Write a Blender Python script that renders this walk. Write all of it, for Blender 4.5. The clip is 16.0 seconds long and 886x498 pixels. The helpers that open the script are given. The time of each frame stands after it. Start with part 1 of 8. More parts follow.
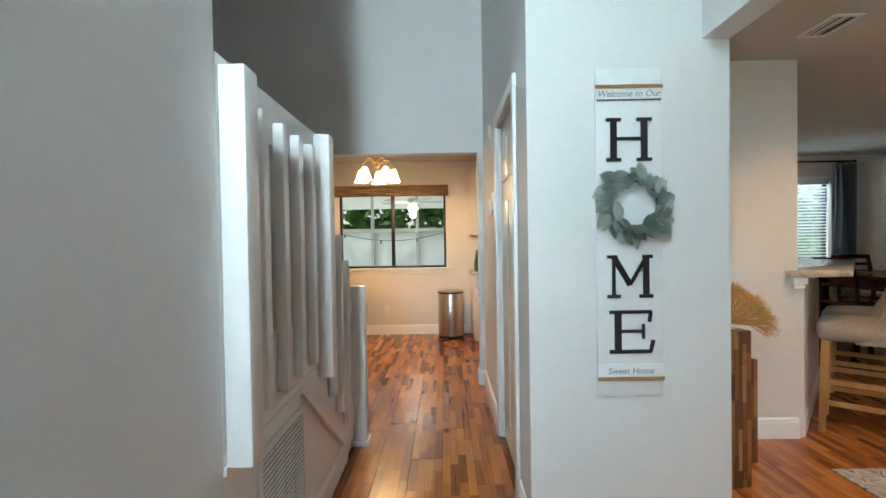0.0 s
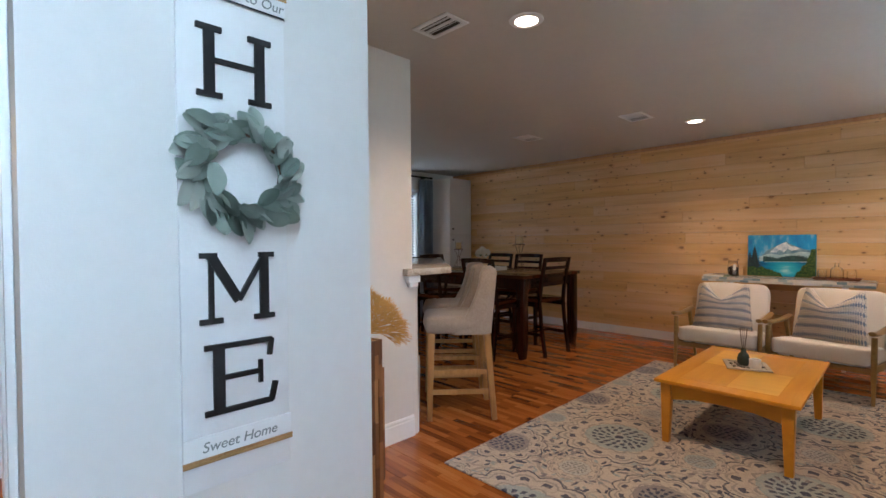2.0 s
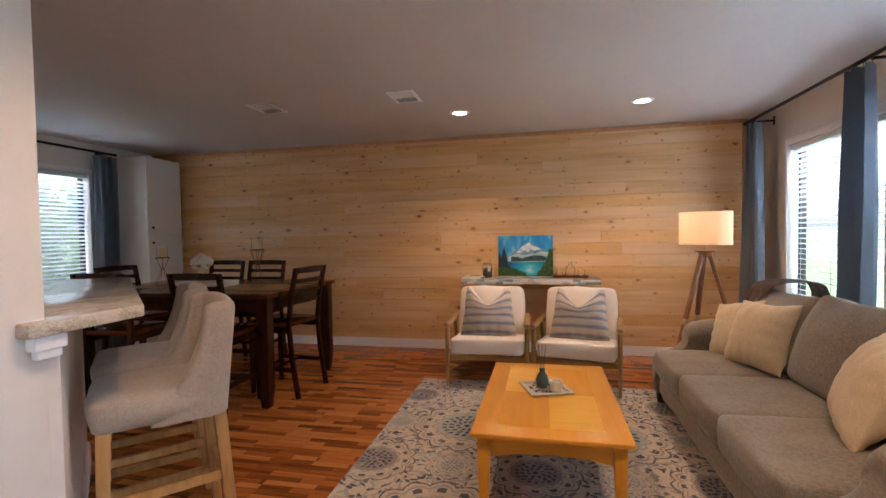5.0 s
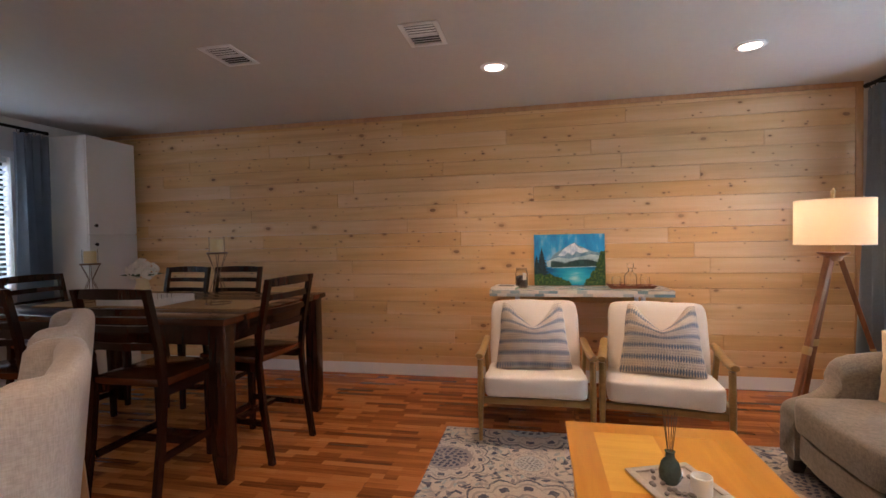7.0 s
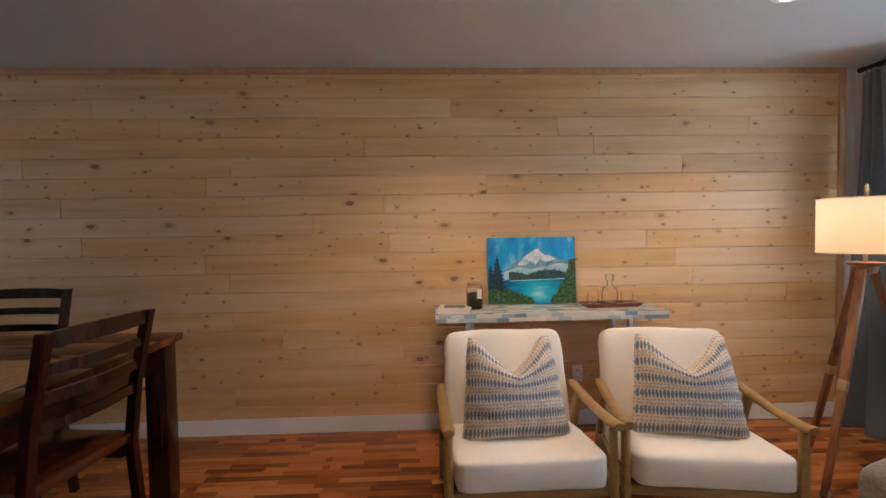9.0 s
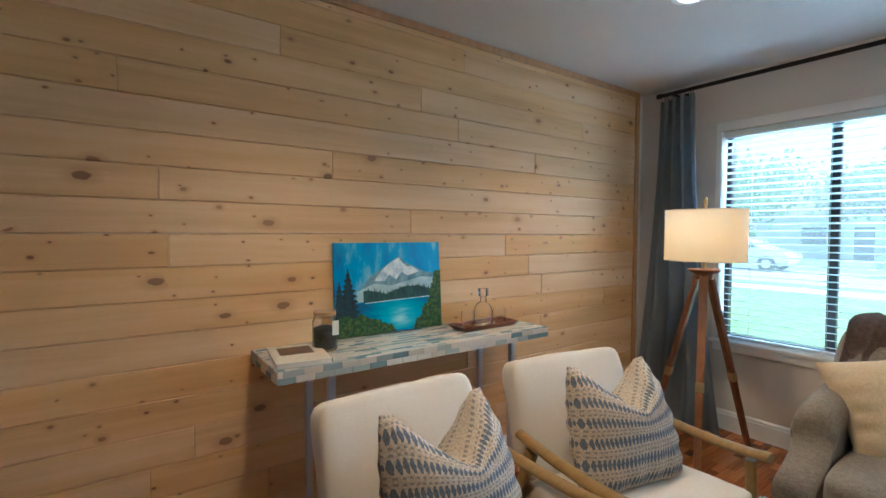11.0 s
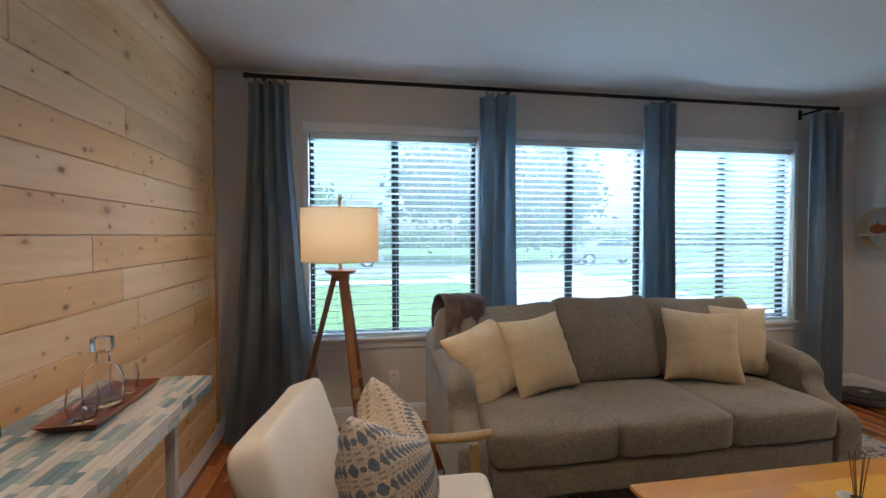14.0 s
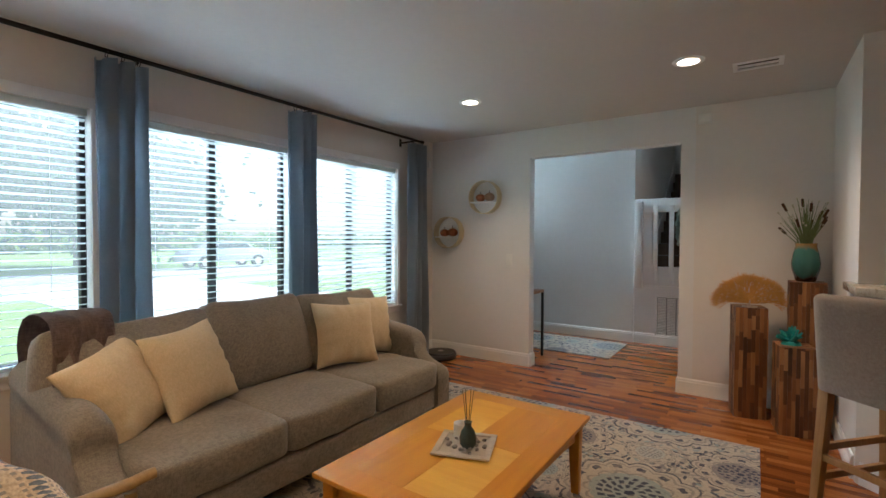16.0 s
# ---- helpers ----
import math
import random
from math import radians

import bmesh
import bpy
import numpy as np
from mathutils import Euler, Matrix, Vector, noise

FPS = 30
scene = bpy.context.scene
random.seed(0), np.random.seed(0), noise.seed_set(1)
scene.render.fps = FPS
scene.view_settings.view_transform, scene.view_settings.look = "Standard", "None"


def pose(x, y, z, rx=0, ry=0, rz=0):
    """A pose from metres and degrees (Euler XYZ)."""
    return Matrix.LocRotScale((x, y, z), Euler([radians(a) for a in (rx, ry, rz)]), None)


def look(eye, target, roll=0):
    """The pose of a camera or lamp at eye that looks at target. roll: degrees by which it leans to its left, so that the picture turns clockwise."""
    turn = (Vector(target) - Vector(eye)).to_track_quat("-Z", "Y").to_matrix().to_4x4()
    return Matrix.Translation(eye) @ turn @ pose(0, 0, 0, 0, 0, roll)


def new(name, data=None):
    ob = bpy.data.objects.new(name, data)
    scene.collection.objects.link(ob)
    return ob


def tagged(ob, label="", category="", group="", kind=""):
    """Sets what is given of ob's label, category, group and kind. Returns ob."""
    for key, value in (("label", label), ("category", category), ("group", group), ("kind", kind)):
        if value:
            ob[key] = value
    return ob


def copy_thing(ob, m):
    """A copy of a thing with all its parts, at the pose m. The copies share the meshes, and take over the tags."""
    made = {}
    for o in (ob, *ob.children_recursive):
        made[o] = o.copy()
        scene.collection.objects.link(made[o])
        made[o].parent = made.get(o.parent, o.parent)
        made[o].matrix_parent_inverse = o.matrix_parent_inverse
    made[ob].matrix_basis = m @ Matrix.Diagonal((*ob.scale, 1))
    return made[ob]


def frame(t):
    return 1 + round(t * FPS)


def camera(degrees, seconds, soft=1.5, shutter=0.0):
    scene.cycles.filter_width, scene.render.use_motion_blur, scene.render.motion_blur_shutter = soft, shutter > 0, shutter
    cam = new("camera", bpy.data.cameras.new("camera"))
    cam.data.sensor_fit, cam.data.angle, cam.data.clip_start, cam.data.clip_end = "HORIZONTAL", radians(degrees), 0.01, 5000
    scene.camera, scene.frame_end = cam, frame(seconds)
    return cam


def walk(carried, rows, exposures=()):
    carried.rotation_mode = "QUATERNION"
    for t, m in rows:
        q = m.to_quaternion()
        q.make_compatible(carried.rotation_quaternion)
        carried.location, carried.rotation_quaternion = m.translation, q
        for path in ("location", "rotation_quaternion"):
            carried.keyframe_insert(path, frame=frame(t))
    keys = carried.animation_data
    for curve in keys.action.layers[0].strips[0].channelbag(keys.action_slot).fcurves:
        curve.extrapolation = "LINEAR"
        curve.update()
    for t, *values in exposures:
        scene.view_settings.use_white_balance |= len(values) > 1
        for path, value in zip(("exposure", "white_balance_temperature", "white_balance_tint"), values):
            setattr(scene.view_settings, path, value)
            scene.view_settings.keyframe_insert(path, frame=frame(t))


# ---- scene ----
cam = camera(87.8, 16.0)
PATH = [
    (0, (0.387, 0.104, 1.311), (0.377, 2.104, 1.278), -0.9),
    (0.5, (0.463, 0.309, 1.286), (0.737, 2.29, 1.276), -0.7),
    (1, (0.574, 0.485, 1.285), (1.242, 2.37, 1.282), -0.7),
    (1.5, (0.634, 0.651, 1.282), (1.698, 2.344, 1.259), -0.7),
    (2, (0.698, 0.809, 1.266), (2.103, 2.232, 1.232), -0.5),
    (2.5, (0.785, 0.942, 1.269), (2.449, 2.051, 1.236), -0.6),
    (3, (0.887, 1.062, 1.279), (2.726, 1.847, 1.239), -0.6),
    (3.5, (0.992, 1.184, 1.286), (2.912, 1.742, 1.252), -0.4),
    (3.7, (1.040, 1.246, 1.289), (2.977, 1.742, 1.249), -0.4),
    (5.8, (1.896, 1.747, 1.345), (3.851, 2.166, 1.282), -1.0),
    (6, (1.982, 1.792, 1.324), (3.937, 2.211, 1.264), -1.0),
    (6.5, (2.272, 1.929, 1.297), (4.23, 2.335, 1.242), -1.2),
    (7, (2.573, 2.041, 1.298), (4.532, 2.442, 1.246), -1.1),
    (7.5, (2.842, 2.189, 1.308), (4.807, 2.561, 1.272), -1.1),
    (8, (3.129, 2.29, 1.31), (5.112, 2.549, 1.272), -1.0),
    (8.5, (3.407, 2.386, 1.323), (5.404, 2.475, 1.277), -0.9),
    (10.8, (4.53, 2.858, 1.365), (6.255, 1.85, 1.274), 0.2),
    (11, (4.686, 2.897, 1.353), (6.311, 1.733, 1.282), 0.3),
    (11.5, (4.907, 2.921, 1.342), (6.3, 1.487, 1.257), 0.2),
    (12, (5.139, 2.929, 1.338), (6.235, 1.257, 1.274), 0.0),
    (12.5, (5.337, 2.901, 1.327), (6.129, 1.065, 1.261), 0.1),
    (13, (5.504, 2.831, 1.338), (5.96, 0.885, 1.279), -0.1),
    (13.5, (5.683, 2.768, 1.329), (5.741, 0.77, 1.273), 0.1),
    (14, (5.828, 2.744, 1.342), (5.471, 0.777, 1.283), -0.1),
    (14.5, (5.909, 2.7, 1.311), (5.178, 0.839, 1.256), -0.4),
    (15, (5.929, 2.701, 1.315), (4.833, 1.029, 1.242), -0.2),
    (15.5, (5.984, 2.652, 1.313), (4.569, 1.24, 1.258), 0.3),
    (16, (6.023, 2.621, 1.327), (4.371, 1.496, 1.28), 0.2),
]
walk(cam, [(t, look(eye, target, roll)) for t, eye, target, roll in PATH],
     ((0, 0.80, 5950, 6), (1.5, 0.80, 5400, 11), (3.5, 0.86, 5800, 18), (6, 1.06, 5600, 20), (8.5, 1.08, 5150, 13), (11, 0.88, 4560, -1), (12.5, 0.72, 4580, -1), (14.5, 0.39, 4950, 6), (16, 0.58, 5500, 7)))

# ---- world, sun and lamps ----
world = bpy.data.worlds.new("sky")
scene.world = world
world.use_nodes = True
wn = world.node_tree.nodes
sky = wn.new("ShaderNodeTexSky")
sky.sky_type, sky.sun_disc = "NISHITA", False
sky.sun_elevation, sky.sun_rotation = radians(52), radians(-81)
sky.air_density, sky.dust_density, sky.ozone_density = 1.2, 2.5, 1.0
world.node_tree.links.new(sky.outputs[0], wn["Background"].inputs[0])
wn["Background"].inputs[1].default_value = 0.15
sun_data = bpy.data.lights.new("sun", "SUN")
sun_data.energy, sun_data.angle, sun_data.color = 5.0, radians(1.5), (1.0, 0.96, 0.9)
sun_lamp = new("sun", sun_data)
sun_lamp.matrix_world = look((-10, 1.5, 13), (0, 0, 0))


def area(name, eye, target, sx, sy, watts, colour):
    data = bpy.data.lights.new(name, "AREA")
    data.shape, data.size, data.size_y, data.energy, data.color = "RECTANGLE", sx, sy, watts, colour
    ob = new(name, data)
    ob.matrix_world = look(eye, target)
    return ob


def bulb(name, place, watts, colour, radius=0.04):
    data = bpy.data.lights.new(name, "POINT")
    data.energy, data.color, data.shadow_soft_size = watts, colour, radius
    ob = new(name, data)
    ob.location = place
    return ob


def spot(name, place, watts, colour, degrees=120, blend=0.8, radius=0.05):
    data = bpy.data.lights.new(name, "SPOT")
    data.energy, data.color, data.shadow_soft_size = watts, colour, radius
    data.spot_size, data.spot_blend = radians(degrees), blend
    ob = new(name, data)
    ob.location = place
    return ob


DAY = (0.80, 0.91, 1.0)
WARM = (1.0, 0.62, 0.32)
# area lamps standing in for skylight through the front, dining and unseen foyer windows
for wx in (5.57, 4.21, 2.85):
    area("window_skylight", (wx, -1.9, 3.0), (wx, 0.6, 0.9), 1.5, 1.2, 118, DAY)
area("dining_skylight", (5.0, 8.0, 3.0), (5.0, 5.6, 0.9), 1.6, 1.0, 95, DAY)
# added lamp behind the unseen foyer window, offset to favour the sign wall
area("foyer_daylight_stand_in", (-0.44, -1.5, 3.1), (0.4, 2.2, 1.9), 1.0, 2.8, 360, (0.79, 0.95, 0.97))
DOWNLIGHTS = ((5.72, 2.31), (5.76, 0.74), (2.77, 0.67), (2.76, 2.25))
for lx, ly in DOWNLIGHTS:
    spot("downlight_bulb", (lx, ly, 2.405), 36, WARM, 130, 0.9)
bulb("floor_lamp_bulb", (5.93, 0.20, 1.36), 1.5, WARM, 0.05)
for i in range(5):
    a = radians(72 * i + 20)
    bulb("chandelier_bulb", (-0.40 + 0.2 * math.cos(a), 5.5 + 0.2 * math.sin(a), 2.03), 9, (1.0, 0.58, 0.25), 0.03)
bulb("sunroom_bulb", (-0.18, 8.3, 1.79), 10, (1, 0.8, 0.6), 0.06)

# ---- materials ----
def material(name, colour, rough=0.5, metal=0.0, var=0.12, scale=6.0, bump=0.0, bump_scale=80.0, spec=0.5, stretch=(1, 1, 1),
             sheen=0.0, coat=0.0, transmission=0.0, ior=1.45, emit=None, emit_strength=0.0):
    """A paint or solid surface with mottling at two scales and a fine relief."""
    m = bpy.data.materials.new(name)
    m.use_nodes = True
    n, l = m.node_tree.nodes, m.node_tree.links
    b = n["Principled BSDF"]
    b.inputs["Roughness"].default_value = rough
    b.inputs["Metallic"].default_value = metal
    b.inputs["Specular IOR Level"].default_value = spec
    b.inputs["Sheen Weight"].default_value = sheen
    b.inputs["Coat Weight"].default_value = coat
    b.inputs["Transmission Weight"].default_value = transmission
    b.inputs["IOR"].default_value = ior
    b.inputs["Base Color"].default_value = (*colour, 1)
    if emit:
        b.inputs["Emission Color"].default_value = (*emit, 1)
        b.inputs["Emission Strength"].default_value = emit_strength
    tc = n.new("ShaderNodeTexCoord")
    mp = n.new("ShaderNodeMapping")
    mp.inputs["Scale"].default_value = stretch
    l.new(tc.outputs["Object"], mp.inputs[0])
    if var > 0:
        big, fine = n.new("ShaderNodeTexNoise"), n.new("ShaderNodeTexNoise")
        big.inputs["Scale"].default_value, big.inputs["Detail"].default_value = scale * 0.3, 3
        fine.inputs["Scale"].default_value, fine.inputs["Detail"].default_value = scale * 4, 4
        mix = n.new("ShaderNodeMath")
        mix.operation = "ADD"
        l.new(mp.outputs[0], big.inputs["Vector"])
        l.new(mp.outputs[0], fine.inputs["Vector"])
        l.new(big.outputs[0], mix.inputs[0])
        l.new(fine.outputs[0], mix.inputs[1])
        ramp = n.new("ShaderNodeMapRange")
        ramp.inputs["From Min"].default_value, ramp.inputs["From Max"].default_value = 0.6, 1.4
        ramp.inputs["To Min"].default_value, ramp.inputs["To Max"].default_value = 1 - var, 1 + var
        l.new(mix.outputs[0], ramp.inputs[0])
        mul = n.new("ShaderNodeVectorMath")
        mul.operation = "SCALE"
        mul.inputs[0].default_value = colour
        l.new(ramp.outputs[0], mul.inputs["Scale"])
        l.new(mul.outputs[0], b.inputs["Base Color"])
    if bump > 0:
        g = n.new("ShaderNodeTexNoise")
        g.inputs["Scale"].default_value, g.inputs["Detail"].default_value = bump_scale, 3
        l.new(mp.outputs[0], g.inputs["Vector"])
        bp = n.new("ShaderNodeBump")
        bp.inputs["Strength"].default_value, bp.inputs["Distance"].default_value = bump, 0.01
        l.new(g.outputs[0], bp.inputs["Height"])
        l.new(bp.outputs[0], b.inputs["Normal"])
    return m


class Nodes:
    """Short hand to build a node material by hand."""

    def __init__(self, name, rough=0.5):
        self.m = bpy.data.materials.new(name)
        self.m.use_nodes = True
        self.n, self.l = self.m.node_tree.nodes, self.m.node_tree.links
        self.b = self.n["Principled BSDF"]
        self.b.inputs["Roughness"].default_value = rough

    def add(self, kind, **values):
        node = self.n.new(kind)
        for key, value in values.items():
            node.inputs[key.replace("_", " ")].default_value = value
        return node

    def math(self, op, a, c=0.0, d=None):
        node = self.n.new("ShaderNodeMath")
        node.operation = op
        for i, v in enumerate((a, c, d)):
            if v is None:
                continue
            if isinstance(v, (int, float)):
                node.inputs[i].default_value = v
            else:
                self.l.new(v, node.inputs[i])
        return node.outputs[0]

    def ramp(self, fac, stops):
        node = self.n.new("ShaderNodeValToRGB")
        els = node.color_ramp.elements
        while len(els) < len(stops):
            els.new(0.5)
        for e, (p, c) in zip(els, stops):
            e.position, e.color = p, (*c, 1)
        self.l.new(fac, node.inputs[0])
        return node.outputs[0]

    def mix(self, fac, a, c, kind="MIX"):
        node = self.n.new("ShaderNodeMix")
        node.data_type, node.blend_type = "RGBA", kind
        for sock, v in ((node.inputs[0], fac), (node.inputs[6], a), (node.inputs[7], c)):
            if isinstance(v, (int, float)):
                sock.default_value = v
            elif isinstance(v, tuple):
                sock.default_value = (*v, 1)
            else:
                self.l.new(v, sock)
        return node.outputs[2]

    def coords(self, kind="Object", scale=(1, 1, 1), offset=None, rot=(0, 0, 0)):
        tc = self.n.new("ShaderNodeTexCoord")
        mp = self.n.new("ShaderNodeMapping")
        mp.inputs["Scale"].default_value, mp.inputs["Rotation"].default_value = scale, rot
        self.l.new(tc.outputs[kind], mp.inputs[0])
        if offset is not None:
            add = self.n.new("ShaderNodeVectorMath")
            self.l.new(tc.outputs[kind], add.inputs[0])
            self.l.new(offset, add.inputs[1])
            self.l.new(add.outputs[0], mp.inputs[0])
        return mp.outputs[0]

    def random_offset(self, size=37.0):
        oi = self.n.new("ShaderNodeObjectInfo")
        cx = self.n.new("ShaderNodeCombineXYZ")
        self.l.new(self.math("MULTIPLY", oi.outputs["Random"], size), cx.inputs[0])
        self.l.new(self.math("MULTIPLY", oi.outputs["Random"], size * 1.7), cx.inputs[1])
        self.l.new(self.math("MULTIPLY", oi.outputs["Random"], size * 0.6), cx.inputs[2])
        return cx.outputs[0], oi.outputs["Random"]

    def bump(self, height, strength, distance=0.005):
        bp = self.n.new("ShaderNodeBump")
        bp.inputs["Strength"].default_value, bp.inputs["Distance"].default_value = strength, distance
        self.l.new(height, bp.inputs["Height"])
        self.l.new(bp.outputs[0], self.b.inputs["Normal"])

    def base(self, c):
        self.l.new(c, self.b.inputs["Base Color"])
        return self.m


def wood(name, dark, light, rough=0.4, grain=(40, 3, 40), coat=0.0, random=True, contrast=0.5, spec=0.5):
    """Grained wood; the grain runs along the axis with the small scale."""
    w = Nodes(name, rough)
    off, rnd = w.random_offset() if random else (None, None)
    v = w.coords("Object", grain, off)
    a = w.add("ShaderNodeTexNoise", Scale=1.0, Detail=5.0, Roughness=0.6, Distortion=0.6)
    w.l.new(v, a.inputs["Vector"])
    v2 = w.coords("Object", tuple(g * 0.25 for g in grain), off)
    c = w.add("ShaderNodeTexNoise", Scale=1.0, Detail=2.0)
    w.l.new(v2, c.inputs["Vector"])
    f = w.math("ADD", w.math("MULTIPLY", a.outputs[0], 0.6), w.math("MULTIPLY", c.outputs[0], 0.4))
    if random:
        f = w.math("ADD", f, w.math("MULTIPLY", w.math("SUBTRACT", rnd, 0.5), 0.12))
    col = w.ramp(f, ((0.5 - contrast * 0.3, dark), (0.5 + contrast * 0.3, light)))
    w.bump(a.outputs[0], 0.15, 0.002)
    w.b.inputs["Coat Weight"].default_value = coat
    w.b.inputs["Specular IOR Level"].default_value = spec
    return w.base(col)


def pine_planks():
    """Whitewashed pine: pale milky boards from pinkish to yellow, faint grain and scattered small knots, different on each plank."""
    w = Nodes("whitewashed_pine", 0.5)
    off, rnd = w.random_offset()
    v = w.coords("Object", (20, 1.3, 30), off)
    a = w.add("ShaderNodeTexNoise", Scale=1.0, Detail=5.0, Roughness=0.6, Distortion=1.2)
    w.l.new(v, a.inputs["Vector"])
    b = w.add("ShaderNodeTexNoise", Scale=1.0, Detail=2.0)
    w.l.new(w.coords("Object", (3, 0.7, 9), off), b.inputs["Vector"])
    f = w.math("ADD", w.math("MULTIPLY", a.outputs[0], 0.32), w.math("MULTIPLY", b.outputs[0], 0.68))
    warm = w.ramp(f, ((0.30, (0.53, 0.295, 0.105)), (0.5, (0.69, 0.415, 0.16)), (0.70, (0.78, 0.515, 0.24))))
    milky = w.ramp(f, ((0.30, (0.59, 0.362, 0.17)), (0.5, (0.72, 0.488, 0.255)), (0.70, (0.80, 0.592, 0.355))))
    wash = w.add("ShaderNodeTexNoise", Scale=1.0, Detail=3.0)
    w.l.new(w.coords("Object", (2, 0.9, 3), off), wash.inputs["Vector"])
    share = w.math("MINIMUM", 1.0, w.math("MAXIMUM", 0.0, w.math("ADD", w.math("MULTIPLY_ADD", rnd, 1.5, -0.25), w.math("MULTIPLY", w.math("SUBTRACT", wash.outputs[0], 0.5), 1.6))))
    col = w.mix(share, warm, milky)
    # knots: sparse cells of uneven size, thick in some stretches and missing in others
    wob = w.add("ShaderNodeTexNoise", Scale=45.0, Detail=3.0)
    w.l.new(w.coords("Object", (1, 1, 1), off), wob.inputs["Vector"])
    crowd = w.add("ShaderNodeTexNoise", Scale=1.0, Detail=0.0)
    w.l.new(w.coords("Object", (1, 1.4, 3), off), crowd.inputs["Vector"])
    for sy, sz, keep, small, large in ((3.4, 6.0, 0.50, 0.034, 0.070), (7.5, 11.0, 0.66, 0.050, 0.055)):
        vk = w.n.new("ShaderNodeSeparateXYZ")
        w.l.new(w.coords("Object", (1, sy, sz), off), vk.inputs[0])
        vc = w.n.new("ShaderNodeCombineXYZ")
        w.l.new(vk.outputs[1], vc.inputs[0])
        w.l.new(vk.outputs[2], vc.inputs[1])
        k = w.add("ShaderNodeTexVoronoi", Scale=1.0, Randomness=1.0)
        k.voronoi_dimensions = "2D"
        w.l.new(vc.outputs[0], k.inputs["Vector"])
        sep = w.n.new("ShaderNodeSeparateColor")
        w.l.new(k.outputs["Color"], sep.inputs[0])
        dist = w.math("ADD", k.outputs["Distance"], w.math("MULTIPLY", w.math("SUBTRACT", wob.outputs[0], 0.5), 0.06))
        chosen = w.math("GREATER_THAN", w.math("ADD", sep.outputs[0], w.math("MULTIPLY", w.math("SUBTRACT", crowd.outputs[0], 0.5), 1.1)), keep)
        size = w.math("MULTIPLY", chosen, w.math("MULTIPLY_ADD", w.math("POWER", sep.outputs[1], 3.0), large, small))
        knot = w.math("MINIMUM", 1.0, w.math("MAXIMUM", 0.0, w.math("MULTIPLY", w.math("SUBTRACT", size, dist), 45.0)))
        halo = w.math("MINIMUM", 1.0, w.math("MAXIMUM", 0.0, w.math("MULTIPLY", w.math("SUBTRACT", w.math("MULTIPLY", size, 2.4), dist), 9.0)))
        col = w.mix(w.math("MULTIPLY", halo, 0.38), col, (0.46, 0.235, 0.10))
        col = w.mix(w.math("MULTIPLY", knot, w.math("MULTIPLY_ADD", sep.outputs[2], 0.4, 0.55)), col, (0.20, 0.095, 0.04))
    w.bump(a.outputs[0], 0.10, 0.002)
    return w.base(col)


def floor_strips():
    """Laminate: each board shows three strips of reddish wood, cut into short staves of different tone."""
    w = Nodes("strip_laminate", 0.22)
    off, rnd = w.random_offset()
    br = w.n.new("ShaderNodeTexBrick")
    br.offset, br.offset_frequency = 0.37, 2
    br.inputs["Scale"].default_value = 1.0
    br.inputs["Mortar Size"].default_value = 0.0006
    br.inputs["Brick Width"].default_value = 0.33
    br.inputs["Row Height"].default_value = 0.0475
    br.inputs["Color1"].default_value, br.inputs["Color2"].default_value = (0, 0, 0, 1), (1, 1, 1, 1)
    br.inputs["Mortar"].default_value = (0.2, 0.2, 0.2, 1)
    shift = w.n.new("ShaderNodeCombineXYZ")
    w.l.new(w.math("MULTIPLY", rnd, 9.0), shift.inputs[1])
    v = w.coords("Object", (1, 1, 1), shift.outputs[0], (0, 0, radians(90)))
    w.l.new(v, br.inputs["Vector"])
    tone = w.n.new("ShaderNodeSeparateColor")
    w.l.new(br.outputs[0], tone.inputs[0])
    g = w.add("ShaderNodeTexNoise", Scale=1.0, Detail=5.0, Roughness=0.65, Distortion=0.5)
    w.l.new(w.coords("Object", (75, 3.2, 1), off), g.inputs["Vector"])
    g2 = w.add("ShaderNodeTexNoise", Scale=1.0, Detail=2.0)
    w.l.new(w.coords("Object", (9, 1.2, 1), off), g2.inputs["Vector"])
    f = w.math("ADD", w.math("MULTIPLY", tone.outputs[0], 0.40), w.math("ADD", w.math("MULTIPLY", g.outputs[0], 0.50), w.math("MULTIPLY", g2.outputs[0], 0.20)))
    col = w.ramp(f, ((0.26, (0.070, 0.020, 0.006)), (0.44, (0.225, 0.066, 0.014)), (0.62, (0.38, 0.125, 0.025)), (0.80, (0.49, 0.195, 0.046))))
    w.bump(g.outputs[0], 0.05, 0.001)
    return w.base(col)


def translucent(name, colour, share, rough=0.5):
    """A thin sheet that lets part of the light through."""
    w = Nodes(name, rough)
    w.b.inputs["Base Color"].default_value = (*colour, 1)
    t, m = w.n.new("ShaderNodeBsdfTranslucent"), w.n.new("ShaderNodeMixShader")
    t.inputs[0].default_value, m.inputs[0].default_value = (*colour, 1), share
    w.l.new(w.b.outputs[0], m.inputs[1])
    w.l.new(t.outputs[0], m.inputs[2])
    w.l.new(m.outputs[0], w.n["Material Output"].inputs[0])
    return w.m


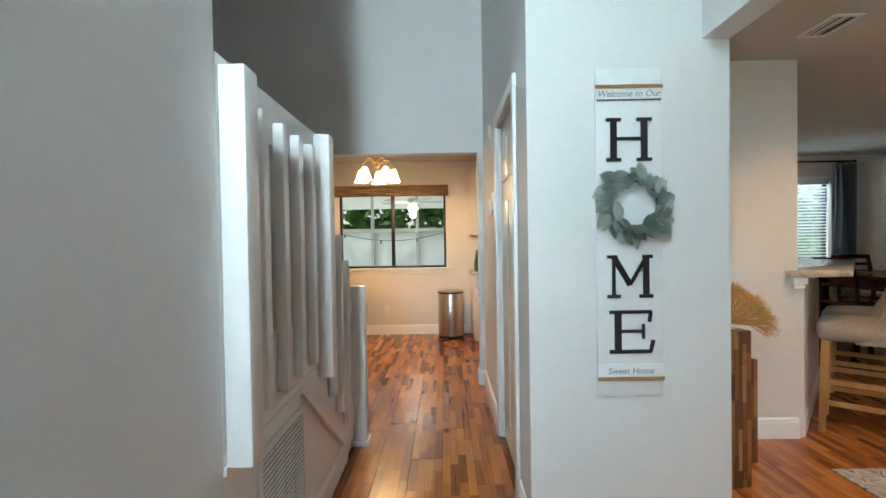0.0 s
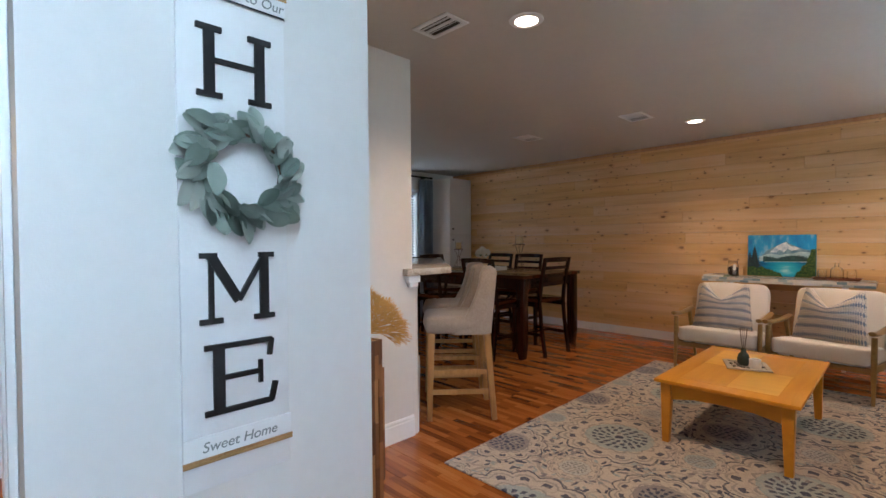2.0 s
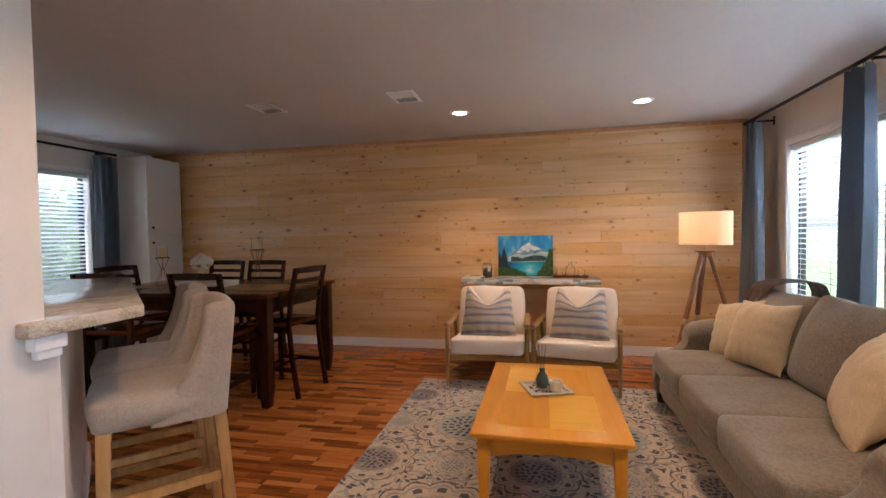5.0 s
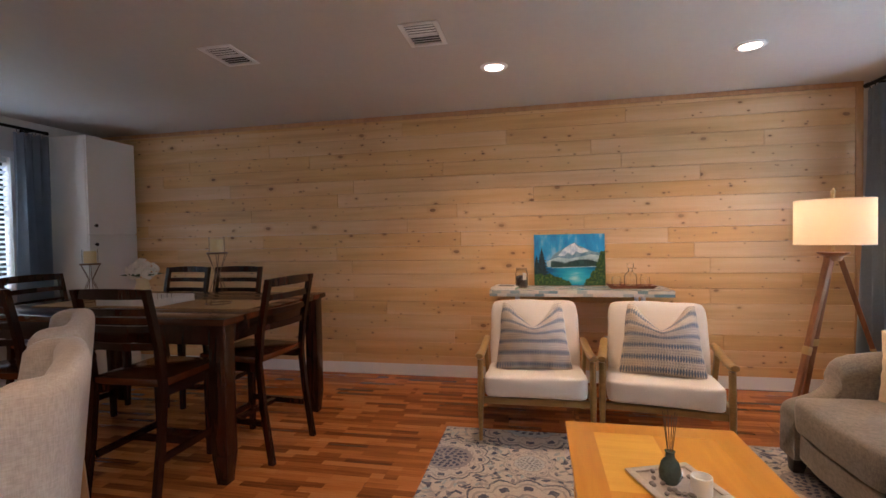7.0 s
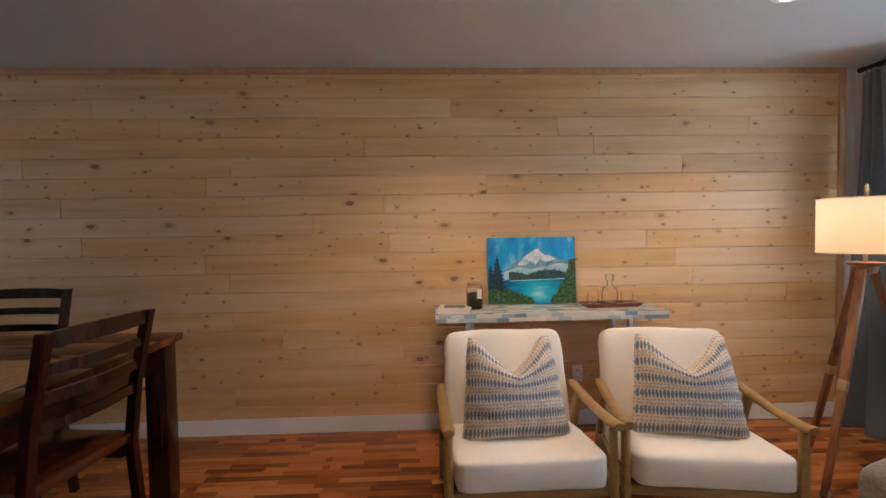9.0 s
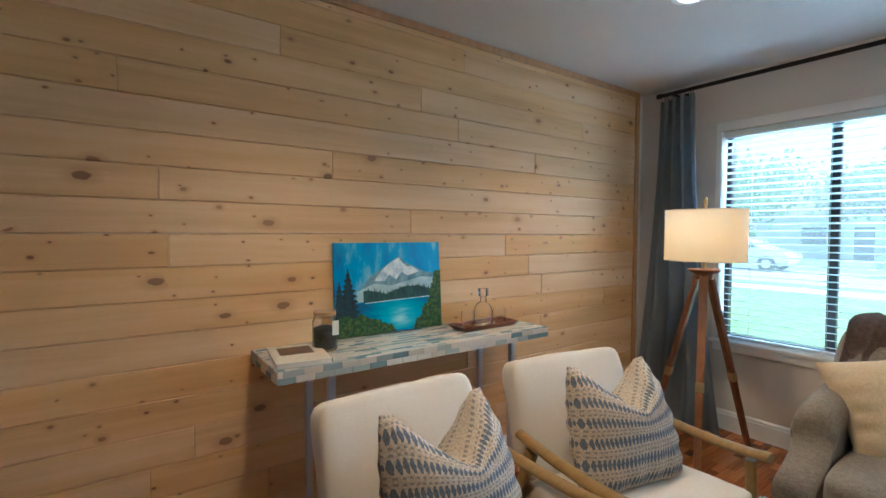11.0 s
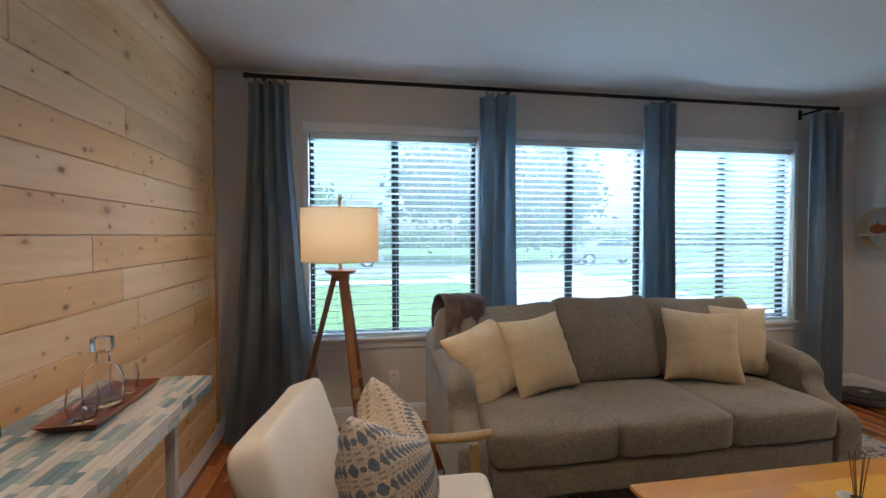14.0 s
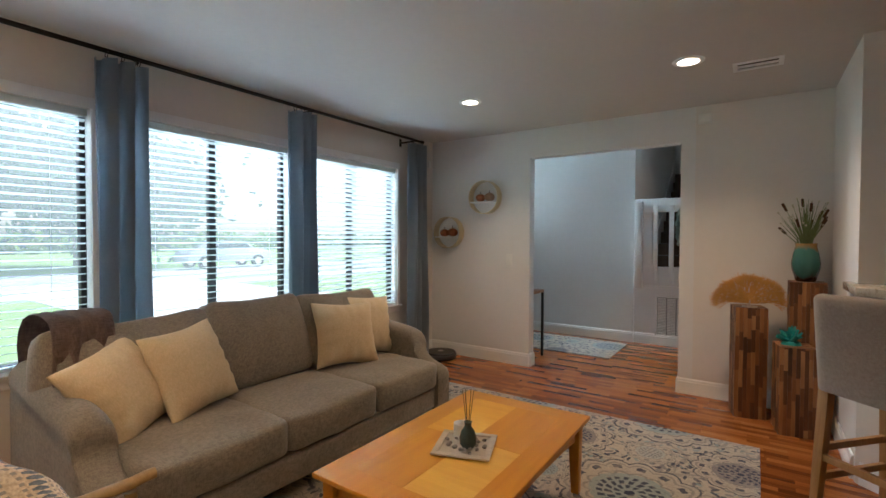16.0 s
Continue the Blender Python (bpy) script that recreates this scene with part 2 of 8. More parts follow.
WALL = material("warm_white_wall_paint", (0.74, 0.71, 0.67), 0.6, var=0.025, bump=0.06, bump_scale=220)
FOYER_WALL = material("pale_grey_wall_paint", (0.76, 0.76, 0.75), 0.6, var=0.025, bump=0.06, bump_scale=220)
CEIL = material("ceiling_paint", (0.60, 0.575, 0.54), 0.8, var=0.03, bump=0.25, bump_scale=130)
TRIM = material("white_gloss_trim", (0.86, 0.87, 0.87), 0.35, var=0.02)
FLOOR = floor_strips()
SUBFLOOR = material("dark_floor_joint", (0.05, 0.02, 0.01), 0.6, var=0.1)
PINE = pine_planks()
PINE_TRIM = wood("pine_trim", (0.46, 0.24, 0.10), (0.60, 0.36, 0.17), 0.5, (30, 30, 2), contrast=0.6)
BLACK_METAL = material("dark_bronze_metal", (0.02, 0.018, 0.016), 0.35, 0.7, var=0.1)
FRAME_DARK = material("dark_window_frame", (0.025, 0.02, 0.018), 0.4, 0.3, var=0.1)

# ---- building tools ----
def box(bm, lo, hi, bevel=0.0, seg=2):
    lo, hi = Vector(lo), Vector(hi)
    made = bmesh.ops.create_cube(bm, size=1.0, matrix=Matrix.Translation((lo + hi) / 2) @ Matrix.Diagonal((*(hi - lo), 1)))
    if bevel > 0:
        edges = {e for v in made["verts"] for e in v.link_edges}
        bmesh.ops.bevel(bm, geom=list(edges), offset=bevel, segments=seg, affect="EDGES", profile=0.5)
    return bm


def new_box(lo, hi, bevel=0.0, seg=2):
    return box(bmesh.new(), lo, hi, bevel, seg)


def tube(bm, points, radius, sides=10, caps=True):
    """A round bar through points; radius is one number or one for each point."""
    pts = [Vector(p) for p in points]
    radii = radius if isinstance(radius, (list, tuple)) else [radius] * len(pts)
    rings, side = [], None
    for i, p in enumerate(pts):
        way = (pts[min(i + 1, len(pts) - 1)] - pts[max(i - 1, 0)]).normalized()
        if side is None:
            side = way.orthogonal().normalized()
        side = (side - way * side.dot(way)).normalized()
        up = way.cross(side)
        rings.append([bm.verts.new(p + radii[i] * (math.cos(2 * math.pi * k / sides) * side + math.sin(2 * math.pi * k / sides) * up)) for k in range(sides)])
    for a, b in zip(rings, rings[1:]):
        for k in range(sides):
            bm.faces.new((a[k], a[(k + 1) % sides], b[(k + 1) % sides], b[k]))
    if caps:
        bm.faces.new(list(reversed(rings[0])))
        bm.faces.new(rings[-1])
    return bm


def bar(bm, a, b, wide, deep, wide2=None, deep2=None, up=(0, 0, 1), bevel=0.0):
    """A square bar from a to b; up steers its section."""
    a, b = Vector(a), Vector(b)
    way = (b - a).normalized()
    u = Vector(up)
    if abs(way.dot(u)) > 0.95:
        u = Vector((0, 1, 0))
    side = way.cross(u).normalized()
    u = side.cross(way)
    rings = []
    for p, w, d in ((a, wide, deep), (b, wide2 or wide, deep2 or deep)):
        rings.append([bm.verts.new(p + side * w / 2 * sx + u * d / 2 * sy) for sx, sy in ((-1, -1), (1, -1), (1, 1), (-1, 1))])
    faces = [bm.faces.new(list(reversed(rings[0]))), bm.faces.new(rings[1])]
    for k in range(4):
        faces.append(bm.faces.new((rings[0][k], rings[0][(k + 1) % 4], rings[1][(k + 1) % 4], rings[1][k])))
    if bevel > 0:
        bmesh.ops.bevel(bm, geom=list({e for f in faces for e in f.edges}), offset=bevel, segments=2, affect="EDGES", profile=0.5)
    return bm


def lathe(bm, profile, sides=24, centre=(0, 0, 0)):
    """A turned shape from (radius, z) pairs."""
    c = Vector(centre)
    rings = []
    for r, z in profile:
        rings.append([bm.verts.new(c + Vector((max(r, 0.0004) * math.cos(2 * math.pi * k / sides), max(r, 0.0004) * math.sin(2 * math.pi * k / sides), z))) for k in range(sides)])
    for a, b in zip(rings, rings[1:]):
        for k in range(sides):
            bm.faces.new((a[k], a[(k + 1) % sides], b[(k + 1) % sides], b[k]))
    bm.faces.new(list(reversed(rings[0])))
    bm.faces.new(rings[-1])
    return bm


def prism(bm, outline, z0, z1, bevel=0.0):
    """An upright solid over a flat outline of (x, y)."""
    low = [bm.verts.new((x, y, z0)) for x, y in outline]
    top = [bm.verts.new((x, y, z1)) for x, y in outline]
    faces = [bm.faces.new(list(reversed(low))), bm.faces.new(top)]
    for k in range(len(low)):
        j = (k + 1) % len(low)
        faces.append(bm.faces.new((low[k], low[j], top[j], top[k])))
    bmesh.ops.recalc_face_normals(bm, faces=faces)
    if bevel > 0:
        bmesh.ops.bevel(bm, geom=list({e for f in faces for e in f.edges}), offset=bevel, segments=2, affect="EDGES", profile=0.5)
    return bm


def cushion(bm, size, m=None, puff=0.35, n=14, pinch=0.0, crown=0.0, power=7.0):
    """A soft block: rounded edges and swollen faces. pinch draws the corners out (throw pillows)."""
    sx, sy, sz = (s / 2 for s in size)
    m = m or Matrix()
    made = bmesh.ops.create_cube(bm, size=2.0)
    verts = made["verts"]
    edges = list({e for v in verts for e in v.link_edges})
    bmesh.ops.subdivide_edges(bm, edges=edges, cuts=n, use_grid_fill=True)
    verts = list(bm.verts)
    if pinch > 0:
        uv = bm.loops.layers.uv.new("cloth")
        for f in bm.faces:
            for loop in f.loops:
                loop[uv].uv = (loop.vert.co.x * sx, loop.vert.co.y * sy)
    for v in verts:
        x, y, z = v.co
        if pinch > 0:
            ax, ay = abs(x), abs(y)
            edge = max(0.0, (1 - ax ** 2.4) * (1 - ay ** 2.4)) ** 0.55
            pull = 1 - pinch * (1 - (ax * ay) ** 1.5) * max(ax, ay) ** 2
            v.co = (x * pull * sx, y * pull * sy, z * sz * (0.04 + 0.96 * edge))
        else:
            p = power
            r = (abs(x) ** p + abs(y) ** p + abs(z) ** p) ** (1 / p)
            q = max(abs(x), abs(y), abs(z)) / r
            x, y, z = x * q, y * q, z * q
            z += crown * (1 - x * x) * (1 - y * y) * (1 if z > 0 else -0.2)
            v.co = (x * sx, y * sy, z * sz)
            k = puff * 0.05
            v.co += Vector((x * (1 - y * y) * (1 - z * z), y * (1 - x * x) * (1 - z * z), 0)) * k
        v.co += Vector((noise.noise(v.co * 7), noise.noise(v.co * 7 + Vector((9, 0, 0))), noise.noise(v.co * 7 + Vector((0, 9, 0))))) * 0.006
        v.co = m @ v.co
    return bm


def link(name, bm, mat, smooth=None):
    bmesh.ops.recalc_face_normals(bm, faces=bm.faces)
    mesh = bpy.data.meshes.new(name)
    bm.to_mesh(mesh)
    bm.free()
    mesh.materials.append(mat)
    if smooth:
        for p in mesh.polygons:
            p.use_smooth = True
        mesh.set_sharp_from_angle(angle=radians(smooth))
    return new(name, mesh)


def part(name, bm, mat, parent, label="", smooth=40):
    """One mesh object under a thing or under a part."""
    ob = link(name, bm, mat, smooth)
    ob.parent = parent
    if label:
        ob["label"] = label
    return ob


def thing(name, label, category, m=None, group="", kind=""):
    """An Empty at a thing's base, to parent its parts."""
    ob = new(name)
    ob.empty_display_size = 0.1
    if m:
        ob.matrix_world = m
    return tagged(ob, label, category, group, kind)


def solid(name, bm, mat, label, category, group="", kind="", smooth=40, m=None):
    """A thing that is one mesh."""
    ob = link(name, bm, mat, smooth)
    if m:
        ob.matrix_world = m
    return tagged(ob, label, category, group, kind)


def at(x, y, z=0.0, turn=0.0):
    return pose(x, y, z, 0, 0, turn)


def wall(name, x0, x1, y0, y1, z0, z1, holes=(), mat=None, label="", bottom=True):
    """A wall with thickness along its short side; holes (a0, a1, h0, h1) go through it along its long side."""
    along_x = (x1 - x0) > (y1 - y0)
    a0, a1 = (x0, x1) if along_x else (y0, y1)
    cuts_a = sorted({a0, a1, *[h[0] for h in holes], *[h[1] for h in holes]})
    cuts_z = sorted({z0, z1, *[h[2] for h in holes], *[h[3] for h in holes]})
    bm = bmesh.new()
    grid = {}

    def solid_cell(i, j):
        if not (0 <= i < len(cuts_a) - 1 and 0 <= j < len(cuts_z) - 1):
            return False
        ca, cz = (cuts_a[i] + cuts_a[i + 1]) / 2, (cuts_z[j] + cuts_z[j + 1]) / 2
        return not any(h[0] < ca < h[1] and h[2] < cz < h[3] for h in holes)

    def vert(i, s, j):
        key = (i, s, j)
        if key not in grid:
            a, z = cuts_a[i], cuts_z[j]
            grid[key] = bm.verts.new((a, (y0, y1)[s], z) if along_x else ((x0, x1)[s], a, z))
        return grid[key]

    for i in range(len(cuts_a) - 1):
        for j in range(len(cuts_z) - 1):
            if not solid_cell(i, j):
                continue
            for s in (0, 1):
                bm.faces.new((vert(i, s, j), vert(i + 1, s, j), vert(i + 1, s, j + 1), vert(i, s, j + 1)))
            if not solid_cell(i - 1, j):
                bm.faces.new((vert(i, 0, j), vert(i, 1, j), vert(i, 1, j + 1), vert(i, 0, j + 1)))
            if not solid_cell(i + 1, j):
                bm.faces.new((vert(i + 1, 0, j), vert(i + 1, 1, j), vert(i + 1, 1, j + 1), vert(i + 1, 0, j + 1)))
            if not solid_cell(i, j - 1):
                bm.faces.new((vert(i, 0, j), vert(i + 1, 0, j), vert(i + 1, 1, j), vert(i, 1, j)))
            if not solid_cell(i, j + 1):
                bm.faces.new((vert(i, 0, j + 1), vert(i + 1, 0, j + 1), vert(i + 1, 1, j + 1), vert(i, 1, j + 1)))
    return solid(name, bm, mat or WALL, label, "wall", kind="structure", smooth=None)


def run_board(name, a, b, profile, mat, inward, label, category="trim"):
    """A moulding with a (depth, height) profile run along the wall foot from a to b; inward is the side it stands out to."""
    a, b, n = Vector((*a, 0)), Vector((*b, 0)), Vector((*inward, 0))
    bm = bmesh.new()
    rings = [[bm.verts.new(p + n * d + Vector((0, 0, h))) for d, h in profile] for p in (a, b)]
    for k in range(len(profile)):
        j = (k + 1) % len(profile)
        bm.faces.new((rings[0][k], rings[0][j], rings[1][j], rings[1][k]))
    bm.faces.new(rings[0])
    bm.faces.new(list(reversed(rings[1])))
    return solid(name, bm, mat, label, category, kind="structure", smooth=None)


BASE_PROFILE = ((0.0, 0.0), (0.016, 0.0), (0.016, 0.105), (0.012, 0.112), (0.012, 0.122), (0.006, 0.132), (0.0, 0.134))


def baseboard(a, b, inward):
    return run_board("baseboard", a, b, BASE_PROFILE, TRIM, inward, "white moulded wooden baseboard along the wall", "baseboard")

# ---- the large structure ----
H = 2.44        # living, dining and kitchen ceiling
TALL = 4.7      # foyer and stairwell ceiling
E_X = 6.75      # pine wall
N_Y = 6.64      # north wall
S_Y = -0.54     # front wall, inner face
W_X = 1.605     # living room's west wall, living side
F_X = 1.487     # the same wall, foyer side
PIER_Y = 2.075
WIN = ((4.97, 6.17), (3.61, 4.81), (2.25, 3.45))
WZ0, WZ1 = 0.62, 2.06

tagged(link("floor", new_box((-3.6, S_Y - 0.12, -0.12), (E_X + 0.1, N_Y + 0.12, -0.010)), SUBFLOOR), "screed below the wooden boards", "floor", kind="structure")
wall("wall_south", -3.6, E_X + 0.14, S_Y - 0.14, S_Y, -0.02, TALL, [(a, b, WZ0, WZ1) for a, b in WIN] + [(-0.205, 0.0, 1.6, 4.3)], WALL, "off-white painted front wall with three windows")
wall("wall_east", E_X + 0.02, E_X + 0.14, S_Y, N_Y + 0.14, -0.02, H + 0.1, (), WALL, "wall behind whitewashed pine planks")
wall("wall_north", -3.6, E_X + 0.02, N_Y, N_Y + 0.14, -0.02, H + 0.1, [(-1.12, 0.40, 0.94, 2.06), (4.2, 5.84, 0.88, 2.08)], WALL, "off-white painted rear wall with two windows")
wall("wall_west", F_X, W_X, S_Y, PIER_Y, -0.02, TALL, [(0.69, PIER_Y, -0.02, 2.152)], FOYER_WALL, "pale wall with a wide opening between foyer and living room")
wall("wall_closet_south", 0.742, W_X, PIER_Y, PIER_Y + 0.11, -0.02, TALL, (), FOYER_WALL, "pale wall end beside the hall")
wall("wall_closet_east", F_X, W_X, PIER_Y + 0.11, 3.084, -0.02, TALL, (), WALL, "off-white living room wall")
wall("wall_hall_east", 0.742, 0.85, PIER_Y + 0.11, 4.28, -0.02, TALL, [(2.42, 3.16, -0.02, 2.05)], FOYER_WALL, "pale hall wall with a closet door")
wall("wall_bar_end", F_X, 2.66, 3.084, 3.2, -0.02, H + 0.1, (), WALL, "off-white wall beside the breakfast bar")
wall("wall_kitchen", -3.6, 1.6, 4.28, 4.40, -0.02, TALL, [(-0.66, 0.69, -0.02, 2.11)], FOYER_WALL, "pale wall with an opening to the kitchen")
wall("wall_foyer_west", -0.34, -0.22, S_Y, 1.33, -0.02, TALL, (), FOYER_WALL, "pale foyer wall")
wall("wall_stair_south", -3.6, -0.34, 1.21, 1.33, -0.02, TALL, (), FOYER_WALL, "pale stairwell wall")
wall("wall_stair_west", -3.72, -3.6, S_Y, N_Y, -0.02, TALL, (), FOYER_WALL, "pale stairwell end wall")
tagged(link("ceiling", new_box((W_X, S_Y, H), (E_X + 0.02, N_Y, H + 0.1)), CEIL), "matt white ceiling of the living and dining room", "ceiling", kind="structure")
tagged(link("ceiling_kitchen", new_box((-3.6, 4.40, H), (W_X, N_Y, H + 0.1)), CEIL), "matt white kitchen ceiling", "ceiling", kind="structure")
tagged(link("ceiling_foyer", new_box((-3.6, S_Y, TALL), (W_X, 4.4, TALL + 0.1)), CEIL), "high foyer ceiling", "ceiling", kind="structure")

for a, b, n in (((W_X, S_Y), (W_X, 0.69), (1, 0)), ((W_X, PIER_Y), (W_X, 3.084), (1, 0)), ((W_X, 3.084), (2.66, 3.084), (0, -1)),
                ((W_X, S_Y), (E_X, S_Y), (0, 1)), ((E_X, S_Y), (E_X, N_Y), (-1, 0)), ((1.7, N_Y), (E_X, N_Y), (0, -1)),
                ((F_X, S_Y), (F_X, 0.69), (-1, 0)), ((-0.22, S_Y), (-0.22, 1.33), (1, 0)), ((0.742, PIER_Y), (W_X, PIER_Y), (0, -1)),
                ((0.742, PIER_Y), (0.742, 2.36), (-1, 0)), ((0.742, 3.22), (0.742, 4.28), (-1, 0)), ((-3.6, N_Y), (0.72, N_Y), (0, -1)),
                ((0.69, 4.28), (0.742, 4.28), (0, -1)), ((0.69, 4.28), (0.69, 4.40), (-1, 0)), ((W_X, 0.69), (F_X, 0.69), (0, 1))):
    baseboard(a, b, n)

# ---- windows, blinds, doors ----
GLASS = material("window_glass", (1, 1, 1), 0.0, var=0, transmission=1.0, ior=1.01)
SLAT = translucent("white_blind_slat", (0.76, 0.80, 0.79), 0.16)
# thin translucent veil, added to haze the bright view through the windows
VEIL = Nodes("window_haze_veil", 0.8)
_tp, _ts, _ms = VEIL.n.new("ShaderNodeBsdfTransparent"), VEIL.n.new("ShaderNodeBsdfTranslucent"), VEIL.n.new("ShaderNodeMixShader")
_ts.inputs[0].default_value, _ms.inputs[0].default_value = (0.94, 0.89, 0.82, 1), 0.06
VEIL.l.new(_tp.outputs[0], _ms.inputs[1])
VEIL.l.new(_ts.outputs[0], _ms.inputs[2])
VEIL.l.new(_ms.outputs[0], VEIL.n["Material Output"].inputs[0])
VEIL = VEIL.m
WIN_LABEL = "wide sliding window with a dark metal frame"


def window(name, x0, x1, z0, z1, y, inward, label=WIN_LABEL, cased=True, veiled=True):
    """A two-pane window set in a wall along x. inward: +1 where the room lies at larger y."""
    w = thing(name, label, "window", kind="structure")
    yo = y - inward * 0.105
    bm = bmesh.new()
    for lo, hi in (((x0, z0), (x0 + 0.03, z1)), ((x1 - 0.03, z0), (x1, z1)), ((x0 + 0.03, z0), (x1 - 0.03, z0 + 0.03)), ((x0 + 0.03, z1 - 0.03), (x1 - 0.03, z1)),):
        box(bm, (lo[0], yo - 0.025, lo[1]), (hi[0], yo + 0.025, hi[1]), 0.003)
    part("window_frame", bm, FRAME_DARK, w)
    xm = (x0 + x1) / 2
    part("mullion", new_box((xm - 0.025, yo - 0.02, z0 + 0.03), (xm + 0.025, yo + 0.02, z1 - 0.03), 0.003), FRAME_DARK, w)
    for a, b in ((x0 + 0.03, xm - 0.025), (xm + 0.025, x1 - 0.03)):
        p = part("pane", new_box((a, yo - 0.003, z0 + 0.03), (b, yo + 0.003, z1 - 0.03)), GLASS, w)
        p.visible_shadow = False
    if veiled:
        ys = yo - inward * 0.035
        part("haze_veil", new_box((x0 + 0.004, ys - 0.0006, z0 + 0.004), (x1 - 0.004, ys + 0.0006, z1 - 0.004)), VEIL, w, "pale translucent veil, added to haze the view").visible_shadow = False
    if cased:
        c = inward * 0.012
        ya, yb = sorted((y + inward * 0.0005, y + c))
        for n, lo, hi in (("head_casing", (x0 - 0.035, z1), (x1 + 0.035, z1 + 0.06)), ("side_casing", (x0 - 0.035, z0), (x0, z1)), ("side_casing", (x1, z0), (x1 + 0.035, z1))):
            part(n, new_box((lo[0], ya, lo[1]), (hi[0], yb, hi[1]), 0.002), TRIM, w)
    ya, yb = sorted((y - inward * 0.075, y + inward * 0.035))
    part("window_sill", new_box((x0 - 0.05, ya, z0 - 0.022), (x1 + 0.05, yb, z0 + 0.002), 0.006), TRIM, w)
    ya, yb = sorted((y + inward * 0.0005, y + inward * 0.014))
    part("apron", new_box((x0 - 0.03, ya, z0 - 0.075), (x1 + 0.03, yb, z0 - 0.0225), 0.003), TRIM, w)
    return w


def blind(x0, x1, z0, z1, y, inward, tilt, label):
    b = thing("venetian_blind", label, "blind", group="venetian blinds")
    yc = y - inward * 0.04
    part("head_rail", new_box((x0 + 0.004, yc - 0.025, z1 - 0.045), (x1 - 0.004, yc + 0.025, z1 - 0.003), 0.003), SLAT, b)
    n = int((z1 - z0 - 0.07) / 0.044)
    bm = bmesh.new()
    h = 0.0245
    prof = [(-h, -0.0016), (0, 0.0012), (h, -0.0016), (h, 0.0004), (0, 0.0032), (-h, 0.0004)]
    rings = [[bm.verts.new((x, u, v)) for u, v in prof] for x in (x0 + 0.006, x1 - 0.006)]
    for k in range(6):
        bm.faces.new((rings[0][k], rings[0][(k + 1) % 6], rings[1][(k + 1) % 6], rings[1][k]))
    bm.faces.new(rings[0])
    bm.faces.new(list(reversed(rings[1])))
    first = part("slat", bm, SLAT, b, smooth=None)
    for i in range(n):
        s = first if i == 0 else new("slat", first.data)
        s.parent = b
        s.matrix_basis = pose(0, yc, z0 + 0.05 + 0.044 * i, tilt + 1.5 * math.sin(i * 2.3), 0, 0)
    part("bottom_rail", new_box((x0 + 0.006, yc - 0.024, z0 + 0.006), (x1 - 0.006, yc + 0.024, z0 + 0.024), 0.003), SLAT, b)
    for f in (0.15, 0.5, 0.85):
        x = x0 + (x1 - x0) * f
        part("ladder_cord", tube(bmesh.new(), [(x, yc + inward * 0.027, z0 + 0.01), (x, yc + inward * 0.027, z1 - 0.01)], 0.0012, 5), SLAT, b)
    return b


for i, (a, b) in enumerate(WIN):
    window("window_%d" % (i + 1), a, b, WZ0, WZ1, S_Y, 1)
    blind(a + 0.006, b - 0.006, WZ0 + 0.004, WZ1, S_Y, 1, 9 if i < 2 else 30, "white slatted blind lowered in front of a window" if i < 2 else "white slatted blind, slats tilted half closed")
window("window_4", 4.2, 5.84, 0.88, 2.08, N_Y, -1)
blind(4.206, 5.834, 0.884, 2.08, N_Y, -1, -22, "white slatted blind lowered behind the dining table")
window("window_5", -1.12, 0.40, 0.94, 2.06, N_Y, -1, "kitchen window with a dark frame onto a sunroom", cased=False, veiled=False)

# unseen window high in the front wall, placed to steer daylight into the foyer
tr = thing("window_6", "unseen tall narrow window, added to let daylight into the foyer", "window", kind="structure")
part("window_frame", box(box(new_box((-0.205, S_Y - 0.13, 1.6), (-0.185, S_Y - 0.08, 4.3)), (-0.02, S_Y - 0.13, 1.6), (0.0, S_Y - 0.08, 4.3)), (-0.185, S_Y - 0.13, 2.6), (-0.02, S_Y - 0.08, 2.66)), TRIM, tr)
part("pane", new_box((-0.185, S_Y - 0.107, 1.6), (-0.02, S_Y - 0.101, 4.3)), GLASS, tr).visible_shadow = False

# closet door in the hall
cd = thing("door_1", "white six-panel closet door, closed, in a painted casing", "door", kind="structure")
DOOR_PAINT = material("cream_door_paint", (0.74, 0.70, 0.62), 0.3, var=0.03)
part("door_leaf", new_box((0.765, 2.425, 0.01), (0.80, 3.155, 2.045), 0.003), DOOR_PAINT, cd)
for y0, y1 in ((2.50, 2.75), (2.83, 3.08)):
    for z0, z1 in ((0.2, 0.85), (1.0, 1.55), (1.68, 1.92)):
        part("door_panel", new_box((0.757, y0, z0), (0.7648, y1, z1), 0.005), DOOR_PAINT, cd)
part("door_knob", lathe(bmesh.new(), ((0.010, 0), (0.010, 0.012), (0.016, 0.018), (0.016, 0.026), (0.008, 0.030)), 16), DOOR_PAINT, cd).matrix_basis = pose(0.765, 2.48, 0.95, 0, -90, 0)
for n, lo, hi in (("casing", (2.355, 0.0), (2.42, 2.06)), ("casing", (3.16, 0.0), (3.225, 2.06)), ("head_casing", (2.355, 2.06), (3.225, 2.125))):
    part(n, new_box((0.722, lo[0], lo[1]), (0.7415, hi[0], hi[1]), 0.005), TRIM, cd)

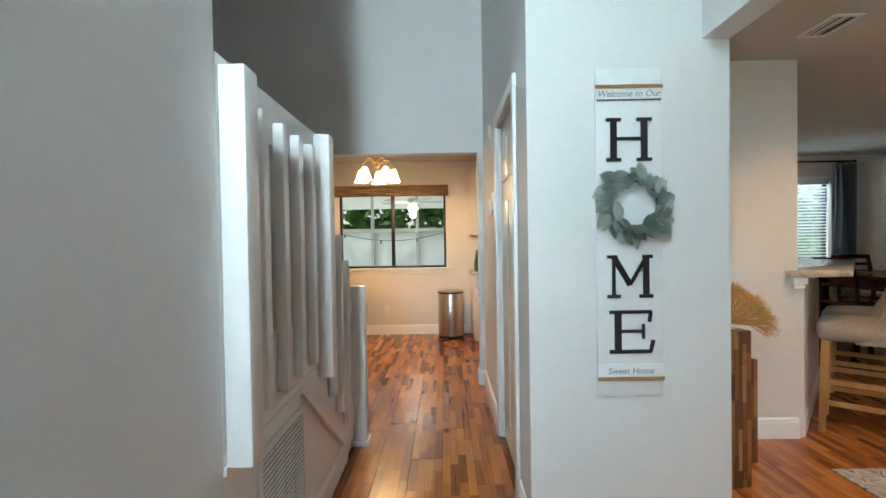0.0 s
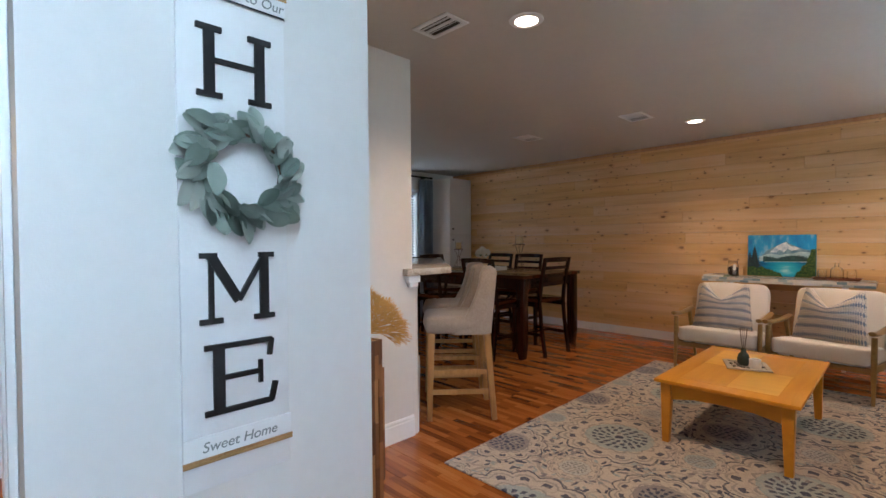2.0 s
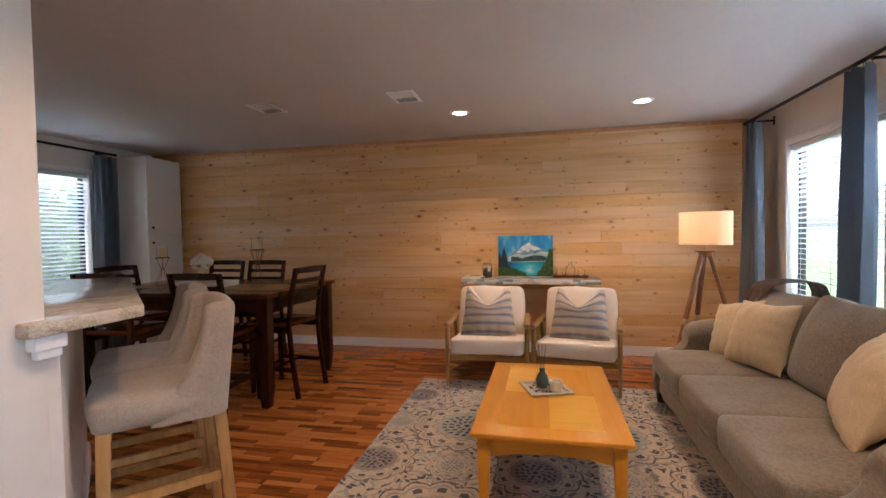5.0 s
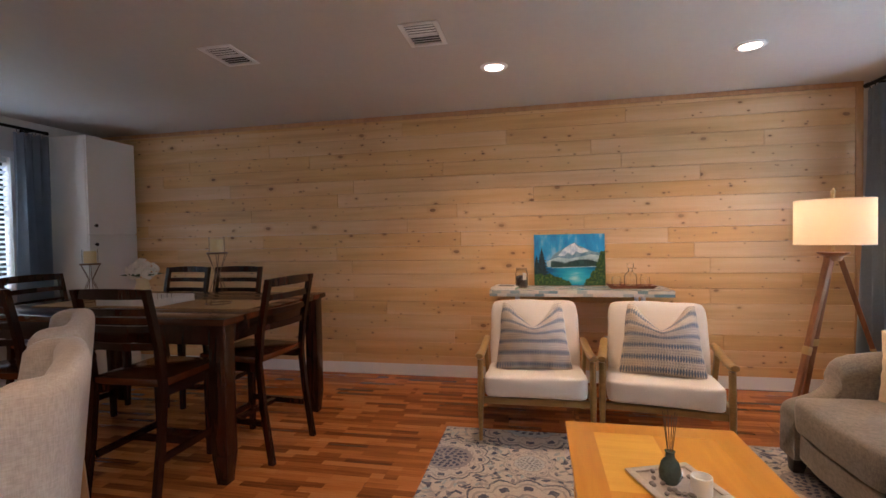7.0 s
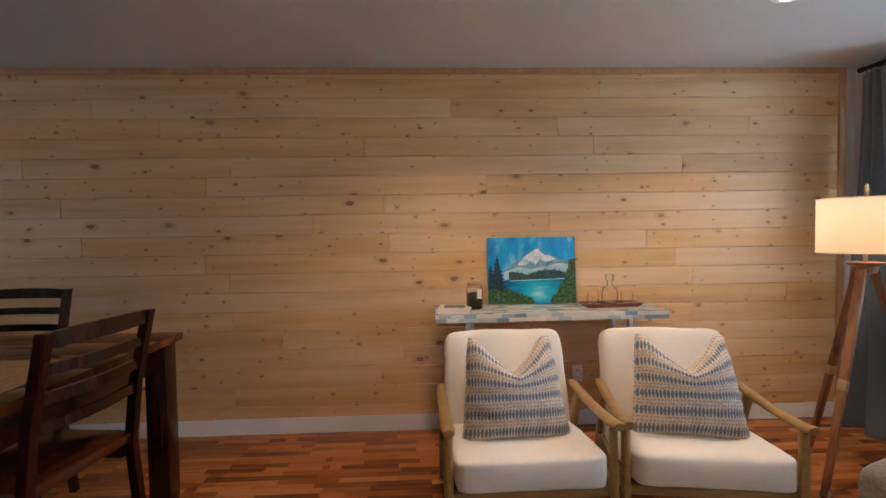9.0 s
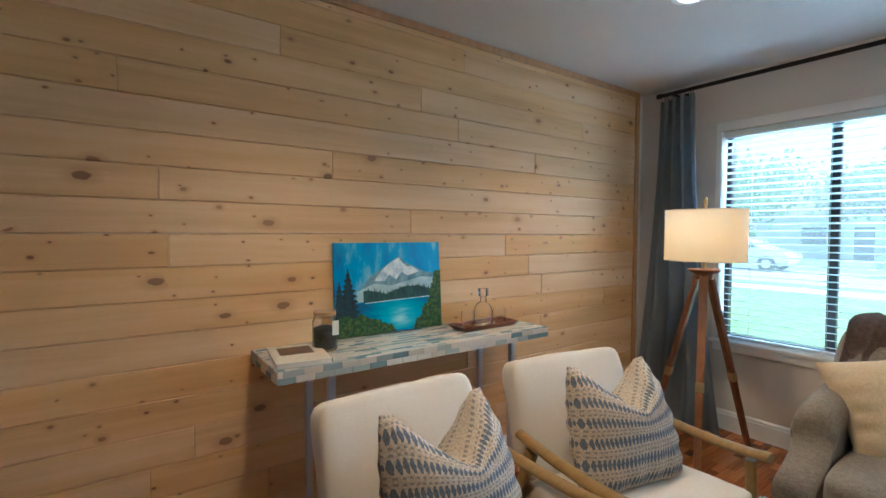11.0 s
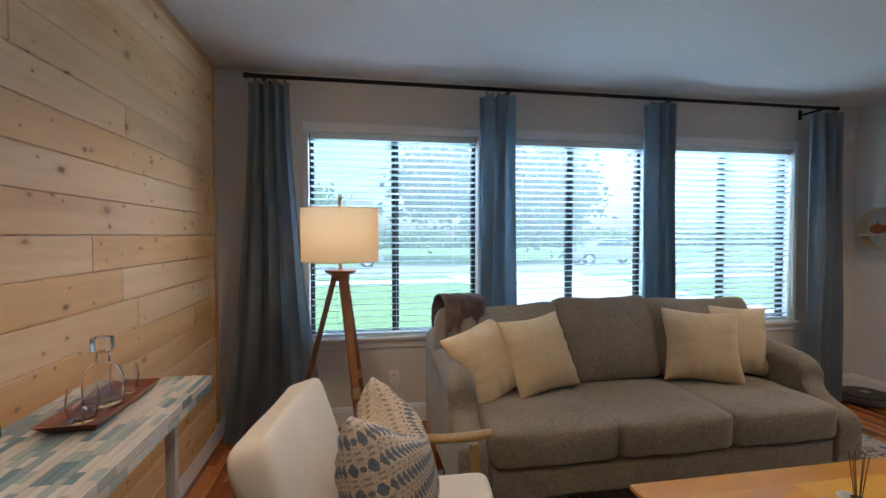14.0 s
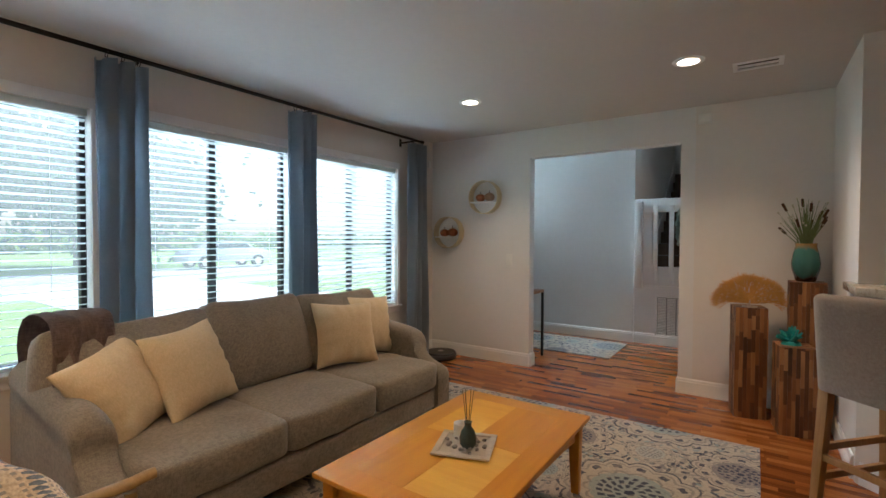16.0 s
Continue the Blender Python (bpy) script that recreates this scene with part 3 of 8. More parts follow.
# ---- foyer, hall and stairs ----
RAIL = material("white_rail_paint", (0.80, 0.79, 0.78), 0.35, var=0.03)
CARPET = material("brown_stair_carpet", (0.10, 0.065, 0.045), 0.95, var=0.25, scale=20, bump=0.5, bump_scale=300, sheen=0.3)
PLATE = material("white_plastic_plate", (0.80, 0.80, 0.77), 0.35, var=0.02)
BLACKLETTER = material("matt_black_letter", (0.012, 0.012, 0.013), 0.5, var=0.15)
SIGN_WHITE = material("chalky_white_board", (0.80, 0.81, 0.82), 0.6, var=0.04, scale=4, bump=0.1, bump_scale=60)
TWINE = material("jute_twine", (0.45, 0.27, 0.11), 0.9, var=0.3, scale=60, bump=0.6, bump_scale=400)
INK = material("grey_lettering", (0.25, 0.28, 0.28), 0.7, var=0.1)
SAGE = Nodes("sage_leaf", 0.8)
_so, _sr = SAGE.random_offset()
_sn = SAGE.add("ShaderNodeTexNoise", Scale=30.0, Detail=3.0)
SAGE.l.new(SAGE.coords("Object", (1, 1, 1), _so), _sn.inputs["Vector"])
SAGE.bump(_sn.outputs[0], 0.2, 0.002)
SAGE.b.inputs["Sheen Weight"].default_value = 0.25
SAGE = SAGE.base(SAGE.ramp(SAGE.math("ADD", SAGE.math("MULTIPLY", _sr, 0.7), SAGE.math("MULTIPLY", _sn.outputs[0], 0.4)), ((0.15, (0.24, 0.33, 0.28)), (0.55, (0.38, 0.46, 0.41)), (0.95, (0.54, 0.60, 0.55)))))
TWIG = material("brown_twig", (0.12, 0.08, 0.05), 0.8, var=0.2)

RX = -0.22
low_wall = thing("stair_wall", "white panelled wall below the stair railing", "wall", kind="structure")
UPRIGHT = lambda x: Matrix(((0, 0, 1, x), (1, 0, 0, 0), (0, 1, 0, 0), (0, 0, 0, 1)))
part("panel_wall", prism(bmesh.new(), ((1.331, 0), (3.12, 0), (3.12, 0.03), (2.42, 0.74), (1.331, 0.74)), 0, 0.084), RAIL, low_wall, smooth=None).matrix_basis = UPRIGHT(RX - 0.1)
part("fascia", prism(bmesh.new(), ((1.331, 0.70), (2.0, 0.71), (2.90, 0.06), (3.045, 0.06), (3.045, 0.27), (2.42, 0.741), (1.331, 0.741)), 0, 0.0155), RAIL, low_wall, smooth=None).matrix_basis = UPRIGHT(RX - 0.0155)
bm = bmesh.new()
bar(bm, (RX - 0.004, 1.335, 0.695), (RX - 0.004, 2.0, 0.705), 0.022, 0.024)
bar(bm, (RX - 0.004, 2.0, 0.705), (RX - 0.004, 2.84, 0.10), 0.022, 0.024)
part("moulding", bm, RAIL, low_wall)
baseboard((RX - 0.0155, 1.335), (RX - 0.0155, 2.86), (1, 0))

rail = thing("stair_railing", "white painted stair railing with square posts and flat balusters", "railing", kind="structure")
part("top_rail", new_box((RX - 0.06, 1.335, 1.66), (RX, 2.30, 1.83), 0.004), RAIL, rail)
for y0, y1 in ((1.331, 1.54), (2.15, 2.30)):
    part("stile", new_box((RX - 0.06, y0, 0.9805), (RX, y1, 1.6595)), RAIL, rail)
part("bottom_rail", new_box((RX - 0.06, 1.335, 0.742), (RX, 2.30, 0.98), 0.004), RAIL, rail)
for y in (1.345, 2.245):
    part("post", new_box((RX + 0.0005, y, 0.70 if y < 2 else 0.68), (RX + 0.075, y + 0.09, 1.80 if y < 2 else 1.82), 0.008), RAIL, rail)
for y in (1.555, 1.735, 1.915, 2.09):
    part("baluster", new_box((RX + 0.0005, y, 0.78), (RX + 0.04, y + 0.052, 1.74), 0.006), RAIL, rail)
bm = bmesh.new()
bar(bm, (RX - 0.03, 2.36, 1.42), (RX - 0.03, 3.05, 0.90), 0.06, 0.14)
part("sloping_rail", bm, RAIL, rail)
for k in range(3):
    y = 2.42 + 0.167 * k
    part("baluster", new_box((RX + 0.0005, y, 0.53 - 0.14 * k), (RX + 0.04, y + 0.052, 1.50 - 0.145 * k), 0.006), RAIL, rail)
part("end_post", new_box((RX - 0.02, 3.05, 0.0), (RX + 0.08, 3.15, 1.03), 0.008), RAIL, rail)
part("post_base", new_box((RX - 0.035, 3.035, 0.0), (RX + 0.095, 3.165, 0.03), 0.004), RAIL, rail)

GX = RX - 0.0158
grille = thing("return_air_grille", "white louvred return-air grille set low in the stair wall", "grille")
part("frame", box(box(box(box(bmesh.new(), (GX + 0.0008, 1.58, 0.60), (GX + 0.012, 2.06, 0.63), 0.002), (GX + 0.0008, 1.58, 0.09), (GX + 0.012, 2.06, 0.12), 0.002), (GX + 0.0008, 1.58, 0.12), (GX + 0.012, 1.605, 0.60), 0.002), (GX + 0.0008, 2.035, 0.12), (GX + 0.012, 2.06, 0.60), 0.002), RAIL, grille)
# flat grey sheet whose colour stands for the shade between the louvres
part("backing", new_box((GX + 0.0006, 1.605, 0.12), (GX + 0.002, 2.035, 0.60)), material("grey_louvre_shade", (0.30, 0.30, 0.30), 0.8, var=0.1), grille)
for i in range(4):
    for k in range(24):
        s = part("louvre", new_box((-0.004, -0.047, -0.0065), (0.004, 0.047, 0.0065)), RAIL, grille, smooth=None) if i == k == 0 else new("louvre", s.data)
        s.parent = grille
        s.matrix_basis = pose(GX + 0.006, 1.66 + 0.107 * i, 0.135 + 0.0195 * k, 0, 35, 0)

# steps: three from the hall to the landing, then a flight to the west
stairs = thing("staircase", "carpeted brown staircase rising from a landing", "stairs", kind="structure")
part("landing", new_box((-1.25, 1.331, 0.0), (RX - 0.101, 2.36, 0.72), 0.01), CARPET, stairs)
for k in range(3):
    part("step", new_box((-1.25, 2.361 + 0.25 * k, 0.0), (RX - 0.101, 2.611 + 0.25 * k, 0.54 - 0.18 * k), 0.012), CARPET, stairs)
for k in range(10):
    part("step", new_box((-1.25 - 0.24 * (k + 1) + 0.001, 1.36, 0.0), (-1.25 - 0.24 * k, 2.33, 0.72 + 0.18 * (k + 1)), 0.014), CARPET, stairs)
bm = bmesh.new()
bar(bm, (-1.22, 1.345, 0.86), (-3.5, 1.345, 2.66), 0.022, 0.26)
part("skirt_board", bm, RAIL, stairs)
bm = bmesh.new()
bar(bm, (-1.22, 2.345, 0.86), (-3.5, 2.345, 2.66), 0.022, 0.26)
part("skirt_board", bm, RAIL, stairs)
wall("wall_stair_north", -3.6, -1.26, 2.36, 2.48, -0.02, TALL, (), FOYER_WALL, "pale wall beside the upper flight")


def plate(x, y, z, turn, w=0.07, h=0.115, kind="outlet"):
    t = thing("light_switch" if kind == "switch" else "wall_outlet" if kind == "outlet" else kind,
              {"switch": "white rocker light switch on the wall", "outlet": "white double wall outlet above the baseboard"}.get(kind, "small white plastic box on the wall"),
              {"switch": "switch", "outlet": "outlet"}.get(kind, "device"), at(x, y, z, turn))
    part("plate", new_box((-w / 2, -0.006, -h / 2), (w / 2, -0.0005, h / 2), 0.002), PLATE, t)
    if kind == "switch":
        part("rocker", new_box((-0.016, -0.010, -0.032), (0.016, -0.0062, 0.032), 0.002), PLATE, t)
    elif kind == "outlet":
        for dz in (-0.024, 0.024):
            part("socket", new_box((-0.017, -0.008, dz - 0.017), (0.017, -0.0062, dz + 0.017), 0.004), PLATE, t)
            for dx in (-0.006, 0.006):
                part("slot", new_box((dx - 0.0012, -0.0088, dz - 0.006), (dx + 0.0012, -0.0081, dz + 0.006)), BLACKLETTER, t)
    else:
        part("cover", new_box((-w / 2 + 0.006, -0.022, -h / 2 + 0.006), (w / 2 - 0.006, -0.0062, h / 2 - 0.006), 0.005), PLATE, t)
    return t


plate(0.742, 3.64, 2.13, -90, 0.09, 0.12, "door_chime")
plate(0.742, 3.60, 1.56, -90, 0.08, 0.12, "thermostat")
plate(0.742, 3.36, 1.58, -90, 0.10, 0.14, "alarm_keypad")
plate(W_X, 0.46, 1.10, 90, kind="switch")
plate(W_X, 2.25, 2.33, 90, 0.10, 0.085, "door_chime")
plate(1.69, S_Y, 2.18, 180, 0.05, 0.09, "motion_sensor")
plate(E_X - 0.0145, 1.45, 0.36, -90)
plate(5.59, S_Y, 0.32, 180)
plate(-0.46, N_Y, 0.35, 0)


def text_mesh(words, size, shear=0.0, depth=0.0008, spacing=1.0):
    c = bpy.data.curves.new("lettering", "FONT")
    c.body, c.size, c.shear, c.extrude, c.align_x, c.align_y, c.space_character = words, size, shear, depth, "CENTER", "CENTER", spacing
    ob = new("lettering", c)
    mesh = bpy.data.meshes.new_from_object(ob.evaluated_get(bpy.context.evaluated_depsgraph_get()))
    bpy.data.objects.remove(ob)
    return mesh


def serif_letter(which, w, h, d=0.008):
    """A slab-serif capital, built of strokes, in the x-z plane, centred."""
    bm = bmesh.new()

    layer = iter(range(40))

    def stroke(x0, z0, x1, z1, t):
        bar(bm, (x0, 0, z0), (x1, 0, z1), t, d + 0.0004 * next(layer), up=(0, 1, 0))

    def slab(x, z, width, t=0.014):
        deep = d / 2 + 0.0002 * next(layer)
        box(bm, (x - width / 2, -deep, z - t / 2), (x + width / 2, deep, z + t / 2))

    a, b = w / 2, h / 2
    if which == "H":
        for x in (-a + 0.028, a - 0.028):
            stroke(x, -b + 0.004, x, b - 0.004, 0.026)
            slab(x, -b + 0.007, 0.062), slab(x, b - 0.007, 0.062)
        stroke(-a + 0.03, 0.004, a - 0.03, 0.004, 0.013)
    elif which == "M":
        for x, t in ((-a + 0.024, 0.013), (a - 0.024, 0.024)):
            stroke(x, -b + 0.004, x, b - 0.004, t)
            slab(x, -b + 0.007, 0.056)
        slab(-a + 0.018, b - 0.007, 0.042), slab(a - 0.018, b - 0.007, 0.042)
        stroke(-a + 0.024, b - 0.008, 0, -0.035, 0.024)
        stroke(a - 0.024, b - 0.008, 0, -0.035, 0.013)
    else:
        stroke(-a + 0.04, -b + 0.004, -a + 0.04, b - 0.004, 0.028)
        slab(0.0, b - 0.007, w - 0.01), slab(0.0, -b + 0.007, w - 0.01)
        slab(0.0, 0.002, 0.115, 0.013)
        stroke(a - 0.012, b - 0.05, a - 0.006, b - 0.004, 0.013)
        stroke(a - 0.008, -b + 0.004, a + 0.004, -b + 0.055, 0.014)
        stroke(0.055, -0.03, 0.055, 0.032, 0.011)
    return bm


SX, SY0 = 1.168, PIER_Y
sign = thing("wall_sign", "tall white wooden welcome sign with black letters on the pale wall", "sign", at(SX, SY0, 0))
part("board", new_box((-0.138, -0.014, 0.64), (0.138, -0.001, 2.03), 0.002), SIGN_WHITE, sign)
for z0, z1 in ((1.893, 1.963), (0.705, 0.778)):
    part("crosspiece", new_box((-0.14, -0.021, z0), (0.14, -0.0142, z1), 0.002), SIGN_WHITE, sign)
for z in (1.950, 0.716):
    tw = part("twine_band", box(box(bmesh.new(), (-0.1425, -0.026, z - 0.008), (0.1425, -0.0212, z - 0.0005), 0.002), (-0.1425, -0.0265, z + 0.0), (0.1425, -0.0212, z + 0.008), 0.002), TWINE, sign, "brown jute twine")
part("edge_line", new_box((-0.135, -0.0225, 1.892), (0.135, -0.0212, 1.897)), BLACKLETTER, sign)
for which, z in (("H", 1.728), ("M", 1.15), ("E", 0.915)):
    part("letter", serif_letter(which, 0.185, 0.182), BLACKLETTER, sign, "matt black slab-serif letter").location = (0, -0.0185, z)
for words, z in (("Welcome to Our", 1.919), ("Sweet Home", 0.748)):
    mesh = text_mesh(words, 0.037, 0.2)
    mesh.materials.append(INK)
    t = new("script_lettering", mesh)
    t.parent = sign
    t.matrix_basis = pose(0, -0.0218, z, 90, 0, 0)

wreath = thing("wreath", "sage-green artificial lamb's-ear wreath hung on the white sign", "wreath", at(SX + 0.008, SY0 - 0.035, 1.446))
ring_pts = [(0.106 * math.cos(2 * math.pi * k / 24), 0, 0.106 * math.sin(2 * math.pi * k / 24)) for k in range(25)]
part("twig_ring", tube(bmesh.new(), ring_pts, 0.009, 8, False), TWIG, wreath)
bm = bmesh.new()
leaf_pts = []
for u in range(7):
    f = u / 6
    half = 0.0205 * math.sin(math.pi * min(1, f * 0.9 + 0.08)) ** 0.7
    z = 0.012 * math.sin(f * 2.4)
    leaf_pts.append([bm.verts.new((f * 0.070, s * half, z + 0.005 * abs(s))) for s in (-1, 0, 1)])
for a, b in zip(leaf_pts, leaf_pts[1:]):
    for k in (0, 1):
        bm.faces.new((a[k], a[k + 1], b[k + 1], b[k]))
bmesh.ops.solidify(bm, geom=bm.faces[:], thickness=0.0015)
first = part("leaf", bm, SAGE, wreath)
lr = random.Random(3)
for k in range(105):
    lf = first if k == 0 else new("leaf", first.data)
    lf.parent = wreath
    a = 2 * math.pi * k / 105 * 7 + lr.uniform(-0.1, 0.1)
    r = 0.106 + lr.uniform(-0.026, 0.02)
    way = a + radians(90) * (1 if lr.random() < 0.5 else -1) * lr.uniform(0.25, 0.9)
    if lr.random() < 0.8:
        way = a + radians(60) + lr.uniform(-0.7, 0.8)
    s = lr.uniform(0.75, 1.2) * (0.6 if math.cos(way - a) < -0.3 else 1)
    lf.matrix_basis = Matrix.Translation((r * math.cos(a), -lr.uniform(0.0, 0.03), r * math.sin(a))) @ Matrix.Rotation(-way, 4, "Y") @ Matrix.Rotation(radians(90) + lr.uniform(-0.6, 0.6), 4, "X") @ Matrix.Rotation(lr.uniform(-0.1, 0.5), 4, "Y") @ Matrix.Scale(s, 4)

# foyer rug and console table
solid("foyer_rug", new_box((-0.05, -0.35, 0.0005), (0.82, 1.30, 0.010), 0.003), TWINE, "faded grey-blue patterned runner on the wooden floor", "rug")
ftab = thing("console_table", "narrow console table with a wood top and black metal legs", "table", at(1.24, 0.22, 0))
part("tabletop", new_box((-0.17, -0.42, 0.72), (0.17, 0.42, 0.75), 0.004), wood("warm_table_wood", (0.25, 0.10, 0.04), (0.42, 0.2, 0.08), 0.4), ftab)
for dx in (-0.155, 0.155):
    for dy in (-0.405, 0.405):
        part("leg", new_box((dx - 0.012, dy - 0.012, 0), (dx + 0.012, dy + 0.012, 0.7195)), BLACK_METAL, ftab)
flamp = thing("table_lamp", "small table lamp with a dark drum shade", "lamp", at(1.22, 0.44, 0.7505))
part("base", lathe(bmesh.new(), ((0.06, 0), (0.06, 0.015), (0.015, 0.03), (0.012, 0.30)), 20), BLACK_METAL, flamp)
part("shade", lathe(bmesh.new(), ((0.12, 0.30), (0.09, 0.50), (0.088, 0.50), (0.118, 0.302)), 24), material("brown_shade_fabric", (0.10, 0.05, 0.035), 0.9, var=0.1), flamp)

# ---- kitchen and the sunroom beyond its window ----
STEEL = material("brushed_steel", (0.55, 0.50, 0.45), 0.28, 1.0, var=0.06, scale=3, stretch=(20, 20, 1))
BLACK_PLASTIC = material("black_plastic", (0.02, 0.02, 0.02), 0.4, var=0.1)
BAMBOO = Nodes("woven_bamboo_shade", 0.8)
_wv = BAMBOO.add("ShaderNodeTexNoise", Scale=1.0, Detail=3.0)
BAMBOO.l.new(BAMBOO.coords("Object", (6, 6, 120)), _wv.inputs["Vector"])
BAMBOO = BAMBOO.base(BAMBOO.ramp(_wv.outputs[0], ((0.35, (0.10, 0.055, 0.025)), (0.65, (0.36, 0.25, 0.13)))))
CAB = material("cream_cabinet_paint", (0.72, 0.68, 0.6), 0.4, var=0.03)
BRASS = material("satin_brass", (0.62, 0.45, 0.22), 0.3, 1.0, var=0.08)
SHADE_GLASS = material("frosted_lamp_glass", (0.9, 0.85, 0.75), 0.4, var=0.0, emit=(1, 0.72, 0.4), emit_strength=5.0)

shade = thing("roman_shade", "brown woven roman shade drawn up over the kitchen window", "blind")
part("head_rail", new_box((-1.18, N_Y - 0.05, 2.06), (0.44, N_Y - 0.016, 2.11), 0.004), BAMBOO, shade)
for k in range(4):
    part("fold", new_box((-1.18, N_Y - 0.055 - 0.006 * k, 1.955 + 0.025 * k), (0.44, N_Y - 0.018, 1.979 + 0.025 * k), 0.008), BAMBOO, shade)

bin_ = thing("trash_can", "brushed steel pedal bin with a black base on the kitchen floor", "trash can", at(0.45, 6.36, 0))
part("base", lathe(bmesh.new(), ((0.165, 0), (0.172, 0.012), (0.17, 0.045)), 32), BLACK_PLASTIC, bin_)
part("body", lathe(bmesh.new(), ((0.168, 0.0455), (0.172, 0.05), (0.172, 0.60), (0.168, 0.61)), 40), STEEL, bin_)
part("rim", lathe(bmesh.new(), ((0.174, 0.6105), (0.176, 0.62), (0.174, 0.63)), 40), BLACK_PLASTIC, bin_)
part("lid", lathe(bmesh.new(), ((0.172, 0.6305), (0.168, 0.645), (0.12, 0.66), (0.0, 0.664)), 40), STEEL, bin_)
part("pedal", new_box((-0.12, -0.225, 0.008), (-0.05, -0.165, 0.022), 0.004), BLACK_PLASTIC, bin_)

chand = thing("chandelier", "brass five-arm chandelier with frosted bell shades hanging in the kitchen", "chandelier", at(-0.40, 5.5, 0.06))
part("canopy", lathe(bmesh.new(), ((0.065, 2.379), (0.06, 2.36), (0.02, 2.34)), 20), BRASS, chand)
part("stem", tube(bmesh.new(), [(0, 0, 2.341), (0, 0, 2.20)], 0.01), BRASS, chand)
part("hub", lathe(bmesh.new(), ((0.012, 2.12), (0.035, 2.14), (0.03, 2.18), (0.012, 2.20)), 18), BRASS, chand)
for k in range(5):
    a = radians(72 * k + 20)
    pts = [(r * math.cos(a), r * math.sin(a), z) for r, z in ((0.03, 2.16), (0.08, 2.21), (0.14, 2.215), (0.19, 2.17), (0.20, 2.11))]
    arm = part("arm", tube(bmesh.new(), pts, 0.007, 8), BRASS, chand)
    g = part("shade", lathe(bmesh.new(), ((0.025, 2.108), (0.04, 2.08), (0.055, 2.02), (0.082, 1.965), (0.078, 1.965), (0.05, 2.02), (0.033, 2.075)), 20), SHADE_GLASS, chand, "glowing frosted glass bell shade")
    g.location = (0.2 * math.cos(a), 0.2 * math.sin(a), 0)

GRANITE = material("speckled_beige_granite", (0.52, 0.46, 0.38), 0.18, var=0.35, scale=18, coat=0.3)
for n, x0, x1 in (("base_cabinet", 0.74, 1.34), ("base_cabinet", 1.342, 1.94)):
    c = thing(n, "cream kitchen base cabinet under a granite worktop", "cabinet", group="kitchen base cabinets")
    part("body", new_box((x0, 6.06, 0.09), (x1, N_Y - 0.017, 0.87), 0.003), CAB, c)
    part("plinth", new_box((x0 + 0.02, 6.12, 0.0005), (x1, N_Y - 0.017, 0.0895)), CAB, c)
    part("door", new_box((x0 + 0.012, 6.04, 0.11), (x1 - 0.012, 6.0595, 0.68), 0.004), CAB, c)
    part("drawer_front", new_box((x0 + 0.012, 6.04, 0.70), (x1 - 0.012, 6.0595, 0.855), 0.004), CAB, c)
solid("worktop", new_box((0.71, 6.02, 0.8705), (1.96, N_Y - 0.001, 0.91), 0.006), GRANITE, "beige granite kitchen worktop", "worktop")
for x0, x1 in ((0.74, 1.34), (1.342, 1.94)):
    c = thing("wall_cabinet", "cream kitchen wall cabinet above the worktop", "cabinet", group="kitchen wall cabinets")
    part("body", new_box((x0, 6.30, 1.42), (x1, N_Y - 0.001, 2.30), 0.003), CAB, c)
    part("door", new_box((x0 + 0.008, 6.28, 1.43), (x1 - 0.008, 6.2995, 2.29), 0.004), CAB, c)
    part("cornice", new_box((x0 - 0.01, 6.27, 1.39), (x1, N_Y - 0.001, 1.4195), 0.004), CAB, c)
for x, y, h, col, what in ((0.80, 6.12, 0.26, (0.03, 0.10, 0.04), "bottle"), (0.86, 6.20, 0.30, (0.25, 0.06, 0.02), "bottle"), (0.80, 6.30, 0.2, (0.5, 0.35, 0.12), "bottle")):
    b = thing(what, "small glass bottle standing on the kitchen worktop", "bottle", at(x, y, 0.9105), group="bottles on the worktop")
    part("body", lathe(bmesh.new(), ((0.03, 0), (0.032, 0.01), (0.032, h * 0.6), (0.012, h * 0.78), (0.012, h)), 16), material("bottle_glass", col, 0.1, var=0.05), b)
    part("cap", lathe(bmesh.new(), ((0.014, h + 0.0005), (0.014, h + 0.02)), 12), BLACK_PLASTIC, b)

# sunroom
SUNWHITE = material("sunroom_white", (0.78, 0.80, 0.80), 0.6, var=0.03)
SUNPANEL = translucent("translucent_white_panel", (0.84, 0.88, 0.90), 0.6)
SUNFRAME = material("grey_sunroom_frame", (0.45, 0.47, 0.47), 0.5, var=0.05)
tagged(link("floor_sunroom", new_box((-4, N_Y + 0.14, -0.1), (3, 10.0, -0.02)), SUNWHITE), "pale sunroom floor", "floor", kind="structure")
tagged(link("ceiling_sunroom", new_box((-4, N_Y + 0.14, 2.42), (3, 10.0, 2.5)), SUNWHITE), "white sunroom ceiling", "ceiling", kind="structure")
sw = thing("sunroom_wall", "glazed sunroom wall with white lower panels", "wall", kind="structure")
for k in range(8):
    x = -4 + 0.95 * k
    part("panel", new_box((x + 0.03, 9.90, 0.0), (x + 0.92, 9.93, 1.52), 0.004), SUNPANEL, sw)
    part("post", new_box((x - 0.03, 9.86, 0.0), (x + 0.03, 9.96, 2.42), 0.004), SUNFRAME, sw)
part("rail", new_box((-4, 9.865, 1.52), (3, 9.955, 1.60), 0.004), SUNFRAME, sw)
part("head", new_box((-4, 9.865, 2.02), (3, 9.955, 2.42), 0.004), SUNWHITE, sw)
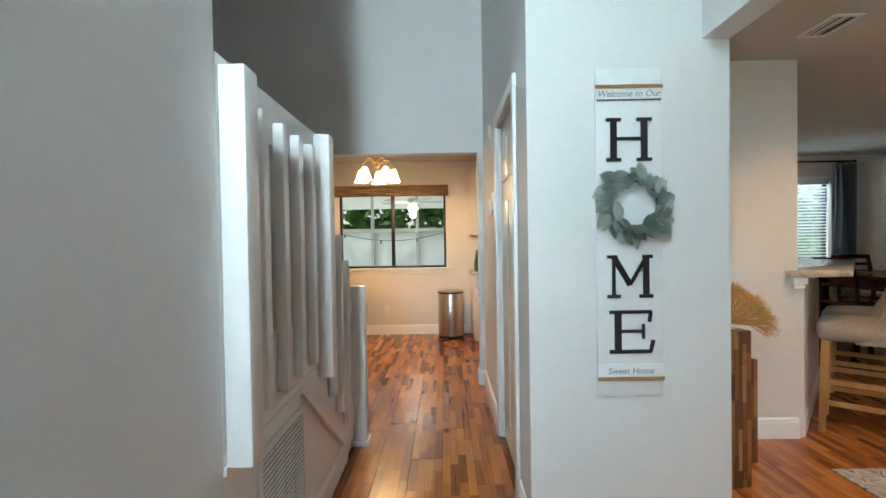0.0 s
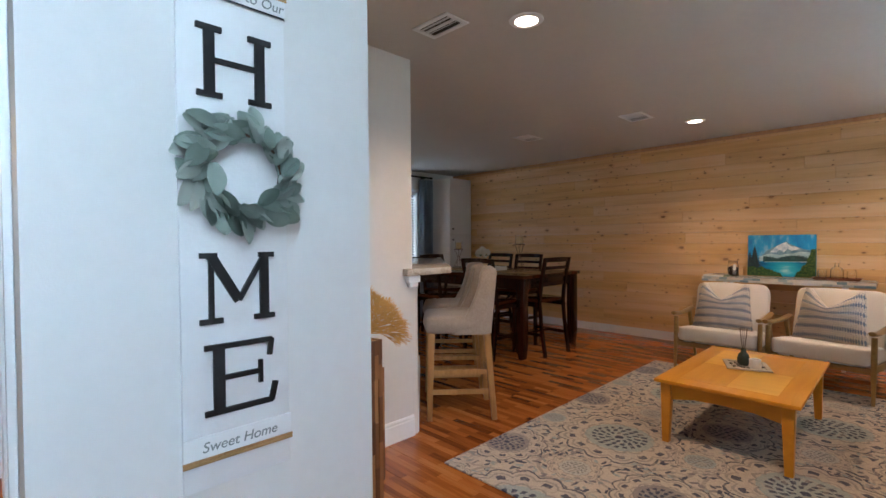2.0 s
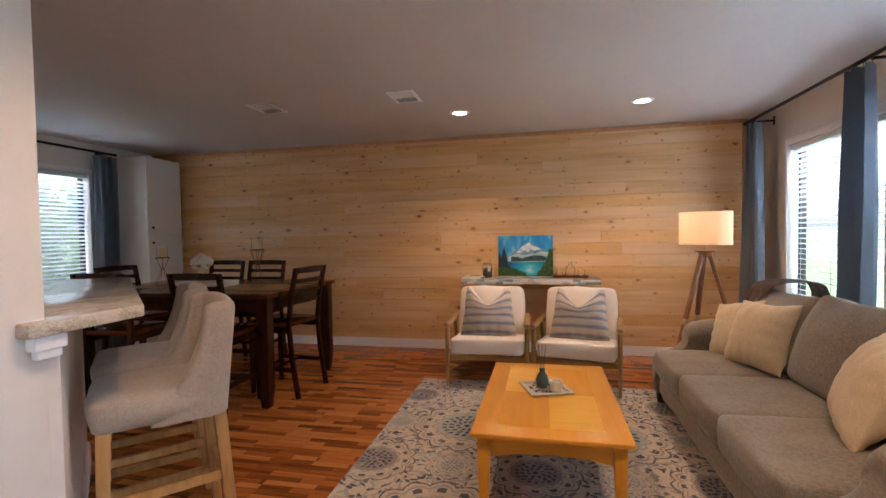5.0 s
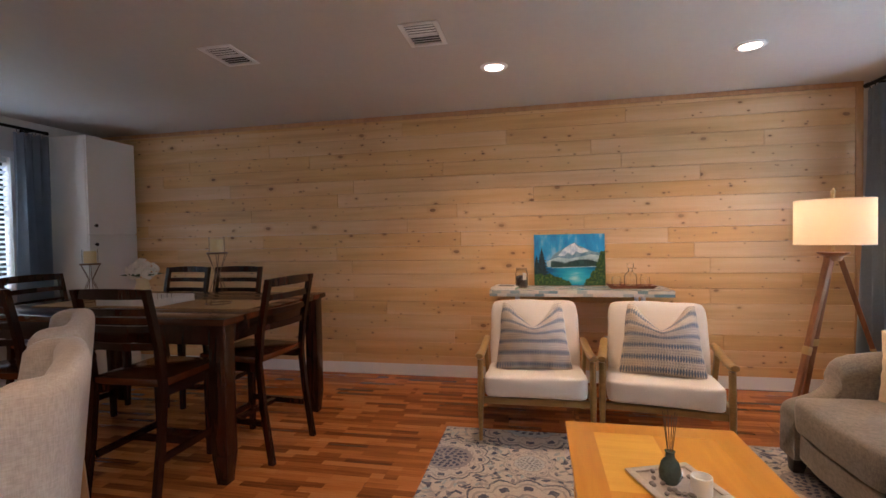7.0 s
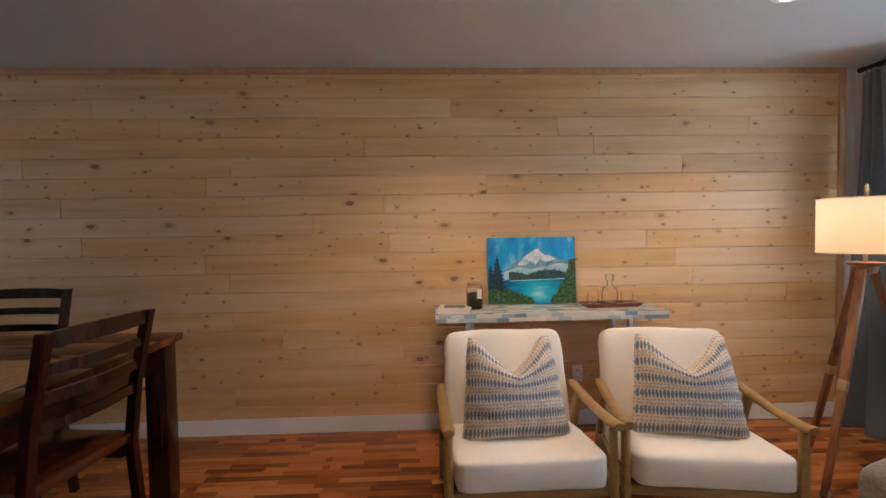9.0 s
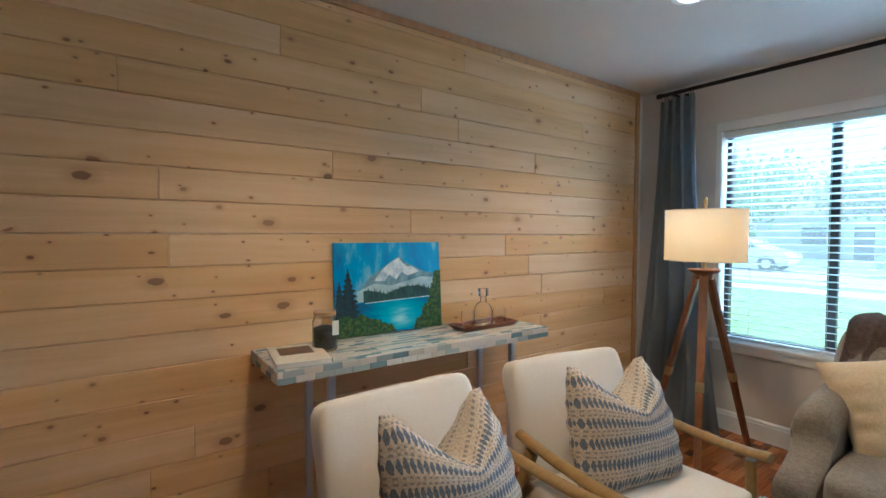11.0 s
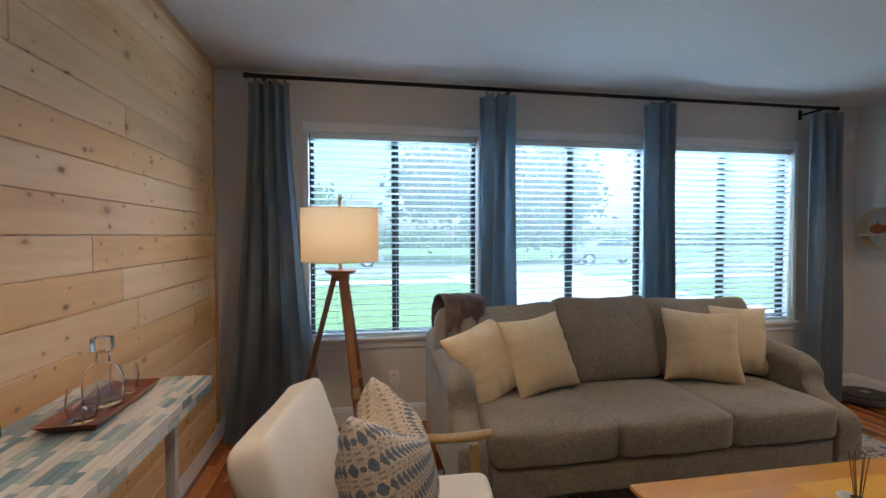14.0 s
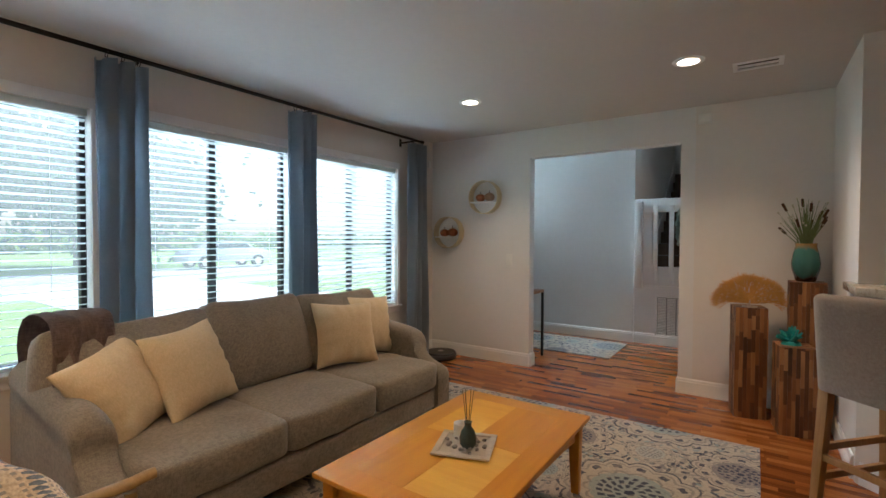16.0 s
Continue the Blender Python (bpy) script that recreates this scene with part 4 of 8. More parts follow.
for k in range(2):
    lx = -2.2 + 3.0 * k
    pts = [(lx + 3.0 * u / 12, 9.7, 1.62 - 0.28 * math.sin(math.pi * u / 12)) for u in range(13)]
    sl = thing("string_lights", "dark cable of string lights sagging along the sunroom", "lights", group="string lights")
    part("cable", tube(bmesh.new(), pts, 0.006, 6), BLACK_PLASTIC, sl)
    for u in (2, 5, 8, 11):
        part("socket", lathe(bmesh.new(), ((0.014, 0), (0.016, 0.03), (0.01, 0.06)), 10), BLACK_PLASTIC, sl).location = (pts[u][0], pts[u][1], pts[u][2] - 0.065)
fan = thing("ceiling_fan", "white sunroom ceiling fan with a glowing globe, at rest", "fan", at(-0.18, 8.3, -0.16))
part("rod", tube(bmesh.new(), [(0, 0, 2.579), (0, 0, 2.26)], 0.012), SUNWHITE, fan)
part("motor", lathe(bmesh.new(), ((0.05, 2.13), (0.11, 2.16), (0.11, 2.22), (0.03, 2.26)), 24), SUNWHITE, fan)
for k in range(5):
    bl = part("blade", new_box((0.12, -0.06, -0.004), (0.62, 0.06, 0.004), 0.003), SUNFRAME, fan)
    bl.matrix_basis = pose(0, 0, 2.18, 0, 0, 72 * k + 10) @ pose(0, 0, 0, 10, 0, 0)
part("globe", lathe(bmesh.new(), ((0.06, 2.125), (0.09, 2.09), (0.09, 2.05), (0.05, 2.01), (0.0, 2.0)), 24), SHADE_GLASS, fan, "glowing frosted globe")

# ---- living room ----
def woven(name, colour, dark, fine=420.0, rough=0.95, sheen=0.25):
    """Coarse woven cloth: crossed threads of two tones with soft larger mottling."""
    w = Nodes(name, rough)
    v = w.coords("Object", (1, 1, 1))
    out = []
    for sc in ((fine, fine * 0.12, fine * 0.12), (fine * 0.12, fine, fine * 0.12), (fine * 0.12, fine * 0.12, fine)):
        n = w.add("ShaderNodeTexNoise", Scale=1.0, Detail=1.0)
        w.l.new(w.coords("Object", sc), n.inputs["Vector"])
        out.append(n.outputs[0])
    f = w.math("MULTIPLY", w.math("ADD", w.math("ADD", out[0], out[1]), out[2]), 0.333)
    big = w.add("ShaderNodeTexNoise", Scale=5.0, Detail=2.0)
    w.l.new(v, big.inputs["Vector"])
    f2 = w.math("ADD", w.math("MULTIPLY", f, 0.8), w.math("MULTIPLY", big.outputs[0], 0.2))
    w.bump(f, 0.35, 0.002)
    w.b.inputs["Sheen Weight"].default_value = sheen
    return w.base(w.ramp(f2, ((0.40, dark), (0.60, colour))))


SOFA_CLOTH = woven("grey_sofa_tweed", (0.30, 0.26, 0.21), (0.17, 0.147, 0.12))
CREAM = woven("cream_pillow_cloth", (0.72, 0.58, 0.38), (0.60, 0.47, 0.28), 500)
IVORY = woven("ivory_chair_linen", (0.77, 0.70, 0.60), (0.72, 0.65, 0.55), 700, 0.7, 0.1)
STOOL_LINEN = woven("beige_stool_linen", (0.41, 0.355, 0.30), (0.31, 0.265, 0.22), 520)
THROW = woven("brown_fleece_throw", (0.24, 0.17, 0.15), (0.13, 0.09, 0.08), 200)
BLUE_CLOTH = woven("slate_blue_curtain", (0.42, 0.465, 0.52), (0.335, 0.375, 0.425), 500, 0.9, 0.15)
_ct, _cm = BLUE_CLOTH.node_tree.nodes.new("ShaderNodeBsdfTranslucent"), BLUE_CLOTH.node_tree.nodes.new("ShaderNodeMixShader")
_ct.inputs[0].default_value, _cm.inputs[0].default_value = (0.34, 0.42, 0.50, 1), 0.35
BLUE_CLOTH.node_tree.links.new(BLUE_CLOTH.node_tree.nodes["Principled BSDF"].outputs[0], _cm.inputs[1])
BLUE_CLOTH.node_tree.links.new(_ct.outputs[0], _cm.inputs[2])
BLUE_CLOTH.node_tree.links.new(_cm.outputs[0], BLUE_CLOTH.node_tree.nodes["Material Output"].inputs[0])
ARM_WOOD = wood("ash_brown_wood", (0.23, 0.135, 0.038), (0.39, 0.25, 0.08), 0.42, (40, 6, 40), contrast=0.8)
HONEY = wood("honey_maple", (0.56, 0.22, 0.010), (0.70, 0.325, 0.020), 0.34, (3, 26, 26), contrast=0.9, spec=0.35)
HONEY_CROSS = wood("honey_maple_crossgrain", (0.68, 0.33, 0.026), (0.82, 0.47, 0.060), 0.34, (26, 3, 26), contrast=0.9, spec=0.35)
WALNUT = wood("walnut_lamp_wood", (0.16, 0.06, 0.025), (0.34, 0.15, 0.06), 0.35, (40, 40, 3))
DARKWOOD = wood("espresso_wood", (0.014, 0.005, 0.003), (0.038, 0.010, 0.005), 0.26, (30, 30, 4), coat=0.0, spec=0.4)
DARKTOP = wood("burnished_brown_tabletop", (0.030, 0.009, 0.004), (0.13, 0.034, 0.009), 0.17, (14, 2.5, 14), coat=0.0, spec=0.5, contrast=0.8)
OAK = wood("light_oak_legs", (0.34, 0.175, 0.05), (0.50, 0.285, 0.095), 0.5, (40, 40, 4))
FOOT = material("dark_wood_foot", (0.03, 0.018, 0.012), 0.4, var=0.1)


def pillow(name, size, thick, m, mat, label, group, dent=0.0):
    """A stuffed square pillow with drawn-out corners, creased along its seams; dent chops its upper edge."""
    bm = bmesh.new()
    cushion(bm, (size, size, thick), None, n=22, pinch=0.10)
    for v in bm.verts:
        x, y = v.co.x / (size / 2), v.co.y / (size / 2)
        rim = max(abs(x), abs(y)) ** 3 * (1 - max(abs(x), abs(y)) ** 8)
        along = v.co.y if abs(x) > abs(y) else v.co.x
        v.co.z *= 1 + 0.22 * rim * math.sin(along * 75 + 4 * noise.noise(v.co * 6 + Vector((size, m[0][3], 0))))
        if dent > 0:
            f = max(0.0, (y + 0.25) / 1.25)
            k = f ** 1.5 * max(0.0, 1 - (abs(x) / 0.78) ** 1.15)
            v.co.y -= dent * k
            v.co.z += (0.055 if v.co.z > 0 else -0.03) * k
            v.co.x *= 1.03 - 0.12 * y - 0.10 * y * y
            v.co.y += 0.018 * (1 - x * x) * (-1 if y < -0.5 else 0) * (abs(y) - 0.5)
    return solid(name, bm, mat, label, "pillow", group, m=m, smooth=70)


# sofa
SOX = 4.29
sofa = thing("sofa", "grey tweed three-seat sofa with rolled arms below the front windows", "sofa", at(SOX, 0, 0))
part("base", cushion(bmesh.new(), (1.94, 0.98, 0.165), Matrix.Translation((0, 0.255, 0.187)), 0.05, 8, power=22.0), SOFA_CLOTH, sofa, smooth=60)
LEAN = Matrix.Rotation(radians(18), 4, "X")
part("back_frame", cushion(bmesh.new(), (2.10, 0.10, 0.62), Matrix.Translation((0, -0.105, 0.52)) @ LEAN, 0.1, 8), SOFA_CLOTH, sofa, smooth=60)


def sofa_arm(sgn):
    """A rolled arm: its roll ends in a scroll, below which the front panel sweeps out to the seat's edge."""
    line = [(-0.27, 0.735), (-0.15, 0.722), (0.0, 0.703), (0.15, 0.684), (0.28, 0.668), (0.38, 0.656), (0.45, 0.645), (0.495, 0.63), (0.522, 0.606),
            (0.534, 0.575), (0.532, 0.545), (0.534, 0.515), (0.548, 0.482), (0.575, 0.452), (0.615, 0.428), (0.66, 0.410), (0.70, 0.397), (0.728, 0.383), (0.742, 0.36), (0.746, 0.33)]
    bm, rings = bmesh.new(), []
    for y, top in line:
        roll = min(1.0, max(0.0, (top - 0.49) / 0.10))
        r = 0.03 + 0.052 * roll
        ring = []
        for k in range(15):
            a = math.pi * (k / 14) * 1.32 - 0.16 * math.pi
            ring.append((r * math.cos(a), top - r + r * math.sin(a)))
        half = 0.070
        lo = [(half, top - 1.75 * r - 0.03), (half, 0.10)]
        pts = [lo[1], lo[0]] + [(x * (0.082 / r if r < 0.082 else 1) * (0.95 - 0.08 * (1 - roll)), z) for x, z in ring] + [(-lo[0][0], lo[0][1]), (-lo[1][0], lo[1][1])]
        rings.append([bm.verts.new((sgn * 1.035 + x, y, z)) for x, z in pts])
    for a, b in zip(rings, rings[1:]):
        for k in range(len(a)):
            j = (k + 1) % len(a)
            bm.faces.new((a[k], a[j], b[j], b[k]))
    bm.faces.new(rings[0])
    bm.faces.new(list(reversed(rings[-1])))
    for v in bm.verts:
        v.co.x += 0.004 * noise.noise(v.co * 5)
    return part("arm", bm, SOFA_CLOTH, sofa, smooth=55)


for sgn in (-1, 1):
    sofa_arm(sgn)
for k in range(3):
    x = -0.629 + 0.629 * k
    part("seat_cushion", cushion(bmesh.new(), (0.631, 0.66, 0.185), Matrix.Translation((x, 0.438, 0.357)), 0.5, 16, crown=0.14, power=13.0), SOFA_CLOTH, sofa, smooth=70)
for x0, x1, high, roll in ((-1.055, -0.312, 0.50, -1.0), (-0.312, 0.312, 0.525, 0.0), (0.312, 1.06, 0.49, 1.5)):
    bm = cushion(bmesh.new(), (x1 - x0 + 0.004, 0.22, high), None, 0.9, 16, power=11.0)
    for v in bm.verts:
        # drawn-out upper corners and a soft sag between them
        f, u = max(0.0, v.co.z / (high / 2)), v.co.x / ((x1 - x0) / 2)
        v.co.z += 0.016 * f * u * u - 0.008 * f * (1 - u * u)
        v.co.y += 0.030 * (1 - u * u) * (1 - (v.co.z / (high / 2)) ** 2) * (1 if v.co.y > 0 else 0)
        v.co.y *= 1 - 0.35 * f * f
    bm.transform(Matrix.Translation(((x0 + x1) / 2, 0.02, 0.415 + high / 2)) @ LEAN @ Matrix.Rotation(radians(roll), 4, "Y"))
    part("back_cushion", bm, SOFA_CLOTH, sofa, smooth=70)
for sx in (-1, 1):
    for y in (-0.20, 0.695):
        bm = bmesh.new()
        bar(bm, (sx * 1.035, y, 0.115), (sx * 1.04, y + 0.004, 0.0112), 0.075, 0.075, 0.052, 0.052, bevel=0.004)
        part("foot", bm, FOOT, sofa)
for x, y, z, lean, turn, twist in ((5.115, 0.225, 0.625, 60, 205, 15), (4.805, 0.235, 0.655, 66, 199, 4), (3.755, 0.255, 0.66, 66, 160, -3), (3.45, 0.155, 0.668, 68, 165, -5)):
    pillow("throw_pillow", 0.45, 0.21, at(x, y, z, turn) @ pose(0, 0, 0, lean, 0, 0) @ pose(0, 0, 0, 0, 0, twist), CREAM, "square cream throw pillow leaning on the grey sofa", "cream sofa pillows")
bm = bmesh.new()
grid = []
drape = [(-0.325, 0.60), (-0.322, 0.70), (-0.318, 0.80), (-0.312, 0.87), (-0.285, 0.915), (-0.235, 0.937), (-0.17, 0.944), (-0.10, 0.945), (-0.03, 0.941), (0.02, 0.925), (0.052, 0.895), (0.072, 0.85), (0.090, 0.80), (0.108, 0.75), (0.124, 0.70), (0.134, 0.66)]
for i in range(19):
    row, u = [], i / 18
    for k, (y, z) in enumerate(drape):
        v = k / (len(drape) - 1)
        x = 5.335 - (0.235 + 0.03 * v) * u + 0.012 * math.sin(9 * v)
        wave = 0.011 * math.sin(15 * u + 3 * v) + 0.006 * math.sin(31 * u - 5 * v)
        row.append(bm.verts.new((x + 0.008 * math.sin(14 * v + 5 * u), y + (wave + 0.012) * (1 if v > 0.55 else -0.3), z + abs(wave) * 0.9 + (0.012 if 0.25 < v < 0.7 else 0) - 0.03 * u * max(0, v - 0.8) * 5)))
    grid.append(row)
for a, b in zip(grid, grid[1:]):
    for k in range(len(drape) - 1):
        bm.faces.new((a[k], a[k + 1], b[k + 1], b[k]))
bmesh.ops.solidify(bm, geom=bm.faces[:], thickness=0.018)
solid("throw_blanket", bm, THROW, "dark brown fleece throw folded over the sofa back", "blanket", smooth=80)

# armchairs
STRIPE = Nodes("blue_and_cream_woven_stripe", 0.95)
_sp = STRIPE.n.new("ShaderNodeSeparateXYZ")
STRIPE.l.new(STRIPE.coords("UV"), _sp.inputs[0])
_xs, _ys = STRIPE.math("MULTIPLY", _sp.outputs[0], 1.0), _sp.outputs[1]
_band = STRIPE.math("FRACT", STRIPE.math("MULTIPLY", _ys, 13.0))
_in = STRIPE.math("MULTIPLY", STRIPE.math("GREATER_THAN", _band, 0.24), STRIPE.math("LESS_THAN", _band, 0.76))
_tri = STRIPE.math("ABSOLUTE", STRIPE.math("SUBTRACT", STRIPE.math("FRACT", STRIPE.math("MULTIPLY", _xs, 66.0)), 0.5))
_lens = STRIPE.math("LESS_THAN", _tri, STRIPE.math("SUBTRACT", 0.47, STRIPE.math("MULTIPLY", STRIPE.math("ABSOLUTE", STRIPE.math("SUBTRACT", _band, 0.5)), 1.15)))
_mask = STRIPE.math("MULTIPLY", _in, _lens)
_thin = STRIPE.math("MULTIPLY", STRIPE.math("LESS_THAN", STRIPE.math("ABSOLUTE", STRIPE.math("SUBTRACT", STRIPE.math("ABSOLUTE", STRIPE.math("SUBTRACT", _band, 0.5)), 0.39)), 0.045), STRIPE.math("GREATER_THAN", STRIPE.math("FRACT", STRIPE.math("MULTIPLY", _xs, 66.0)), 0.5))
_nz = STRIPE.add("ShaderNodeTexNoise", Scale=140.0, Detail=2.0)
STRIPE.l.new(STRIPE.coords("Object"), _nz.inputs["Vector"])
_cream = STRIPE.ramp(_nz.outputs[0], ((0.35, (0.48, 0.40, 0.31)), (0.65, (0.68, 0.60, 0.49))))
_blue = STRIPE.ramp(_nz.outputs[0], ((0.35, (0.115, 0.14, 0.19)), (0.65, (0.19, 0.225, 0.285))))
STRIPE.bump(_nz.outputs[0], 0.3, 0.002)
STRIPE = STRIPE.base(STRIPE.mix(STRIPE.math("MULTIPLY", _thin, 0.75), STRIPE.mix(_mask, _cream, _blue), (0.2, 0.21, 0.24)))


def armchair(m):
    """Low lounge chair; it faces -x in its own frame, its width runs along y."""
    c = thing("armchair", "ivory upholstered mid-century armchair with a brown wooden frame", "armchair", m, "armchairs")
    part("seat", cushion(bmesh.new(), (0.60, 0.625, 0.135), Matrix.Translation((-0.065, 0, 0.318)) @ Matrix.Rotation(radians(6), 4, "Y"), 0.3, 16, crown=0.12, power=15.0), IVORY, c, smooth=70)
    part("backrest", cushion(bmesh.new(), (0.115, 0.615, 0.56), Matrix.Translation((0.245, 0, 0.525)) @ Matrix.Rotation(radians(19), 4, "Y"), 0.3, 16, power=11.0), IVORY, c, smooth=70)
    for s in (-1, 1):
        y = s * 0.343
        bm = bmesh.new()
        tube(bm, [(-0.315, y, 0.506), (-0.325, y, 0.30), (-0.345, y, 0.0)], (0.019, 0.020, 0.012), 10)
        part("front_leg", bm, ARM_WOOD, c)
        bm = bmesh.new()
        bar(bm, (0.10, y, 0.503), (0.30, y, 0.0), 0.030, 0.05, 0.022, 0.030, up=(1, 0, 0), bevel=0.006)
        part("rear_leg", bm, ARM_WOOD, c)
        bm = bmesh.new()
        line = [(-0.385, 0.543, 0.022), (-0.360, 0.541, 0.027), (-0.32, 0.533, 0.029), (-0.2, 0.524, 0.027), (-0.05, 0.524, 0.026), (0.08, 0.530, 0.027), (0.18, 0.540, 0.023)]
        rings = []
        for x, z, h in line:
            rings.append([bm.verts.new((x, y + h * math.cos(a), z + (0.016 if math.sin(a) > 0 else 0.018) * math.sin(a))) for a in [2 * math.pi * q / 12 for q in range(12)]])
        for a, b in zip(rings, rings[1:]):
            for q in range(12):
                bm.faces.new((a[q], a[(q + 1) % 12], b[(q + 1) % 12], b[q]))
        bm.faces.new(rings[0])
        bm.faces.new(list(reversed(rings[-1])))
        part("armrest", bm, ARM_WOOD, c, smooth=50)
        bm = bmesh.new()
        bar(bm, (-0.31, y, 0.262), (0.20, y, 0.24), 0.024, 0.05, bevel=0.004)
        part("side_rail", bm, ARM_WOOD, c)
    for x, z in ((-0.30, 0.242), (0.20, 0.23)):
        bm = bmesh.new()
        bar(bm, (x, -0.331, z), (x, 0.331, z), 0.026, 0.04)
        part("cross_rail", bm, ARM_WOOD, c)
    return c


CH1, CH2 = at(5.79, 2.068, 0.0105, 1), at(5.75, 1.275, 0.0105, -9)
chair = armchair(CH1)
copy_thing(chair, CH2)
for m, turn, off in ((CH1, 3, 0.01), (CH2, -2, -0.01)):
    pillow("striped_pillow", 0.49, 0.29, m @ pose(-0.005, off, 0.585, 0, 0, -90 + turn) @ pose(0, 0, 0, 70, 0, 0), STRIPE, "blue and cream woven pillow with a dented top on an armchair", "striped pillows", dent=0.19)

# coffee table
ct = thing("coffee_table", "honey-coloured maple coffee table with an inlaid top on the rug", "coffee table", at(4.23, 1.555, 0.0105))
TL, TW, TH = 0.605, 0.365, 0.395
part("tabletop", new_box((-TL, -TW, TH - 0.022), (TL, TW, TH), 0.006), HONEY, ct)
for i in range(2):
    for k in range(2):
        x0, y0 = -0.49 + 0.49 * i, -0.25 + 0.25 * k
        part("inlay_panel", new_box((x0 + 0.0008, y0 + 0.0008, TH - 0.004), (x0 + 0.489, y0 + 0.249, TH + 0.0006)), HONEY if (i + k) % 2 else HONEY_CROSS, ct, smooth=None)
for sx in (-1, 1):
    for sy in (-1, 1):
        bm = bmesh.new()
        bar(bm, (sx * (TL - 0.06), sy * (TW - 0.06), TH - 0.0225), (sx * (TL - 0.055), sy * (TW - 0.055), 0), 0.062, 0.062, 0.04, 0.04, bevel=0.004)
        part("leg", bm, HONEY, ct)
for sy in (-1, 1):
    bm = bmesh.new()
    pts = [(-TL + 0.09, 0.275), (-0.35, 0.29), (0, 0.302), (0.35, 0.29), (TL - 0.09, 0.275), (TL - 0.09, TH - 0.023), (-TL + 0.09, TH - 0.023)]
    prism(bm, pts, 0, 0.02)
    part("apron", bm, HONEY, ct, smooth=None).matrix_basis = Matrix(((1, 0, 0, 0), (0, 0, -1, sy * (TW - 0.06) + 0.01), (0, 1, 0, 0), (0, 0, 0, 1)))
for sx in (-1, 1):
    bm = bmesh.new()
    pts = [(-TW + 0.09, 0.27), (-0.15, 0.293), (0, 0.298), (0.15, 0.293), (TW - 0.09, 0.27), (TW - 0.09, TH - 0.023), (-TW + 0.09, TH - 0.023)]
    prism(bm, pts, 0, 0.02)
    part("apron", bm, HONEY, ct, smooth=None).matrix_basis = Matrix(((0, 0, 1, sx * (TL - 0.06) - 0.01), (1, 0, 0, 0), (0, 1, 0, 0), (0, 0, 0, 1)))
CTZ = 0.0105 + TH + 0.0012
CERAMIC = material("dark_teal_ceramic", (0.055, 0.08, 0.072), 0.2, var=0.3, scale=15)
TRAYMAT = material("grey_wood_tray", (0.50, 0.44, 0.37), 0.6, var=0.15, scale=12)
PEBBLE = material("river_pebble", (0.22, 0.20, 0.18), 0.45, var=0.45, scale=14)
FROST = material("frosted_candle_glass", (0.78, 0.78, 0.74), 0.4, var=0.05)
TRX, TRY = 4.30, 1.57
tray = thing("decor_tray", "square shallow grey tray on the coffee table", "tray", at(TRX, TRY, CTZ, 20) @ Matrix.Scale(0.84, 4))
part("dish", box(box(box(box(new_box((-0.125, -0.125, 0), (0.125, 0.125, 0.006), 0.002), (-0.15, -0.15, 0.0062), (-0.118, 0.15, 0.016), 0.003), (0.118, -0.15, 0.0062), (0.15, 0.15, 0.016), 0.003), (-0.118, -0.15, 0.0062), (0.118, -0.118, 0.016), 0.003), (-0.118, 0.118, 0.0062), (0.118, 0.15, 0.016), 0.003), TRAYMAT, tray)
diff = thing("reed_diffuser", "dark teal ceramic bottle with brown reeds on the tray", "vase", at(TRX + 0.01, TRY + 0.02, CTZ + 0.0065) @ Matrix.Scale(0.86, 4))
part("bottle", lathe(bmesh.new(), ((0.03, 0), (0.042, 0.02), (0.044, 0.05), (0.034, 0.085), (0.018, 0.105), (0.018, 0.125), (0.021, 0.13), (0.012, 0.13)), 24), CERAMIC, diff)
for k in range(6):
    a = k * 1.05
    part("reed", tube(bmesh.new(), [(0.004 * math.cos(a), 0.004 * math.sin(a), 0.08), (0.028 * math.cos(a), 0.028 * math.sin(a), 0.29)], 0.0017, 6), TWIG, diff)
cnd = thing("candle_holder", "small frosted glass candle holder on the tray", "candle", at(TRX - 0.06, TRY - 0.06, CTZ + 0.0065))
part("glass", lathe(bmesh.new(), ((0.03, 0), (0.034, 0.005), (0.034, 0.065), (0.03, 0.065), (0.029, 0.04)), 20), FROST, cnd)
pr = random.Random(8)
for k in range(26):
    a, r = pr.uniform(0, 6.28), pr.uniform(0.055, 0.105)
    px, py = max(-0.105, min(0.105, r * 1.1 * math.cos(a))), max(-0.105, min(0.105, r * 1.1 * math.sin(a)))
    bm = bmesh.new()
    bmesh.ops.create_icosphere(bm, subdivisions=2, radius=1.0, matrix=Matrix.Diagonal((pr.uniform(0.010, 0.018), pr.uniform(0.009, 0.014), 0.008, 1)))
    solid("pebble", bm, PEBBLE, "smooth river pebble lying in the tray", "pebble", "pebbles in the tray", m=tray.matrix_world @ at(px, py, 0.0145, pr.uniform(0, 180)))

# rug
RUG = Nodes("cream_and_blue_medallion_rug", 0.98)


